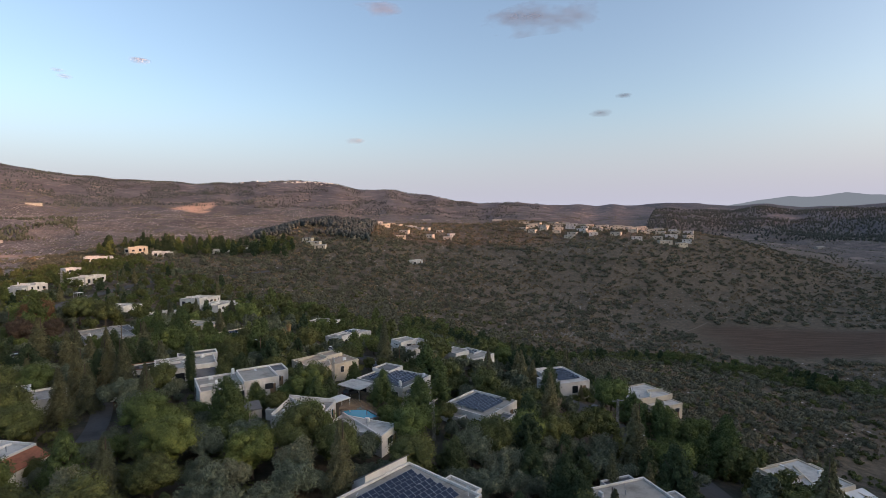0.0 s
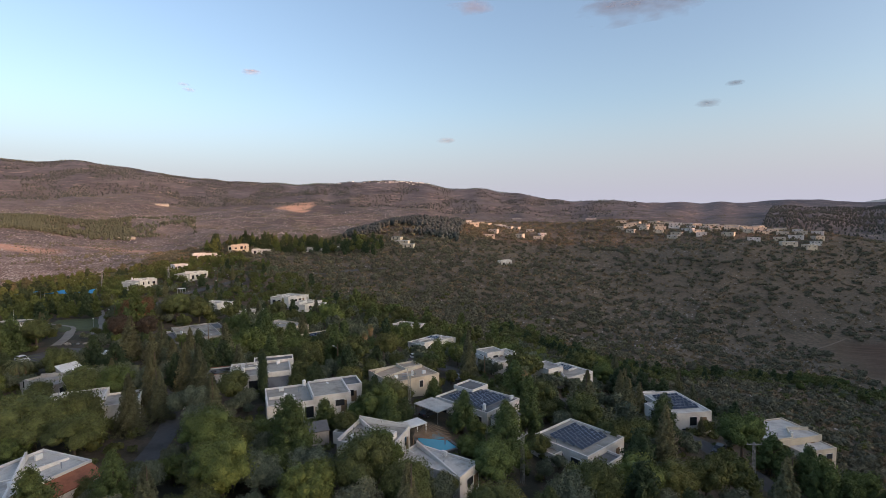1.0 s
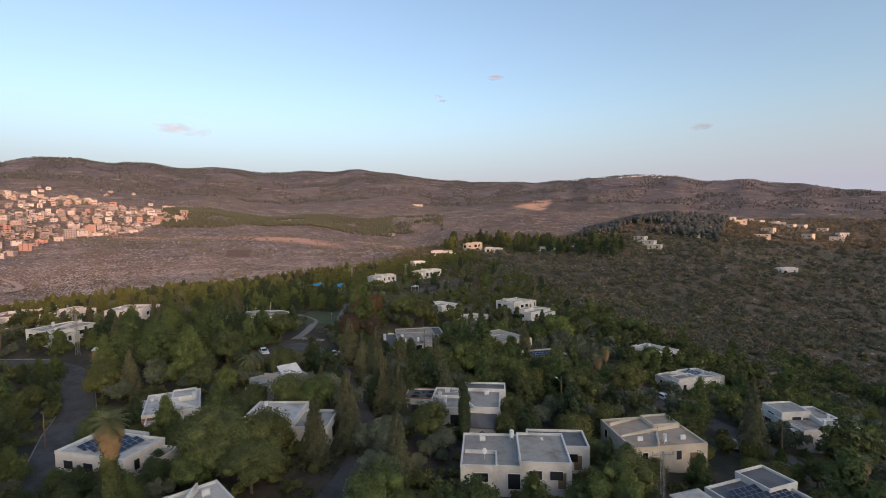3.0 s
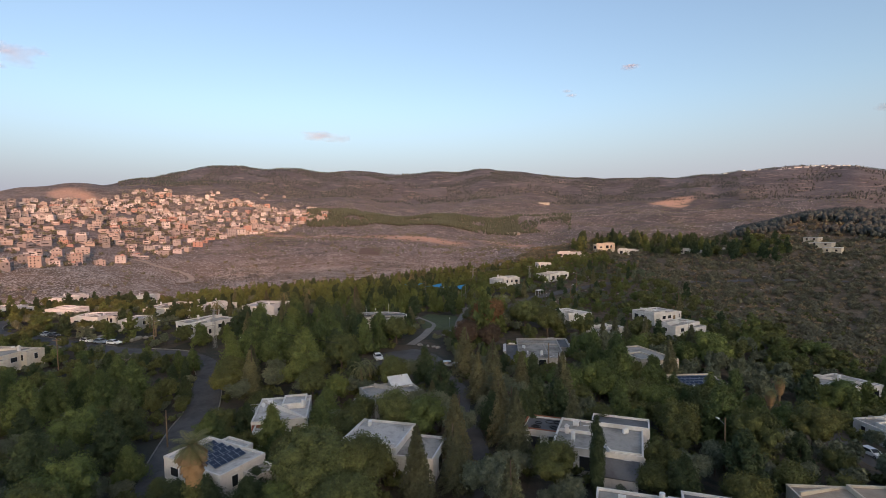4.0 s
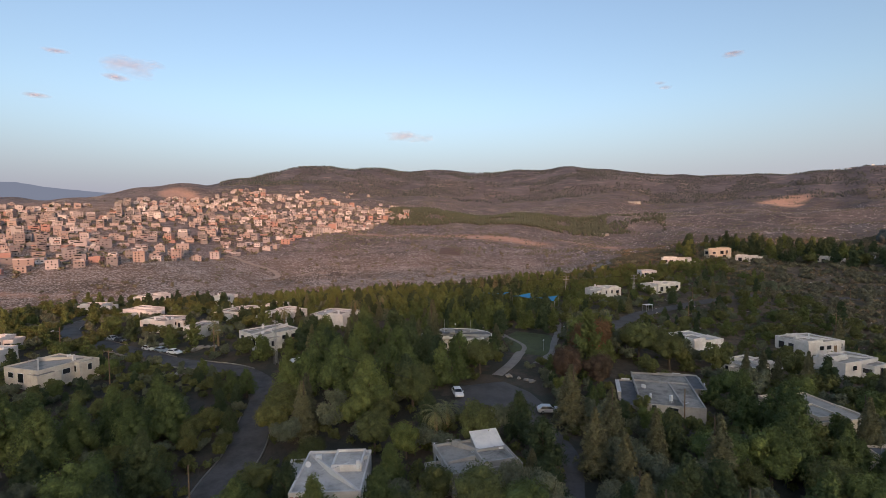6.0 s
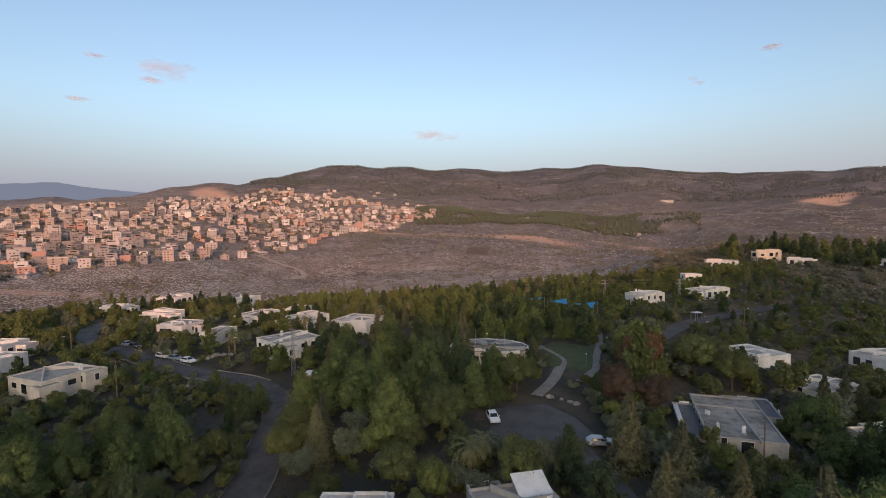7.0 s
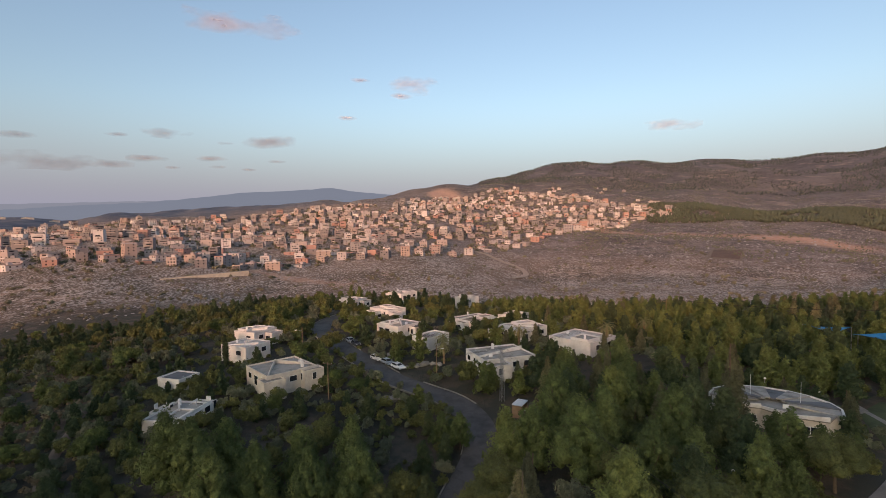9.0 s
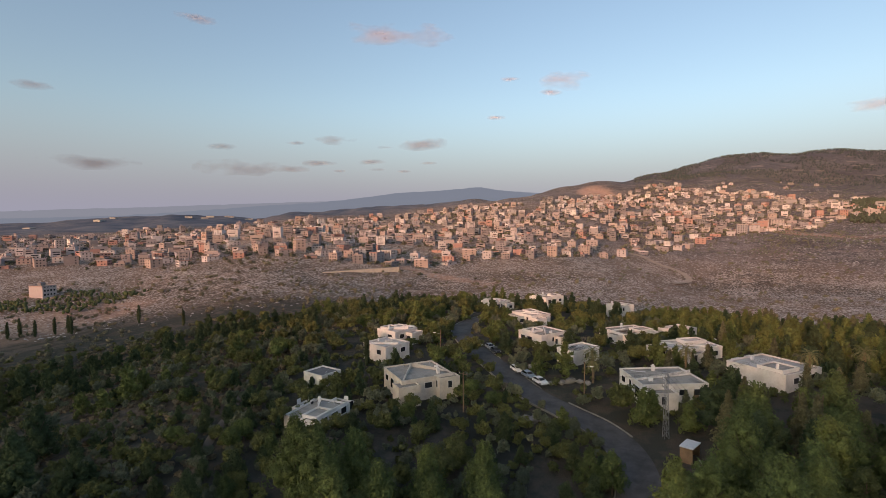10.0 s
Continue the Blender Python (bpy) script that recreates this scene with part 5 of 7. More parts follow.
PINES_BELOW = [(-147.6, 37.5), (-151, 45), (-146, 42), (-143, 52), (-149, 57), (-152, 64), (-144, 66), (-138, 48), (-141, 60)]
stand("red", 1.15, 1.1, [(-135.9, 163.8), (-138.3, 170.1)])
stand("rust", 0.85, 1.0, [(-124.3, 145.2), (-120.2, 151.2), (-129.2, 150.1)])
stand("oak", 1.25, 1.0, [(-131, 178), (-123.2, 180.2)], "broad yellow-green tree beside the red one")
stand("lush", 1.0, 1.0, [(-153.2, 180.1), (-50, 82), (15.7, 98.2), (-6.5, 90.7), (45.6, 97.9), (22.9, 201.4), (-28.7, 72.4), (-41.3, 72.9), (-29.2, 103.3), (-83.7, 100.8), (21.5, 176.3)])
stand("oak", 1.05, 1.0, [(-84.7, 80), (-75, 83), (1.5, 132.9), (-46.2, 163.6), (-137.9, 130.7), (-28.8, 108.9), (-17.5, 78.3), (8.3, 91.7), (23.1, 103)])
stand("dark_pine", 0.8, 0.72, [(-88.2, 67.4), (-86.6, 73.4), (-91.4, 62.2), (-88.0, 63.8), (-84.4, 66.6), (-82.8, 71.0), (-83.4, 60.8), (-78.6, 64.4), (-79.4, 58.4), (-75.8, 61.4), (-87.0, 57.6)], "low dense dark green pine beside the solar-panelled house")
stand("oak", 1.45, 0.8, [(-79.0, 79.6)], "very broad low tree with dull olive-brown leaves")
stand("olive", 0.9, 1.0, [(-71.2, 58.6), (-73.4, 55.6)])
stand("cone", 1.1, 1.2, [(-18.4, 150.6), (-158.6, 129.2)])
stand("cone", 0.95, 1.0, [(-75, 110), (-74, 99), (-71, 109), (-89.1, 130.1), (-78.1, 172.2), (-132.4, 87.3), (-137.2, 89.3), (-70, 89), (-69, 95), (-44.7, 63.7), (-56.1, 92.2)])
stand("pine", 1.15, 1.05, [(-147.1, 99.2), (-139.8, 106.7), (-151.1, 104), (-128.7, 98.8), (-163, 99.3), (-174.1, 104.1), (-177.7, 116.6), (-150.5, 115.2), (-164.7, 112.6)])
stand("pine", 1.0, 1.1, PINES_BELOW)
stand("cypress", 1.1, 1.0, [(-207.4, 21.8), (-56.2, 109.3), (-57.7, 111.4), (-305, -158), (-296, -120), (-280, -211), (-282, -203), (-288, -197), (-287, -184), (-290, -190), (-276, -214)])
for x, y, h in ((-73.5, 63.0, 14.5), (-3.1, 140.2, 7.0), (-57.7, 183, 6.5), (-56.7, 174.1, 5.5)):
    palm(x, y, h, "fan", "fan palm with a skirt of dry brown fronds")
for x, y, h in ((-115.3, 108.6, 4.2), (-113.4, 105.2, 5.0), (-216.5, 102, 6.0), (-208.4, 124.8, 6.5), (-213.9, 137.4, 6.0), (-206.9, 80.1, 5.5), (-217.9, 80.1, 4.5)):
    palm(x, y, h, "date", "date palm with a wide arching crown")

# the wood round the houses; trees stay low in places, mostly to keep the camera's view open
LOW_GROWTH = [(33, 141, 11), (57, 137, 12), (4, 101, 8), (40, 121, 9), (48, 108, 8), (-53, 96, 7), (-176, 60, 24), (-150, 64, 20), (-196, 48, 14), (-160, 210, 22), (-152, 232, 16), (-150, 150, 18), (-118, 140, 14), (-160, 25, 26), (-180, 8, 30), (-150, 110, 8), (-100, 148, 14), (-28, 112, 10), (-15, 140, 12)]
WIDTH = {"pine": 3.1, "dark_pine": 3.1, "oak": 4.1, "lush": 4.1, "olive": 2.9, "cone": 2.4, "rust": 4.1, "bare": 1.4}
spots = []
STEP = 4.6
for i in range(-76, 36):
    for j in range(-56, 84):
        x, y = i * STEP + random.uniform(-2.2, 2.2), j * STEP + random.uniform(-2.2, 2.2)
        dx, dy = x - CX, y - CY
        r, b = math.hypot(dx, dy), math.degrees(math.atan2(-dx, dy))
        b = b if b > -120 else b + 360
        edge = float(np.interp(b, [-88, -62, -45, -25, -5, 10, 20, 30, 45, 60, 95, 110, 125, 140, 160], [120, 132, 145, 155, 165, 190, 255, 350, 335, 305, 310, 312, 285, 248, 218]))
        if r > edge or b < (-88 if r < 150 else -62) or b > 162 or (b > 156 and r > 160):
            continue
        spots.append((r, b, x, y))
for i in range(-110, -20):
    for j in range(-70, 85):
        x, y = i * 3.1 + random.uniform(-1.4, 1.4), j * 3.1 + random.uniform(-1.4, 1.4)
        r, b = math.hypot(x - CX, y - CY), math.degrees(math.atan2(CX - x, y - CY))
        b = b if b > -120 else b + 360
        if (112 < b < 158 and r < 235) or any(math.hypot(x - a, y - c) < q for a, c, q in LOW_GROWTH):
            spots.append((r + 400, b, x, y))
spots.sort()
crowd, tally, FAR_WOOD = {}, {}, {}
for x, y, q in TREES:
    crowd.setdefault((int(x // 10), int(y // 10)), []).append((x, y, q))
for r, b, x, y in spots:
    fill, r = r > 400, r - 400 if r > 400 else r
    thick = 1.0 + 0.9 * noise.noise((x / 35, y / 35, 3))
    if 112 < b < 165:
        thick = 0.36 + 1.2 * noise.noise((x / 20, y / 20, 3)) if not fill else 0.34 + 0.9 * noise.noise((x / 14, y / 14, 5))
    elif b > 79 and r > 60:
        thick = 0.66 + 1.0 * noise.noise((x / 22, y / 22, 3))
    elif b < -20:
        thick = 1.15 + 0.6 * noise.noise((x / 25, y / 25, 3))
    elif 12 < b < 40 and r > 180:
        thick = 0.85 + 0.7 * noise.noise((x / 30, y / 30, 3))
    if random.random() > thick:
        continue
    mood = noise.noise((x / 48, y / 48, 11)) + random.uniform(-0.45, 0.45)
    if 45 < b < 77 and r > 110:
        kind = "pine" if mood > -0.05 else ("dark_pine" if mood > -0.3 else ("cone" if mood > -0.5 else "olive"))
    elif b > 77:
        kind = "pine" if mood > 0.48 else ("lush" if mood > 0.38 else ("olive" if mood > -0.02 else ("oak" if mood > -0.34 else "dark_pine")))
    elif mood > 0.40:
        kind = "pine"
    elif mood > 0.26:
        kind = "lush"
    elif mood > -0.06:
        kind = "oak"
    elif mood > -0.46:
        kind = "olive"
    else:
        kind = random.choice(("cone", "dark_pine", "dark_pine", "olive", "dark_pine", "cone", "olive"))
    if random.random() < 0.012 and tally.get("bare", 0) < 30:
        kind = "bare"
    if -178 < x < -105 and 15 < y < 82 and kind in ("pine", "lush", "olive") and random.random() < 0.35:
        kind = "dark_pine"
    size = random.uniform(0.75, 1.25) * (0.56 + 0.25 * (random.random() < 0.25) if b > 116 else (0.74 if b > 45 and r > 150 else (0.62 if b > 12 and r > 165 else (1.10 if b < 50 and r < 190 else 0.95))))
    close = min(math.hypot(x - q[0], y - q[1]) - max(q[3], q[4]) for q in HOUSES)
    if close < 10:
        size *= 0.62 + 0.035 * max(0, close)
    if any(math.hypot(x - a, y - c) < q for a, c, q in LOW_GROWTH):
        size = min(size, random.uniform(0.4, 0.66))
        if kind == "pine" and random.random() < 0.6:
            kind = random.choice(("oak", "olive", "dark_pine", "oak"))
    if fill:
        size = random.uniform(0.26, 0.5)
        kind = random.choice(("oak", "olive", "olive", "dark_pine", "olive"))
    wide = WIDTH[kind] * size
    cell = (int(x // 10), int(y // 10))
    near = [c for i in (-1, 0, 1) for j in (-1, 0, 1) for c in crowd.get((cell[0] + i, cell[1] + j), ())]
    if any((x - a) ** 2 + (y - c) ** 2 < (0.62 * (q + wide)) ** 2 for a, c, q in near):
        size *= 0.6
        wide *= 0.6
        if any((x - a) ** 2 + (y - c) ** 2 < (0.62 * (q + wide)) ** 2 for a, c, q in near):
            continue
    if not free(x, y, wide, 0.35):
        continue
    crowd.setdefault(cell, []).append((x, y, wide))
    k, tall = random.randrange(3), random.uniform(0.85, 1.15)
    tally[kind] = tally.get(kind, 0) + 1
    if tally[kind] <= (40 if kind == "bare" else 110 if "pine" in kind else 130) or kind == "rust":
        plant(kind, x, y, size, 0 if r < 72 or (55 < b < 112 and r < 105) else (1 if r < 160 else 2), k, tall)
    else:
        FAR_WOOD.setdefault(kind, []).append((x, y, size, size * tall, k, 1 if r < 92 or (55 < b < 112 and r < 118) else 2))
for k in range(430):
    b = random.uniform(-54, -8)
    r = float(np.interp(b, [-60, -45, -40.7, -36.5, -33, -30.7, -25, -5], [340, 305, 290, 283, 250, 205, 180, 205])) + random.gauss(5, 8)
    x, y = CX - r * math.sin(radians(b)), CY + r * math.cos(radians(b))
    if noise.noise((x / 26, y / 26, 23)) > -0.28 and free(x, y, 2.0):
        kind = random.choice(("oak", "lush", "oak", "dark_pine", "olive"))
        size = random.uniform(0.38, 0.78)
        FAR_WOOD.setdefault(kind, []).append((x, y, size, size * 0.95, k % 3, 2))
for k in range(150):
    b, r = random.uniform(13, 34), random.uniform(372, 455)
    x, y = CX - r * math.sin(radians(b)), CY + r * math.cos(radians(b))
    if free(x, y, 2.5):
        kind = random.choice(("dark_pine", "dark_pine", "pine", "olive", "oak"))
        size = random.uniform(0.7, 1.25)
        FAR_WOOD.setdefault(kind, []).append((x, y, size, size * (1.15 if "pine" in kind else 0.9), k % 3, 2))
for kind, rows in FAR_WOOD.items():
    vs, fs, base = [], [], 0
    for x, y, size, tall, k, lod in rows:
        name, me, tr, text = prototype(kind, lod, k)
        co = np.empty(len(me.vertices) * 3, np.float32)
        me.vertices.foreach_get("co", co)
        ix = np.empty(len(me.loops), np.int32)
        me.loops.foreach_get("vertex_index", ix)
        t = random.uniform(0, 6.28)
        c, s = math.cos(t), math.sin(t)
        co = co.reshape(-1, 3) @ np.array([[c, s, 0], [-s, c, 0], [0, 0, 1]]) * (size, size, tall) + (x, y, ground_at(x, y) - 0.1)
        vs.append(co)
        fs.append(ix.reshape(-1, 3) + base)
        base += len(co)
    ob = new("woodland", array_mesh("woodland", np.concatenate(vs), np.concatenate(fs), KINDS[kind][1]))
    tagged(ob, "dense wood of trees along the ridge and slopes", "trees", kind="stuff")

# hedge-like undergrowth near the houses and scrub on the open slopes, one object each
def scatter(name, spots, mat, label, category, leaves, leaf, core=0.75):
    """Many low bushes as one object."""
    vs, fs, base = [], [], 0
    g = np.random.default_rng(len(spots))
    for x, y, z, r in spots:
        lobes = [(g.normal(0, r * 0.45), g.normal(0, r * 0.45), r * g.uniform(0.3, 0.6), r * g.uniform(0.45, 0.8)) for k in range(1 if r < 1.3 else (2 if r < 2.2 else 3))]
        v, f = crown(lobes, leaves, leaf * (0.6 + 0.4 * r), g, core, 0.8, 1.1, 0.8)
        vs.append(v + (x, y, z))
        fs.append(f + base)
        base += len(v)
    ob = new(name, array_mesh(name, np.concatenate(vs), np.concatenate(fs), mat))
    return tagged(ob, label, category, kind="stuff")


low, slope, rocky = [], [], []
tries = 0
while len(low) < 5600 and tries < 60000:
    tries += 1
    b, r = random.uniform(-85, 160), 20 + 270 * random.random() ** 0.7
    if len(low) % 6 == 0:
        b, r = random.uniform(155, 280), 10 + 120 * random.random() ** 0.6
    x, y = CX - r * math.sin(radians(b)), CY + r * math.cos(radians(b))
    if free(x, y, 1.0):
        low.append((x, y, float(land(x, y)), random.uniform(0.6, 1.9)))
tries = 0
while len(slope) < 13000 and tries < 90000:
    tries += 1
    b, r = random.uniform(-60, 40), 110 + 900 * random.random() ** 1.8
    start = float(np.interp(b, [-60, -45, -25, -5, 10, 20, 30, 40], [105, 118, 138, 158, 185, 215, 310, 340]))
    if r < start:
        continue
    x, y = CX - r * math.sin(radians(b)), CY + r * math.cos(radians(b))
    if noise.noise((x / 60, y / 60, 8)) + random.uniform(-0.5, 0.5) < -0.22 or (abs(y - 372) < 60 and x > 180):
        continue
    if free(x, y, 1.0):
        slope.append((x, y, ground_at(x, y) - 0.2, random.uniform(0.4, 1.25) * (1 + r / 700)))
thick_spots, tries = [], 0
while len(thick_spots) < 9500 and tries < 110000:
    tries += 1
    b, r = random.uniform(-60, 40), 120 + 900 * random.random() ** 1.6
    start = float(np.interp(b, [-60, -45, -25, -5, 10, 20, 30, 40], [120, 130, 150, 165, 190, 225, 310, 340]))
    x, y = CX - r * math.sin(radians(b)), CY + r * math.cos(radians(b))
    clump = 0.55 * noise.noise((x / 30, y / 30, 18)) + 0.45 * noise.noise((x / 9, y / 9, 19)) + random.uniform(-0.42, 0.42)
    hedge = abs(r - float(np.interp(b, [-60, -45, -40.7, -36.5, -33, -30.7, -25, -5], [340, 305, 290, 283, 250, 205, 180, 205]))) < 16 and b < 0
    if r < start or (clump < (-0.20 if -8 < b < 40 and r < 620 else 0.04) and not hedge) or (abs(y - 372) < 52 and x > 190):
        continue
    thick_spots.append((x, y, ground_at(x, y) - 0.3, random.uniform(0.8, 2.5) * (1 + r / 1100)))
tries = 0
while len(rocky) < 2200 and tries < 40000:
    tries += 1
    b, r = random.uniform(38, 160), 190 + 900 * random.random() ** 1.3
    x, y = CX - r * math.sin(radians(b)), CY + r * math.cos(radians(b))
    if b < 112 and r < 310:
        continue
    if 84 < b < 150 and r > 560:
        continue
    if noise.noise((x / 70, y / 70, 4)) + random.uniform(-0.4, 0.6) < (0.12 if b < 112 else -0.1):
        continue
    if free(x, y, 1.0):
        rocky.append((x, y, ground_at(x, y), random.uniform(0.6, 1.7) * (1 + r / 900)))
garden = []
for hx, hy, t, hw, hd in HOUSES:
    c, s = math.cos(radians(t)), math.sin(radians(t))
    for k in range(int((hw + hd) * 1.3)):
        u, q = random.uniform(-1, 1), random.uniform(0.9, 2.6)
        a, b = random.choice(((u * (hw + 1), hd + q), (u * (hw + 1), -hd - q), (hw + q, u * (hd + 1)), (-hw - q, u * (hd + 1))))
        x, y = hx + a * c - b * s, hy + a * s + b * c
        if free(x, y, 0.5) and noise.noise((x / 9, y / 9, 31)) > -0.2:
            garden.append((x, y, ground_at(x, y) - 0.1, random.uniform(0.8, 1.9)))
scatter("garden_bushes", garden, OAK, "green garden bushes along house walls", "bushes", 60, 0.20)
scatter("undergrowth", low, OAK, "low mixed bushes and hedges between houses", "bushes", 50, 0.22)
scatter("scrub", slope, SHRUB, "dry grey-brown scrub bushes over the open hillside", "scrub", 24, 0.28)
hedge_spots = []
for k in range(760):
    b = random.uniform(-56, -6)
    r = float(np.interp(b, [-60, -45, -40.7, -36.5, -33, -30.7, -25, -5], [340, 305, 290, 283, 250, 205, 180, 205])) + random.gauss(6, 9)
    x, y = CX - r * math.sin(radians(b)), CY + r * math.cos(radians(b))
    if noise.noise((x / 30, y / 30, 23)) > -0.3:
        hedge_spots.append((x, y, ground_at(x, y) - 0.2, random.uniform(1.4, 3.6)))
scatter("hedgerow", hedge_spots, OAK, "dark green hedgerow of oak and carob across the slope", "hedge", 190, 0.17)
scatter("thicket", thick_spots, THICKET, "dark green oak and mastic thickets over the hillside", "bushes", 70, 0.24)
brush = []
while len(brush) < 3000:
    b, r = random.uniform(108, 160), 62 + 215 * random.random() ** 0.8
    x, y = CX - r * math.sin(radians(b)), CY + r * math.cos(radians(b))
    if free(x, y, 0.8):
        brush.append((x, y, ground_at(x, y) - 0.1, random.uniform(0.5, 1.5)))
scatter("slope_brush", brush, SHRUB, "dry brown brush over the stony slope below the houses", "bushes", 30, 0.22)
scatter("hillside_bushes", rocky, THICKET, "sparse dark bushes over the rocky valley side", "bushes", 30, 0.28)


def conifer_belt(name, spots, mat, label):
    """A far wood: many small ragged cones as one object."""
    g = np.random.default_rng(len(spots))
    vs, fs, base = [], [], 0
    for x, y, h in spots:
        z = ground_at(x, y)
        for k in range(2 if h > 5 else 1):
            v = ICO_V * (h * 0.30, h * 0.30, h * 0.36) * g.uniform(0.7, 1.2, (12, 1)) + (x + g.normal(0, 0.8), y + g.normal(0, 0.8), z + h * (0.35 + 0.32 * k))
            vs.append(v)
            fs.append(ICO_F + base)
            base += 12
    return tagged(new(name, array_mesh(name, np.concatenate(vs), np.concatenate(fs), mat)), label, "trees", kind="stuff")


def belt(count, b0, b1, r0, r1, tall, keep=-1.0, scale=90):
    rows, g = [], np.random.default_rng(int(count + r0))
    while len(rows) < count:
        b, r = g.uniform(b0, b1), g.uniform(r0, r1)
        x, y = CX - r * math.sin(radians(b)), CY + r * math.cos(radians(b))
        if noise.noise((x / scale, y / scale, 6)) > keep:
            rows.append((x, y, g.uniform(0.7, 1.2) * tall))
    return rows


wood_rows = belt(1500, 42, 52, 1160, 1400, 7, -0.3, 60) + belt(5200, 49, 66, 1165, 1640, 7, -0.4, 70) + belt(350, 36, 44, 1200, 1500, 7, -0.1)
conifer_belt("planted_wood", wood_rows, PLANTED, "dark planted pine wood on the far slope")
conifer_belt("summit_wood", belt(9000, 20, 84, 1950, 2720, 6, -0.12, 130), FAR_PINE, "dark pines along the far summits")
conifer_belt("summit_wood", belt(2600, -12, 20, 1850, 2800, 6, -0.05, 140), FAR_PINE, "dark scrub oak over the far ridge")
conifer_belt("valley_wood", belt(9000, -62, -24, 1650, 2900, 8, -0.45, 160), FAR_PINE, "dark pine forest beyond the far valley")
conifer_belt("hilltop_wood", belt(1500, 4.5, 18.5, 490, 690, 7, -0.32, 60), FAR_PINE, "dark wood on the hilltop behind the village")
g = np.random.default_rng(12)
grove = [(x, y, g.uniform(3.0, 5.0)) for x, y in zip(g.uniform(-395, -330, 260), g.uniform(-330, -245, 260)) if math.hypot(x + 376, y + 326) > 18]
conifer_belt("valley_grove", grove, PINE_DARK, "dark grove beside a lone white block")
conifer_belt("hill_bushes", belt(13000, 18, 84, 800, 2150, 3.4, 0.02, 60), THICKET, "dark bushes scattered over the far rocky slopes")
conifer_belt("hill_bushes", belt(12000, -58, 20, 620, 2300, 3.6, -0.05, 75), THICKET, "dark bushes scattered over the far scrub hills")


def rock_field(name, count, b0, b1, r0, r1, big, keep, label):
    """Pale limestone boulders strewn over a slope, as one object."""
    g = np.random.default_rng(count)
    oct_v = np.array([(1, 0, 0), (-1, 0, 0), (0, 1, 0), (0, -1, 0), (0, 0, 0.7), (0, 0, -0.7)])
    oct_f = np.array([(0, 2, 4), (2, 1, 4), (1, 3, 4), (3, 0, 4)])
    vs, fs, k = [], [], 0
    while k < count:
        b, r = g.uniform(b0, b1), math.sqrt(g.uniform(r0 ** 2, r1 ** 2))
        x, y = CX - r * math.sin(radians(b)), CY + r * math.cos(radians(b))
        if noise.noise((x / 55, y / 55, 14)) + g.uniform(-0.4, 0.4) < keep or (abs(y - 372) < 60 and x > 170):
            continue
        t, s = g.uniform(0, 6.28), big * g.uniform(0.4, 1.2)
        v = oct_v * s * g.uniform(0.6, 1.3, (6, 1)) * (1.5, 1.0, 0.8)
        c, d = math.cos(t), math.sin(t)
        vs.append(v @ np.array([[c, d, 0], [-d, c, 0], [0, 0, 1]]) + (x, y, ground_at(x, y) + 0.1))
        fs.append(oct_f + 6 * k)
        k += 1
    return tagged(new(name, array_mesh(name, np.concatenate(vs), np.concatenate(fs), LIMESTONE)), label, "rocks", kind="stuff")


LIMESTONE = worn("pale_limestone", (0.46, 0.41, 0.37), (0.30, 0.26, 0.23), 0.5, local=False)
rock_field("rocky_slope", 8000, 44, 150, 330, 760, 0.85, -0.15, "pale limestone rocks strewn over the brown valley side")
rock_field("rocky_slope", 12000, 14, 78, 720, 1800, 1.7, -0.12, "pale limestone outcrops over the far brown hillside")
heap = Shape()
for k in range(420):
    f = random.uniform(0, 3.999)
    line = ((20, 294), (35, 303), (68, 328), (106, 350), (150, 368))
    (x0, y0), (x1, y1) = line[int(f)], line[int(f) + 1]
    x, y = x0 + (x1 - x0) * (f % 1) + random.gauss(0, 4), y0 + (y1 - y0) * (f % 1) + random.gauss(0, 4)
    q = random.uniform(0.2, 0.7)
    heap.box(x, y, ground_at(x, y) - 0.2, q * 1.6, q, q * 0.7 + 0.2, random.uniform(0, 180), 0.6)
tagged(new("stone_bank", heap.mesh("stone_bank", LIMESTONE)), "pale tumbled stones along a terrace edge in the scrub", "rocks", kind="stuff")
rock_field("rocky_slope", 8000, -58, 36, 150, 800, 0.55, 0.0, "pale stones between the scrub bushes")

# ---- the hillside town across the valley ----
TOWN_EDGE = ([62, 67, 70, 75, 78, 83, 92, 98, 107, 115, 124, 130, 138, 150, 165], [1250, 1200, 1066, 919, 837, 741, 620, 633, 552, 549, 577, 605, 680, 690, 720])
TOWN_BACK = ([62, 66, 70, 74, 77, 80.5, 85, 89, 94, 103, 115, 125, 137, 150, 165], [1270, 1310, 1480, 1540, 1700, 1780, 1540, 1380, 1190, 1190, 1160, 1220, 1320, 1380, 1380])
n = Nodes("town_render", 0.9, 0.0, 0.2)
ri, ro = n.random_island(), n.random_object()
pick = n.math("FRACT", n.math("ADD", ri, ro), 0.0)
tint = n.node("ShaderNodeValToRGB", Fac=pick)
tint.color_ramp.interpolation = "CONSTANT"
tones = ((0.0, (0.37, 0.305, 0.29)), (0.16, (0.45, 0.40, 0.395)), (0.30, (0.24, 0.21, 0.21)), (0.44, (0.38, 0.295, 0.265)), (0.56, (0.57, 0.52, 0.51)), (0.66, (0.19, 0.178, 0.185)), (0.76, (0.39, 0.225, 0.19)), (0.86, (0.30, 0.272, 0.28)))
for k, (at, col) in enumerate(tones):
    e = tint.color_ramp.elements[0] if k == 0 else tint.color_ramp.elements.new(at)
    e.position, e.color = at, (*col, 1)
tint.color_ramp.elements[len(tones)].position = 1.0
stain = n.noise(0.35, 4, 0.6)
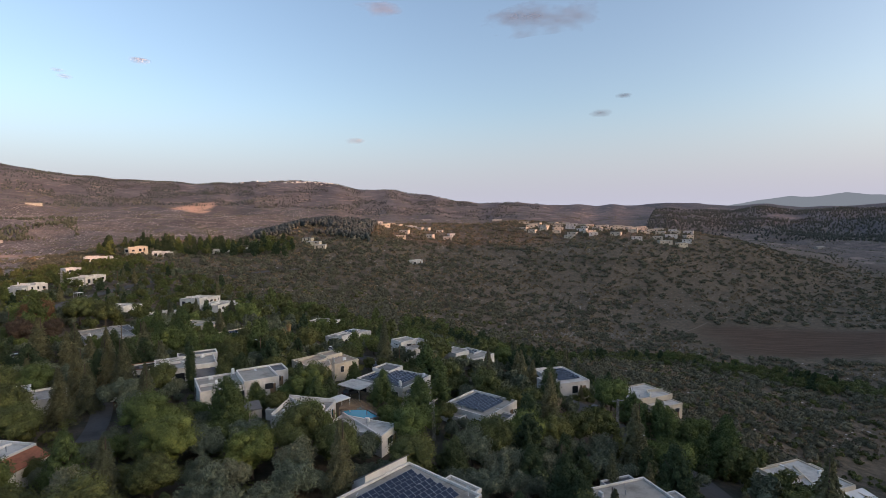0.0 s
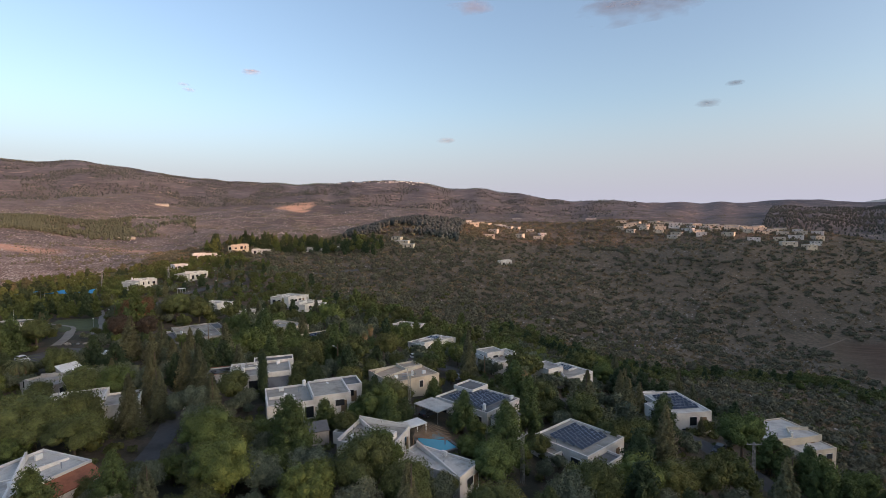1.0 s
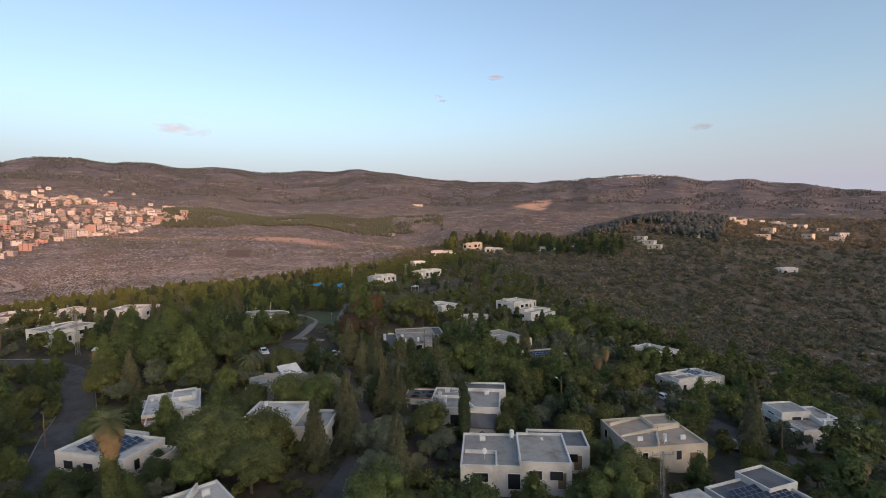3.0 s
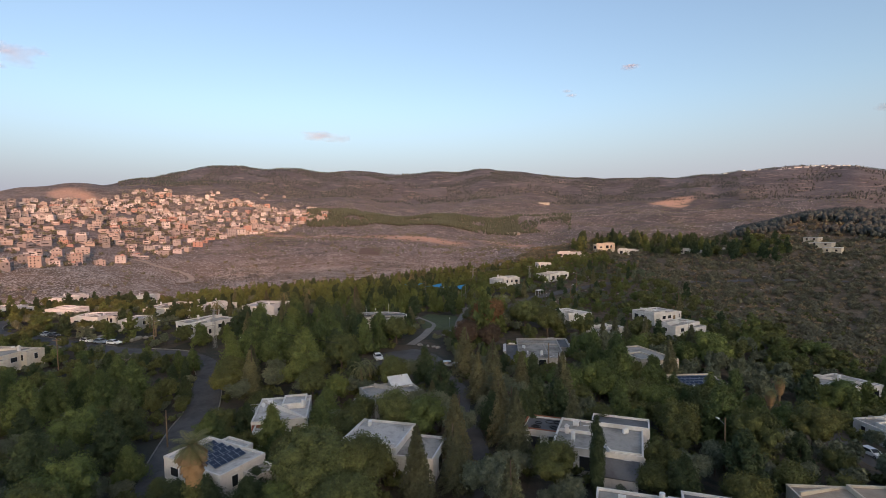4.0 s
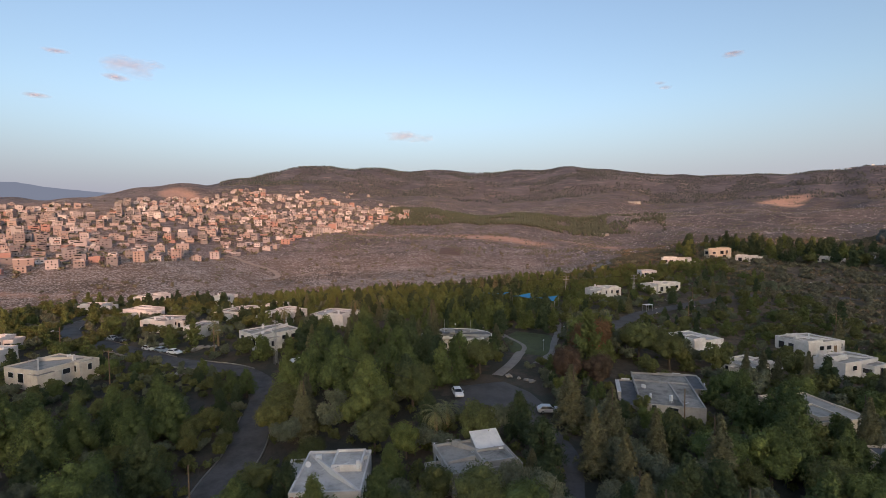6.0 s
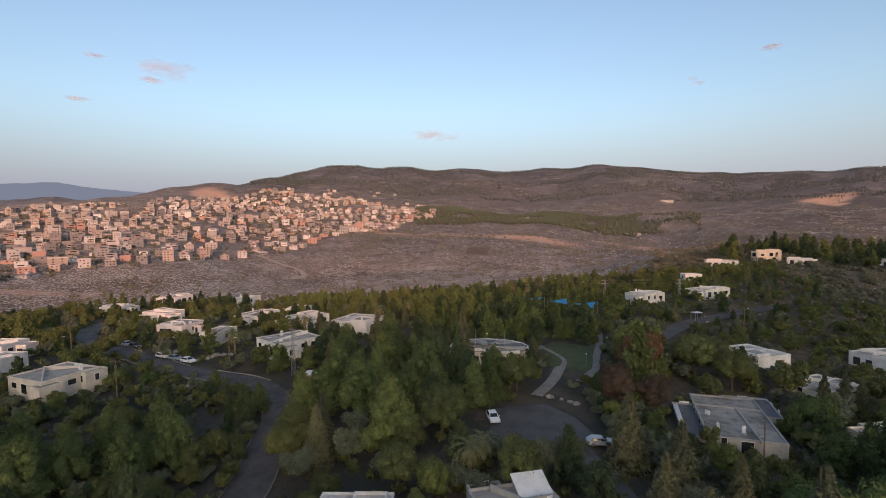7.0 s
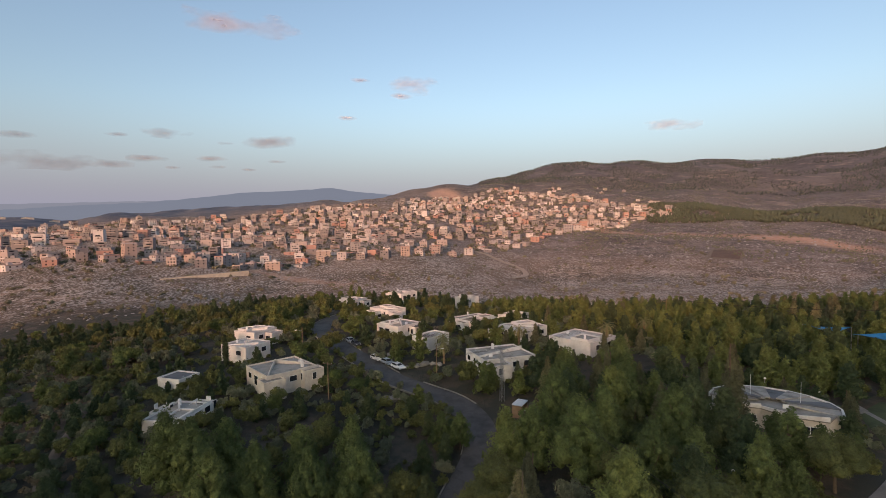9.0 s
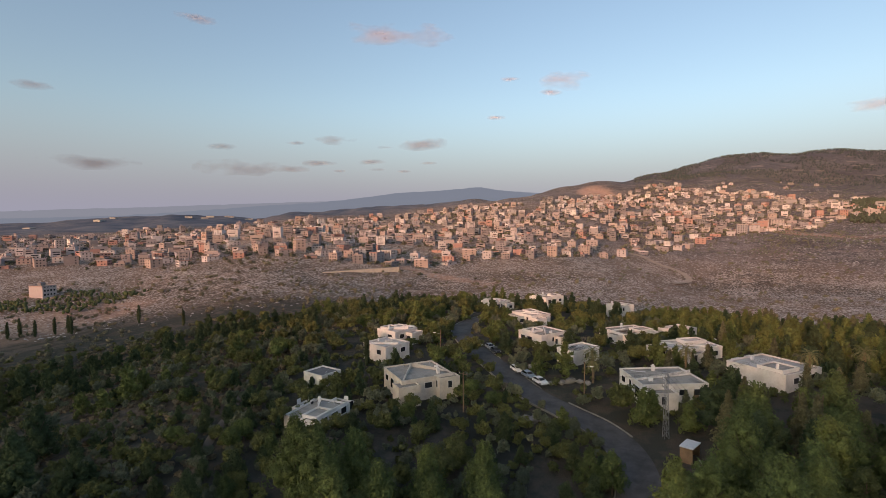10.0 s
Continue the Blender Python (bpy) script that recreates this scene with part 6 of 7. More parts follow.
TOWN_WALL = n.done(n.mix(n.math("MULTIPLY", n.ramp(stain, 0.45, 0.75), 0.35), tint.outputs[0], (0.34, 0.30, 0.26)))
ROOF_TOWN = worn("dusty_concrete_roof", (0.34, 0.31, 0.28), (0.22, 0.20, 0.185), 0.5, local=False)
PANE_MESH = Shape().box(0, 0, 0, 1.25, 0.16, 1.3).mesh("window", GLASS)


def town_house(x, y, turn, w, d, floors, g):
    """A flat-roofed block of flats with storey bands, windows and a stair head."""
    z = min(ground_at(x + a, y + b) for a in (-5, 5) for b in (-5, 5))
    h = floors * 2.8 + 0.3
    ob = new("apartment_house")
    ob.matrix_world = pose(x, y, z, 0, 0, turn)
    tagged(ob, "flat-roofed %s apartment house on the town's hillside" % g.choice(["plastered", "stone-faced", "concrete"]), "building", "town houses")
    part("wall", Shape().box(0, 0, -2, w, d, h + 2), TOWN_WALL, ob)
    part("parapet", ring(Shape(), w + 0.3, d + 0.3, 0.3, h - 0.2, h + 0.7), TOWN_WALL, ob)
    part("roof", Shape().box(0, 0, h + 0.01, w - 0.5, d - 0.5, 0.1), ROOF_TOWN, ob)
    if g.random() < 0.75:
        part("stair_head", Shape().box(w * g.uniform(-0.25, 0.25), d * g.uniform(-0.2, 0.2), h + 0.11, 3.6, 3.4, 2.4), TOWN_WALL, ob)
    return ob, h


g = np.random.default_rng(21)
lots = []
for k in range(22000):
    b = g.uniform(64, 156)
    lo, hi = np.interp(b, *TOWN_EDGE), np.interp(b, *TOWN_BACK)
    r = math.sqrt(g.uniform(lo ** 2, hi ** 2))
    lots.append((r - lo, r, b))
lots.sort()
grid, chosen = {}, []
for depth, r, b in lots:
    x, y = CX - r * math.sin(radians(b)), CY + r * math.cos(radians(b))
    gap = 20.5 + 6.5 * noise.noise((x / 90, y / 90, 2)) + 5.0 * max(0, depth - 550) / 400
    if depth > 30 and noise.noise((x / 75, y / 75, 9)) < -0.20:
        continue
    cell = (int(x // 20), int(y // 20))
    if any((x - a) ** 2 + (y - c) ** 2 < gap ** 2 for i in (-1, 0, 1) for j in (-1, 0, 1) for a, c in grid.get((cell[0] + i, cell[1] + j), ())):
        continue
    grid.setdefault(cell, []).append((x, y))
    chosen.append((depth, r, b, x, y))
for k in range(30):
    b, r = g.uniform(66, 80), g.uniform(1500, 1950)
    x, y = CX - r * math.sin(radians(b)), CY + r * math.cos(radians(b))
    if noise.noise((x / 120, y / 120, 5)) > -0.1:
        chosen.append((700, r, b, x, y))
blocks, glazing, roofs = Shape(), Shape(), Shape()
for k, (depth, r, b, x, y) in enumerate(chosen):
    turn = b + 90 * g.integers(0, 4) + g.normal(0, 14) + 30 * noise.noise((x / 200, y / 200, 1))
    w, d, floors = g.uniform(10, 17) * (1 - 0.15 * min(1, depth / 500)), g.uniform(8.5, 12), int(g.choice([1, 2, 3, 4, 5], p=[.24, .42, .24, .08, .02]))
    if k < 95:
        ob, h = town_house(x, y, turn, w, d, floors, g)
        for side, (length, deep, tn) in enumerate(((w, d, 0), (d, w, 90), (w, d, 180), (d, w, 270))):
            ang = (turn + tn - 90 - (b - 90)) % 360
            out_dir = radians(turn + tn - 90)
            if math.cos(out_dir) * (CX - x) + math.sin(out_dir) * (CY - y) < 0.2 * r:
                continue
            for f in range(floors):
                for c in range(2 + (k % 2)):
                    if g.random() < 0.25:
                        continue
                    off = ((c + 0.5) / (2 + (k % 2)) - 0.5) * (length - 1.5)
                    part("window", PANE_MESH, None, ob, at=Matrix.Rotation(radians(tn), 4, "Z") @ Matrix.Translation((off, -deep / 2 - 0.0, 1.3 + f * 2.8)))
    else:
        z = ground_at(x, y) - 1.5
        h = floors * 2.8 + 1.6
        blocks.box(x, y, z - 2, w, d, h + 2, turn)
        roofs.box(x, y, z + h + 0.01, w - 0.8, d - 0.8, 0.25, turn)
        if g.random() < 0.28:
            blocks.box(x + g.uniform(-2, 2), y + g.uniform(-2, 2), z + h + 0.26, 3.5, 3.3, 2.3, turn)
        c, s = math.cos(radians(turn)), math.sin(radians(turn))
        for tn, length, deep in ((0, w, d), (90, d, w), (180, w, d), (270, d, w)):
            out_dir = radians(turn + tn - 90)
            ox, oy = math.cos(out_dir), math.sin(out_dir)
            if ox * (CX - x) + oy * (CY - y) < 0.25 * r:
                continue
            for f in range(floors):
                rows = ((g.uniform(-0.12, 0.12), length * g.uniform(0.45, 0.7)),) if g.random() < 0.45 else ((-0.3, 1.2), (0.02, 1.6), (0.3, 1.2))
                for e, wide in rows:
                    if g.random() < 0.3:
                        continue
                    glazing.box(x + ox * deep / 2 - oy * e * length, y + oy * deep / 2 + ox * e * length, z + 2.7 + f * 2.8, wide, 0.2, 1.1, turn + tn)
                if g.random() < 0.35:
                    blocks.box(x + ox * (deep / 2 + 0.6), y + oy * (deep / 2 + 0.6), z + 1.75 + f * 2.8, length * 0.6, 1.2, 0.9, turn + tn)
tagged(new("town_blocks", blocks.mesh("town_blocks", TOWN_WALL)), "crowded cream and grey apartment blocks climbing the far hill", "buildings", kind="stuff")
tagged(new("town_windows", glazing.mesh("town_windows", GLASS)), "dark windows of the crowded far apartment blocks", "windows", kind="stuff")
tagged(new("town_roofs", roofs.mesh("town_roofs", ROOF_TOWN)), "grey flat roofs of the far apartment blocks", "roofs", kind="stuff")
town_trees = []
for k in range(4600):
    depth, r, b, x, y = chosen[int(g.integers(0, len(chosen)))]
    x, y = x + g.normal(0, 12), y + g.normal(0, 12)
    town_trees.append((x, y, ground_at(x, y), g.uniform(1.6, 3.8)))
scatter("town_trees", town_trees, THICKET, "dark trees between the town's buildings", "trees", 18, 0.5)

# a few larger blocks outside the town's body
for x, y, w, d, floors in ((-376, -326, 16, 10, 3), (-1010, 352, 15, 12, 4), (-1040, 372, 14, 12, 4), (-1075, 405, 20, 12, 4), (-1120, 445, 12, 11, 3), (-955, 318, 14, 12, 5), (-1330, 640, 26, 12, 3), (-1350, 520, 24, 12, 3)):
    ob, h = town_house(x, y, 70 + (x % 17), w, d, floors, g)
    for f in range(floors):
        for c in range(4):
            part("window", PANE_MESH, None, ob, at=pose((c - 1.5) * w / 4.4, -d / 2, 1.3 + f * 2.8) if x % 2 else pose(w / 2, (c - 1.5) * d / 4.4, 1.9 + f * 3.1, 0, 0, 90))

# ---- the white hamlet on the opposite slope ----
g = np.random.default_rng(5)
placed = []


def cottage(x, y, turn, w, d, h):
    ob = new("cottage")
    z = ground_at(x, y)
    ob.matrix_world = pose(x, y, z, 0, 0, turn)
    tagged(ob, "pale flat-roofed cottage on the far scrub slope", "house", "hamlet houses")
    part("wall", Shape().box(0, 0, -2, w, d, h + 2), CREAM if g.random() < 0.8 else WHITE, ob)
    part("roof", Shape().box(0, 0, h + 0.01, w + 0.4, d + 0.4, 0.35), ROOF_WHITE, ob)
    for c in (-0.25, 0.25):
        part("window", PANE_MESH, None, ob, at=pose(c * w, -d / 2, 1.6))
        if d > 9.6:
            part("window", PANE_MESH, None, ob, at=pose(-w / 2, c * d, 1.6, 0, 0, 90))


tries = 0
while len(placed) < 88 and tries < 6000:
    tries += 1
    a, r = g.uniform(9.0, 26.0), g.uniform(740, 890)
    if (r > 850 and a > 22) or (r < 780 and a < 14):
        continue
    x, y = r * math.sin(radians(a)), r * math.cos(radians(a))
    if any((x - p) ** 2 + (y - q) ** 2 < 20 ** 2 for p, q in placed):
        continue
    placed.append((x, y))
    cottage(x, y, g.normal(-12, 14), g.uniform(11, 17), g.uniform(8, 10), g.uniform(3.0, 4.6))
# single houses along the crest between the wood and the hamlet
for a, r in ((6.0, 800), (5.2, 806), (4.0, 810), (3.6, 800), (2.8, 790), (2.0, 805), (0.5, 790), (-0.8, 740), (-0.4, 700), (1.6, 680), (9.4, 610), (10.2, 560), (10.4, 640), (8.8, 680), (6.7, 720), (4.5, 690), (14.6, 505), (15.2, 520), (13.9, 490), (5.0, 640), (7.6, 760)):
    x, y = -r * math.sin(radians(a)), r * math.cos(radians(a))
    placed.append((x, y))
    cottage(x, y, g.normal(-5, 18), g.uniform(9, 15), g.uniform(7, 9), g.uniform(3.0, 4.6))
hamlet_trees = []
for k in range(700):
    x, y = placed[int(g.integers(0, len(placed)))]
    x, y = x + g.normal(0, 14), y + g.normal(0, 14)
    hamlet_trees.append((x, y, ground_at(x, y), g.uniform(1.2, 2.6)))
scatter("hamlet_trees", hamlet_trees, THICKET, "dark garden trees between the hamlet's cottages", "trees", 18, 0.5)

# a long pale retaining wall below the town, and a few houses along the far ridge
bank = new("retaining_wall")
bank.matrix_world = pose(-521.2, -121.9, ground_at(-521.2, -121.9), 0, 0, 140.0)
tagged(bank, "long pale stone retaining wall below the town", "wall")
part("wall", Shape().box(0, 0, -6, 79.1, 1.2, 8.6), CREAM, bank)
part("coping", Shape().box(0, 0, 2.61, 79.5, 1.6, 0.3), CONCRETE, bank)
ridge = Shape()
for k in range(46):
    b = g.uniform(10.5, 17) if k < 30 else g.uniform(18, 27)
    r = 2660 + g.normal(0, 40)
    x, y = CX - r * math.sin(radians(b)), CY + r * math.cos(radians(b))
    ridge.box(x, y, ground_at(x, y) - 1, g.uniform(7, 15), 8, g.uniform(3.5, 5), b + g.normal(0, 20))
tagged(new("ridge_houses", ridge.mesh("ridge_houses", WHITE)), "tiny white houses strung along the far ridge", "houses", kind="stuff")

# ---- vehicles ----
WHEEL = Shape().tube((0, -0.11, 0), (0, 0.11, 0), 0.32, 0.32, 14).mesh("tyre", TYRE)
RIM = Shape().tube((0, -0.12, 0), (0, 0.12, 0), 0.19, 0.19, 10).mesh("rim", STEEL)
LAMP = paint("lamp_glass", (0.7, 0.7, 0.68))
TAIL = paint("red_lamp_glass", (0.35, 0.02, 0.02))


def profile(outline, half, inset=0.0):
    """A side outline drawn through the width, narrower towards the top."""
    s, m = Shape(), len(outline)
    top = max(z for x, z in outline)
    for e in (-1, 1):
        s.v.extend([(x, e * (half - inset * max(0, (z - 0.85) / max(0.1, top - 0.85))), z) for x, z in outline])
    s.f = [tuple(range(m)), tuple(range(2 * m - 1, m - 1, -1))] + [(k, m + k, m + (k + 1) % m, (k + 1) % m) for k in range(m)]
    s.n = 2 * m
    return s


def car(x, y, turn, colour, label, van=False):
    ob = new("van" if van else "car")
    ob.matrix_world = pose(x, y, ground_at(x, y) + 0.30, 0, 0, turn)
    tagged(ob, label, "van" if van else "car", "parked cars")
    mat = CAR_PAINTS[colour]
    if van:
        body = [(-2.4, 0.35), (2.35, 0.35), (2.45, 0.75), (2.3, 1.0), (1.6, 1.15), (0.95, 1.9), (-2.3, 1.95), (-2.45, 1.0)]
        glass = [(0.55, 1.12), (1.58, 1.17), (0.98, 1.82), (-2.2, 1.84), (-2.34, 1.12)]
    else:
        body = [(-2.1, 0.32), (2.1, 0.32), (2.2, 0.6), (2.05, 0.82), (1.05, 0.95), (0.3, 1.42), (-1.3, 1.46), (-1.95, 1.0), (-2.15, 0.85)]
        glass = [(-1.8, 0.96), (0.98, 0.98), (0.28, 1.36), (-1.28, 1.40)]
    part("body", profile(body, 0.9, 0.22), mat, ob)
    part("window_glass", profile(glass, 0.915, 0.2), GLASS, ob)
    part("windscreen", Shape().add([(1.02, -0.7, 1.0), (1.02, 0.7, 1.0), (0.36, 0.62, 1.40), (0.36, -0.62, 1.40)] if not van else [(1.58, -0.72, 1.2), (1.58, 0.72, 1.2), (1.0, 0.66, 1.86), (1.0, -0.66, 1.86)], [(0, 1, 2, 3)]), GLASS, ob).location = (0.03, 0, 0.02)
    for a in (-1.3, 1.35):
        for e in (-0.82, 0.82):
            w = part("wheel", WHEEL, None, ob, at=pose(a, e, 0.32))
            part("rim", RIM, None, w)
    for e in (-0.62, 0.62):
        part("headlight", Shape().box(2.12, e, 0.6, 0.12, 0.36, 0.14), LAMP, ob)
        part("tail_light", Shape().box(-2.12, e, 0.72, 0.12, 0.3, 0.14), TAIL, ob)
    for e in (-1.0, 1.0):
        part("mirror", Shape().box(0.75, e, 0.95, 0.12, 0.2, 0.13), mat, ob)


car(-210.8, 61.6, 34, "white", "white hatchback parked along the kerb")
car(-207.1, 64.9, 36, "silver-blue", "grey-blue hatchback parked between white cars")
car(-203.3, 68, 38, "white", "white estate car parked along the kerb")
car(-233.4, 47, 28, "silver-blue", "blue hatchback parked up the road")
car(-230.6, 51.3, 28, "silver", "silver hatchback parked up the road")
car(-226.7, 53.6, 30, "dark", "dark saloon parked up the road")
car(-67, 101.5, 240, "white", "white van parked on the shaded drive", van=True)
car(-128, 118.4, 340, "white", "white hatchback parked at the car park's edge")
car(-112.2, 129.2, 60, "silver", "pale car parked under trees by the car park")
car(46.9, 117.2, 250, "silver", "silver car parked on the narrow lane")
car(40, 132.3, 235, "dark", "black car parked under trees on the lane")
car(-26.2, 111.2, 60, "dark", "dark blue car parked beside the hedge")
car(-21.4, 112.3, 55, "dark", "dark car under the flat carport")
car(-30.1, 157.2, 120, "silver-blue", "blue car parked behind the cream house")
car(-22, 150.7, 130, "silver-blue", "blue car parked on the lane")
car(-161.2, 33.1, 34, "silver-blue", "pale blue car parked on the dirt drive")
car(-258.4, 115.2, 20, "silver", "silver car parked behind white houses")
car(-262.2, 117.7, 20, "white", "white car parked behind white houses")
car(-113, 210, 20, "white", "white estate car parked near the scrub edge")
car(-39.3, 172.9, 330, "white", "white car parked on the upper lane")

# ---- poles, masts and wires ----


def wire(a, b, sag, parent):
    s = Shape()
    pts = [Vector(a).lerp(Vector(b), k / 10) - Vector((0, 0, sag * 4 * (k / 10) * (1 - k / 10))) for k in range(11)]
    for p in pts:
        s.v.extend([(p.x, p.y - 0.018, p.z), (p.x, p.y, p.z + 0.018), (p.x, p.y + 0.018, p.z), (p.x, p.y, p.z - 0.018)])
    s.f = [(4 * k + c, 4 * k + (c + 1) % 4, 4 * k + 4 + (c + 1) % 4, 4 * k + 4 + c) for k in range(10) for c in range(4)]
    part("wire", s, BLACK, parent)


def timber_pole(x, y, h, lamp=True, arms=0, turn=0, label="weathered timber utility pole with a street lamp"):
    ob = new("utility_pole")
    z = ground_at(x, y)
    ob.matrix_world = pose(x, y, z, 0, 0, turn)
    tagged(ob, label, "pole", "utility poles")
    part("pole", Shape().tube((0, 0, -0.8), (0, 0, h), 0.15, 0.10, 9), WOOD, ob)
    if lamp:
        part("lamp_arm", Shape().tube((0, 0, h - 1.2), (1.5, 0, h - 0.7), 0.035, 0.03, 6), STEEL, ob)
        part("lamp_head", Shape().box(1.75, 0, h - 0.78, 0.7, 0.26, 0.14), PLASTIC, ob)
    for k in range(arms):
        part("crossarm", Shape().box(0, 0, h - 0.5 - 0.9 * k, 2.2, 0.12, 0.12), WOOD, ob)
        for e in (-0.95, 0, 0.95):
            part("insulator", Shape().tube((e, 0, h - 0.4 - 0.9 * k), (e, 0, h - 0.15 - 0.9 * k), 0.05, 0.07, 7), CONCRETE, ob)
    return (x, y, z + h)


def lattice_mast(x, y, h, arms=2, turn=0, base=0.55):
    """A square steel lattice mast with crossarms."""
    ob = new("lattice_mast")
    z = ground_at(x, y)
    ob.matrix_world = pose(x, y, z, 0, 0, turn)
    tagged(ob, "slender galvanised steel lattice mast with crossarms", "mast", "lattice masts")
    corners = [(-1, -1), (1, -1), (1, 1), (-1, 1)]
    half = lambda q: base - (base - 0.2) * q / h
    for a, b in corners:
        part("leg", Shape().tube((a * half(0), b * half(0), -0.5), (a * half(h), b * half(h), h), 0.05, 0.04, 5), STEEL, ob)
    steps = int(h / 0.9)
    for side in range(4):
        (a, b), (c, d) = corners[side], corners[(side + 1) % 4]
        s = Shape()
        for k in range(steps):
            z0, z1 = h * k / steps, h * (k + 1) / steps
            p, q = (a, b, c, d) if k % 2 else (c, d, a, b), None
            s.tube((p[0] * half(z0), p[1] * half(z0), z0), (p[2] * half(z1), p[3] * half(z1), z1), 0.022, 0.022, 4, False)
            s.tube((a * half(z1), b * half(z1), z1), (c * half(z1), d * half(z1), z1), 0.018, 0.018, 4, False)
        part("bracing", s, STEEL, ob)
    for k in range(arms):
        zz = h - 0.3 - 1.3 * k
        part("crossarm", Shape().box(0, 0, zz, 3.0, 0.1, 0.1).tube((-1.4, 0, zz), (0, 0, zz + 0.5), 0.025, 0.025, 4).tube((1.4, 0, zz), (0, 0, zz + 0.5), 0.025, 0.025, 4), STEEL, ob)
        for e in (-1.35, 0.0, 1.35):
            part("insulator", Shape().tube((e, 0, zz + 0.1), (e, 0, zz + 0.42), 0.06, 0.09, 8), CONCRETE, ob)
    return (x, y, z + h)


lattice_mast(-181.5, 92.2, 12.0, 3, 20, 0.42)
lattice_mast(-210.3, 226.3, 11.0, 2, 60)
lattice_mast(-190, 247, 11.0, 2, 70)
for x, y, h, turn in ((-24.8, 109.3, 9.0, 40), (-2.3, 95, 8.0, 60), (42.1, 119.9, 8.5, 10)):
    lattice_mast(x, y, h, 1, turn, 0.22)
tops = [timber_pole(x, y, h, lamp, arms, turn, text) for x, y, h, lamp, arms, turn, text in (
    (-154.6, 93.2, 9.0, True, 0, 200, "weathered timber pole with a lamp beside the road"),
    (-196.3, 78, 8.5, True, 0, 60, "timber pole with a lamp above parked cars"),
    (-51.4, 137.7, 8.5, True, 0, 150, "timber street-lamp pole above a garden"),
    (-13.7, 148.2, 8.0, True, 0, 330, "timber street-lamp pole on the lane"),
    (-117.7, 67.8, 7.0, False, 0, 0, "plain grey pole beside the road"),
    (-146.6, 166.5, 6.5, False, 0, 0, "plain timber pole beside the lawn"),
    (-156, 236, 8.5, True, 0, 90, "street-lamp pole beside the upper lane"),
    (-172, 262, 8.5, True, 0, 180, "street-lamp pole beside the upper lane"),
    (-243.8, 157.9, 10.0, False, 2, 40, "timber power pole with two crossarms in the pines"),
    (-184.6, 53.7, 8.5, False, 1, 70, "timber power pole with a crossarm above bushes"),
    (-217.2, 39.7, 8.5, True, 0, 300, "timber pole with a lamp above the road"),
    (-120, 262, 9.0, False, 1, 30, "timber power pole on the scrub edge"),
    (-138, 318, 9.0, False, 1, 30, "timber power pole on the scrub"),
    (-165, 372, 9.0, False, 1, 30, "timber power pole on the scrub"),
    (15.3, 189.6, 7.0, False, 0, 30, "plain pole at the edge of the scrub"),
    (-98.2, 150.2, 8.0, False, 0, 0, "plain timber pole behind the grey building"))]
line = tagged(new("power_line"), "thin dark power cables slung between poles", "cables")
mast_top = (-181.5, 92.2, ground_at(-181.5, 92.2) + 11.8)
for e in (-0.9, 0.0, 0.9):
    wire((mast_top[0], mast_top[1] + e, mast_top[2]), (-120 + e, 104, ground_at(-120, 104) + 9.5), 1.4, line)
    wire((mast_top[0], mast_top[1] + e, mast_top[2]), (-183 + e, 54, ground_at(-183, 54) + 8.2), 0.8, line)
    wire((mast_top[0], mast_top[1] + e, mast_top[2]), (-244 + e, 158, ground_at(-244, 158) + 9.6), 2.0, line)
    wire((-210, 226 + e, ground_at(-210, 226) + 10.8), (-190, 247 + e, ground_at(-190, 247) + 10.8), 0.5, line)
    wire((-210, 226 + e, ground_at(-210, 226) + 10.8), (-244 + e, 158, ground_at(-244, 158) + 9.6), 1.6, line)


def garden_lamp(x, y):
    ob = new("path_lamp")
    ob.matrix_world = pose(x, y, ground_at(x, y))
    tagged(ob, "short white path lamp with a round head", "lamp", "path lamps")
    part("post", Shape().tube((0, 0, -0.3), (0, 0, 3.0), 0.05, 0.04, 7), STEEL, ob)
    head = Shape()
    head.add([tuple(v * 0.24 + np.array([0, 0, 3.2])) for v in ICO_V], [tuple(f) for f in ICO_F])
    part("lamp_head", head, PLASTIC, ob)


for x, y in ((-146.8, 157.9), (-159, 176.9), (-165.9, 150.5), (-150.4, 127.1), (-139.2, 117.6), (-173.5, 145.1), (-180.7, 151.2)):
    garden_lamp(x, y)

# ---- small structures ----


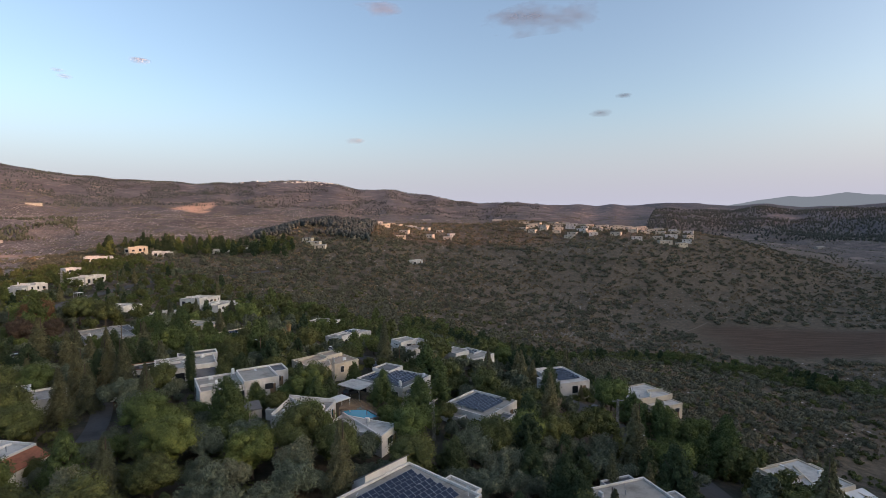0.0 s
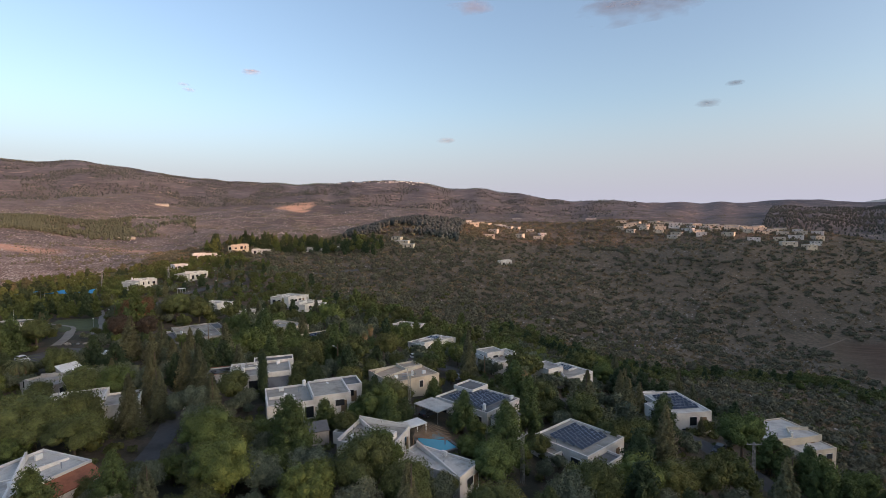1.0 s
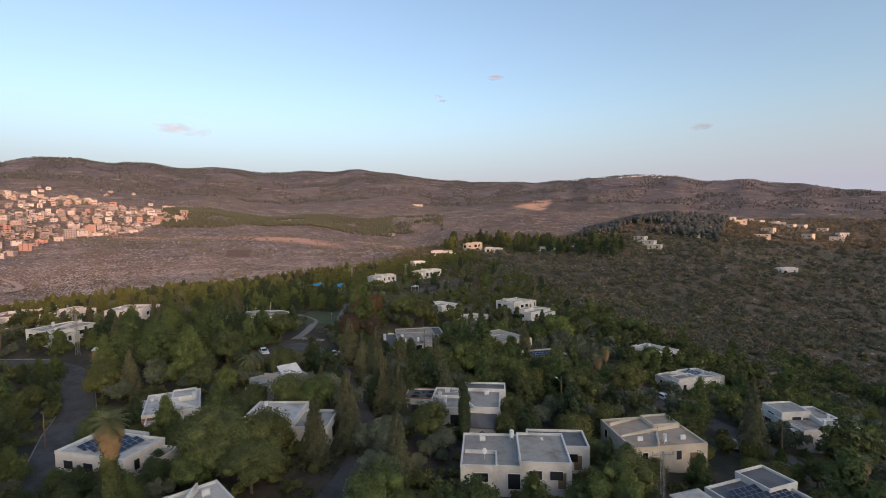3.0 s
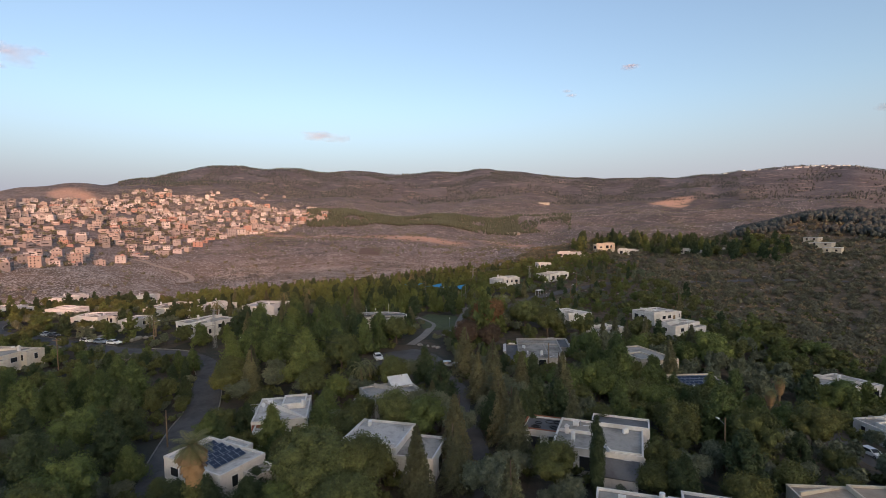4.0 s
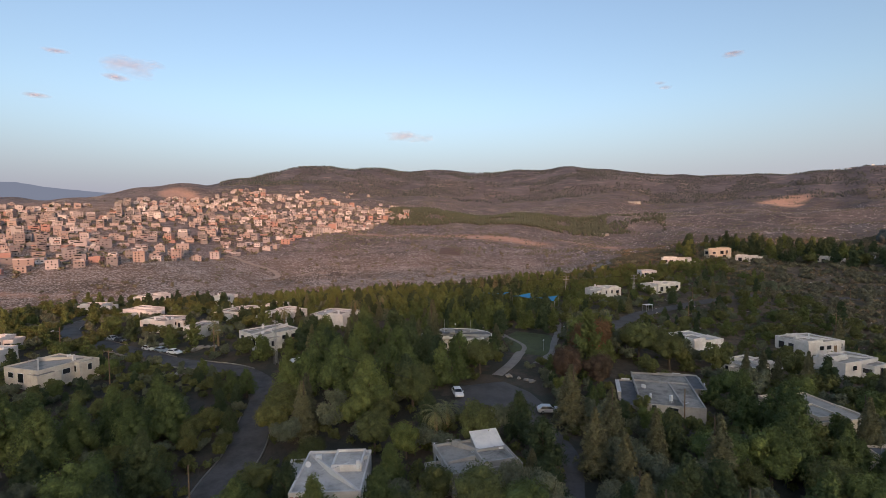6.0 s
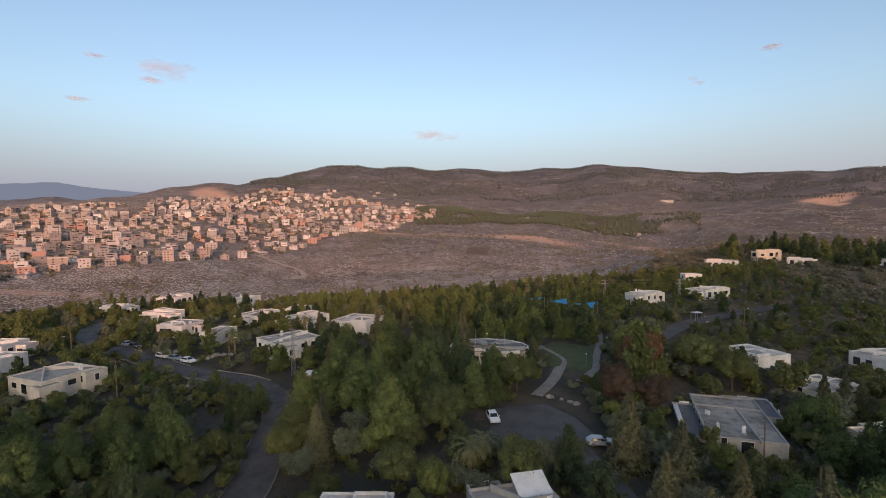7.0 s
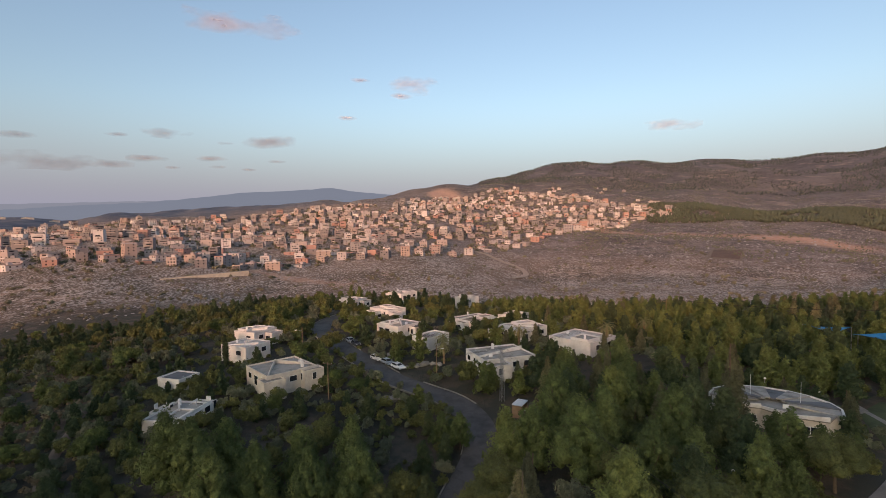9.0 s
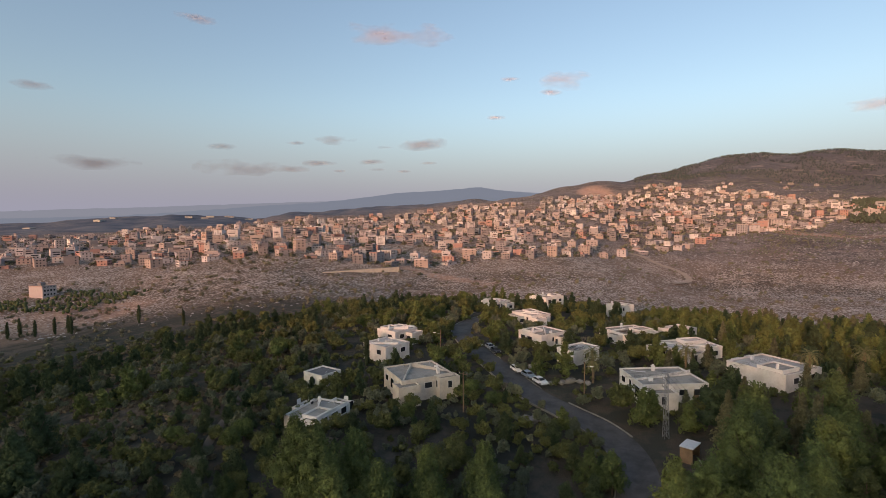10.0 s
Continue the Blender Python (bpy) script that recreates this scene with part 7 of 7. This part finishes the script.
def canopy(name, x, y, turn, w, d, h, roof_mat, post_mat, label, category, walls=False, tilt=0.0):
    """A flat roof on four posts, with or without back walls."""
    ob = new(name)
    ob.matrix_world = pose(x, y, ground_at(x, y), 0, 0, turn)
    tagged(ob, label, category)
    part("roof", Shape().add([(-w / 2, -d / 2, h), (w / 2, -d / 2, h), (w / 2, d / 2, h + tilt), (-w / 2, d / 2, h + tilt), (-w / 2, -d / 2, h + 0.16), (w / 2, -d / 2, h + 0.16), (w / 2, d / 2, h + tilt + 0.16), (-w / 2, d / 2, h + tilt + 0.16)],
                             [(3, 2, 1, 0), (4, 5, 6, 7), (0, 1, 5, 4), (1, 2, 6, 5), (2, 3, 7, 6), (3, 0, 4, 7)]), roof_mat, ob)
    for a in (-1, 1):
        for b in (-1, 1):
            part("post", Shape().box(a * (w / 2 - 0.15), b * (d / 2 - 0.15), -0.6, 0.14, 0.14, h + 0.6 + (tilt if b > 0 else 0)), post_mat, ob)
    if walls:
        part("wall", Shape().box(0, d / 2 - 0.1, -0.4, w - 0.3, 0.1, h + 0.3), WOOD, ob)
        part("wall", Shape().box(-w / 2 + 0.1, 0, -0.4, 0.1, d - 0.3, h + 0.3), WOOD, ob)
        part("wall", Shape().box(w / 2 - 0.1, 0, -0.4, 0.1, d - 0.3, h + 0.3), WOOD, ob)
        part("bench", Shape().box(0, d / 2 - 0.45, 0.4, w - 0.6, 0.4, 0.08).box(0, d / 2 - 0.45, 0, 0.3, 0.3, 0.4), WOOD, ob)
    KEEP_OUT.append((x, y, max(w, d) / 2))
    return ob


canopy("bus_shelter", -174.2, 94.8, 150, 3.6, 2.2, 2.4, FRAME, WOOD, "dark timber shelter with a white metal roof by the road", "shelter", walls=True)
canopy("carport", -20.4, 112.4, 55, 5.0, 7.0, 2.5, ROOF_WHITE, STEEL, "flat pale carport beside the solar house", "carport")
canopy("pergola", -21.9, 99.8, 49, 4.4, 3.0, 2.7, FRAME, FRAME, "white garden pergola with a flat white roof", "pergola")
canopy("guard_hut_roof", -172.5, 234, 80, 3.2, 2.4, 2.8, FRAME, STEEL, "small white flat canopy beside the upper lane", "canopy")
shed = canopy("garden_shed", -37.4, 93, 32, 4.6, 3.0, 2.2, ROOF_DARK, WOOD, "small grey garden shed with a dark pitched roof", "shed", walls=True, tilt=0.7)
part("wall", Shape().box(0, -1.4, -0.4, 4.3, 0.1, 2.6), CONCRETE, shed)


def shade_sail(x, y, turn, w, d, h):
    ob = new("shade_sail")
    ob.matrix_world = pose(x, y, ground_at(x, y), 0, 0, turn)
    tagged(ob, "bright blue shade sail stretched on steel posts", "shade sail", "shade sails")
    s, m = Shape(), 9
    for i in range(m):
        for j in range(m):
            u, v = i / (m - 1) * 2 - 1, j / (m - 1) * 2 - 1
            pinch = 1 - 0.14 * (1 - v * v) * abs(u) ** 2
            s.v.append((u * w / 2 * pinch, v * d / 2 * (1 - 0.14 * (1 - u * u) * abs(v) ** 2), h + 0.7 * u * v - 0.3 * (1 - u * u) * (1 - v * v)))
    s.f = [(i * m + j, (i + 1) * m + j, (i + 1) * m + j + 1, i * m + j + 1) for i in range(m - 1) for j in range(m - 1)]
    part("sail", s, SAIL, ob, smooth=True)
    for a in (-1, 1):
        for b in (-1, 1):
            part("post", Shape().tube((a * w / 2, b * d / 2, -0.5), (a * w / 2, b * d / 2, h + 0.7 * a * b), 0.07, 0.06, 7), STEEL, ob)


for x, y, t in ((-211.2, 188.2, 20), (-202.3, 194.2, 60), (-193.2, 199.2, 35)):
    shade_sail(x, y, t, 8.5, 7.0, 6.2)

pool = new("swimming_pool")
pool.matrix_world = pose(-17.4, 99.0, max(ground_at(-17.4 + a, 99.0 + b) for a in (-3, 3) for b in (-3, 3)) + 0.05, 0, 0, 40)
tagged(pool, "turquoise swimming pool with pale stone coping", "pool")
part("coping", ring(Shape(), 5.6, 8.0, 0.5, -2.0, 0.2), PAVING, pool)
part("water", Shape().box(0, 0, -1.5, 4.6, 7.0, 1.55), WATER, pool, "clear turquoise water")
deck = new("slatted_pergola")
deck.matrix_world = pose(-20.6, 95.2, ground_at(-20.6, 95.2) + 2.6, 0, 0, 62)
tagged(deck, "fan of weathered timber slats beside the pool", "pergola")
for k in range(16):
    t = radians(-60 + 6.2 * k)
    part("slat", Shape().tube((0, 0, 0), (6.5 * math.cos(t), 6.5 * math.sin(t), -0.2), 0.07, 0.07, 4), WOOD, deck)
part("post", Shape().tube((0, 0, -3.2), (0, 0, 0.1), 0.12, 0.12, 6), WOOD, deck)
part("post", Shape().tube((5.5, -2.5, -3.6), (5.5, -2.5, -0.1), 0.08, 0.08, 6), WOOD, deck)


def boulder(x, y, size, group):
    v = ICO_V * size * np.random.default_rng(int(abs(x * 97 + y * 31) * 10)).uniform(0.65, 1.15, (12, 1)) * (1.3, 1.0, 0.7)
    ob = new("boulder", Shape().add([tuple(p) for p in v], [tuple(f) for f in ICO_F]).mesh("boulder", KERB))
    ob.matrix_world = pose(x, y, ground_at(x, y) + 0.3 * size, 0, 0, x * 50 % 360)
    tagged(ob, "pale limestone boulder beside the asphalt", "boulder", group)


for k, (x, y) in enumerate(((-130.1, 136), (-128.5, 137.2), (-127.5, 137.6), (-124.4, 139.2), (-123.3, 139.5), (-132, 134.7))):
    boulder(x, y, 0.6 + 0.12 * (k % 3), "car park boulders")

for k, (x, y) in enumerate([(-204.1, 70.7), (-205.0, 72.9), (-206.0, 74.9), (-206.5, 77.2), (-205.7, 78.9), (-214.5, 65.5), (-217.6, 68.1), (-184.5, 66.6), (-183.6, 68.1), (-184.8, 69.5)]):
    boulder(x, y, 0.9 + 0.25 * (k % 3), "rubble bank boulders")

# ---- small dusk clouds, far off ----
def vapour(name, colour):
    """Thin cloud that fades out towards its edge."""
    n = Nodes(name, 1.0, 0.0, 0.0)
    tc = n.node("ShaderNodeTexCoord").outputs["Generated"]
    centre = n.node("ShaderNodeVectorMath", Vector=tc)
    centre.operation = "SUBTRACT"
    centre.inputs[1].default_value = (0.5, 0.5, 0.5)
    flat_plane = n.node("ShaderNodeVectorMath", Vector=centre.outputs[0])
    flat_plane.operation = "MULTIPLY"
    flat_plane.inputs[1].default_value = (1.0, 0.0, 1.0)
    reach = n.node("ShaderNodeVectorMath", Vector=flat_plane.outputs[0])
    reach.operation = "LENGTH"
    puff = n.noise(0.0042, 4, 0.48, stretch=(1.0, 1.0, 2.4))
    shape = n.math("SUBTRACT", n.math("MULTIPLY", puff, 1.7), n.math("MULTIPLY", reach.outputs["Value"], 1.75))
    n.put(n.bsdf.inputs["Alpha"], n.math("MULTIPLY", n.ramp(shape, 0.12, 0.95), 0.60))
    return n.done(colour)


# pink and darker grey copies of one vapour: light and shade put into colour
CLOUD = vapour("cloud_vapour", (0.34, 0.28, 0.31))
SHADED_CLOUD = vapour("shaded_cloud_vapour", (0.20, 0.19, 0.24))


def cloud(bearing, height, width, flat=0.28):
    """A thin upright cloud sheet turned to face the village, at that bearing, height and breadth in degrees."""
    far = 4550.0
    a, e = radians(bearing), radians(height)
    w, h = far * radians(width) * 0.72, far * radians(width) * flat * 0.72
    s, m = Shape(), 14
    for i in range(m + 1):
        for j in range(m + 1):
            u, v = i / m * 2 - 1, j / m * 2 - 1
            bulge = 0.04 * h * (1 - u * u) * (1 - v * v) * (1 + 0.5 * noise.noise((u * 2 + bearing, v * 2, height)))
            s.v.append((u * w, -bulge, v * h + 0.15 * h * math.sin(3 * u + bearing)))
    s.f = [(i * (m + 1) + j, (i + 1) * (m + 1) + j, (i + 1) * (m + 1) + j + 1, i * (m + 1) + j + 1) for i in range(m) for j in range(m)]
    ob = new("cloud", s.mesh("cloud", SHADED_CLOUD if bearing > 100 and height < 10 else CLOUD, smooth=True))
    ob.matrix_world = pose(CX - far * math.cos(e) * math.sin(a), CY + far * math.cos(e) * math.cos(a), 41 + far * math.sin(e), 0, 0, bearing)
    tagged(ob, "small grey-pink dusk cloud low in the sky", "cloud", "clouds", kind="structure")


for b, e, w in ((-11.4, 21.3, 10), (6.4, 22.5, 4), (-17.9, 11.4, 2.3), (-20.5, 13, 1.4), (36.6, 13.3, 1.6), (30.6, 15.5, 2), (9.2, 9, 1.8), (91.7, 14.9, 5), (92.9, 13.8, 1.8), (64.1, 9.6, 3.8), (37, 13.8, 1.5)):
    cloud(b, e, w)
for b, e, w in ((97.3, 15.3, 1.9), (98.9, 11.4, 1.7), (130.4, 19.9, 4), (109.1, 19.9, 9), (128.2, 7.9, 2.4), (120.8, 8.6, 1.7), (116.8, 9, 3.6), (111.2, 8.3, 1.9), (107.4, 8.6, 5), (126.9, 5.8, 6)):
    cloud(b, e, w, 0.2)
for b, e, w in ((121.7, 5.8, 3), (118.4, 6.5, 2.7), (116.4, 5.7, 1.6), (112.9, 6.7, 2.4), (111.9, 5.9, 1.9), (109.3, 5.7, 1.5), (106.4, 6.6, 1.9), (139.3, 5.8, 6), (143.4, 12.2, 3.5), (30.5, 15.7, 1.5)):
    cloud(b, e, w, 0.18)

# long pale sheds and works on the plain and the far slopes
for x, y, w, d, h, t in ((-845, 925, 40, 9, 3, 50), (-1210, 1480, 40, 10, 5, 40), 
                         (-1278, -860, 60, 18, 4, 40), (-1322, -810, 40, 16, 4, 30), (-2600, -2200, 110, 40, 9, 40), (-2720, -2190, 90, 40, 8, 38), (-2850, -2260, 120, 46, 10, 40), (-2900, -2160, 80, 40, 9, 42), (-3010, -2230, 130, 46, 10, 36), (-3060, -2130, 100, 40, 9, 40), (-3150, -2190, 110, 46, 10, 40), (-2100, -2300, 70, 30, 8, 30), (-1900, -2500, 60, 30, 7, 30), (-2450, -2600, 70, 30, 8, 35), (28, 1745, 40, 10, 3, 5), (-60, 1760, 30, 9, 3, 0), (169, 1600, 30, 10, 3, 10), (860, 1150, 36, 12, 3, 30), (780, 1350, 22, 10, 3, 30)):
    ob = new("shed")
    ob.matrix_world = pose(x, y, ground_at(x, y), 0, 0, t)
    tagged(ob, "long pale metal-roofed shed far across the valley", "shed", "far sheds")
    part("wall", Shape().box(0, 0, -3, w, d, h + 3), CONCRETE, ob)
    part("roof", Shape().add([(-w / 2 - 0.5, -d / 2 - 0.5, h), (w / 2 + 0.5, -d / 2 - 0.5, h), (w / 2 + 0.5, 0, h + 1.8), (-w / 2 - 0.5, 0, h + 1.8), (w / 2 + 0.5, d / 2 + 0.5, h), (-w / 2 - 0.5, d / 2 + 0.5, h)],
                             [(0, 1, 2, 3), (3, 2, 4, 5), (0, 3, 5), (1, 4, 2), (0, 5, 4, 1)]), ROOF_GREY, ob)
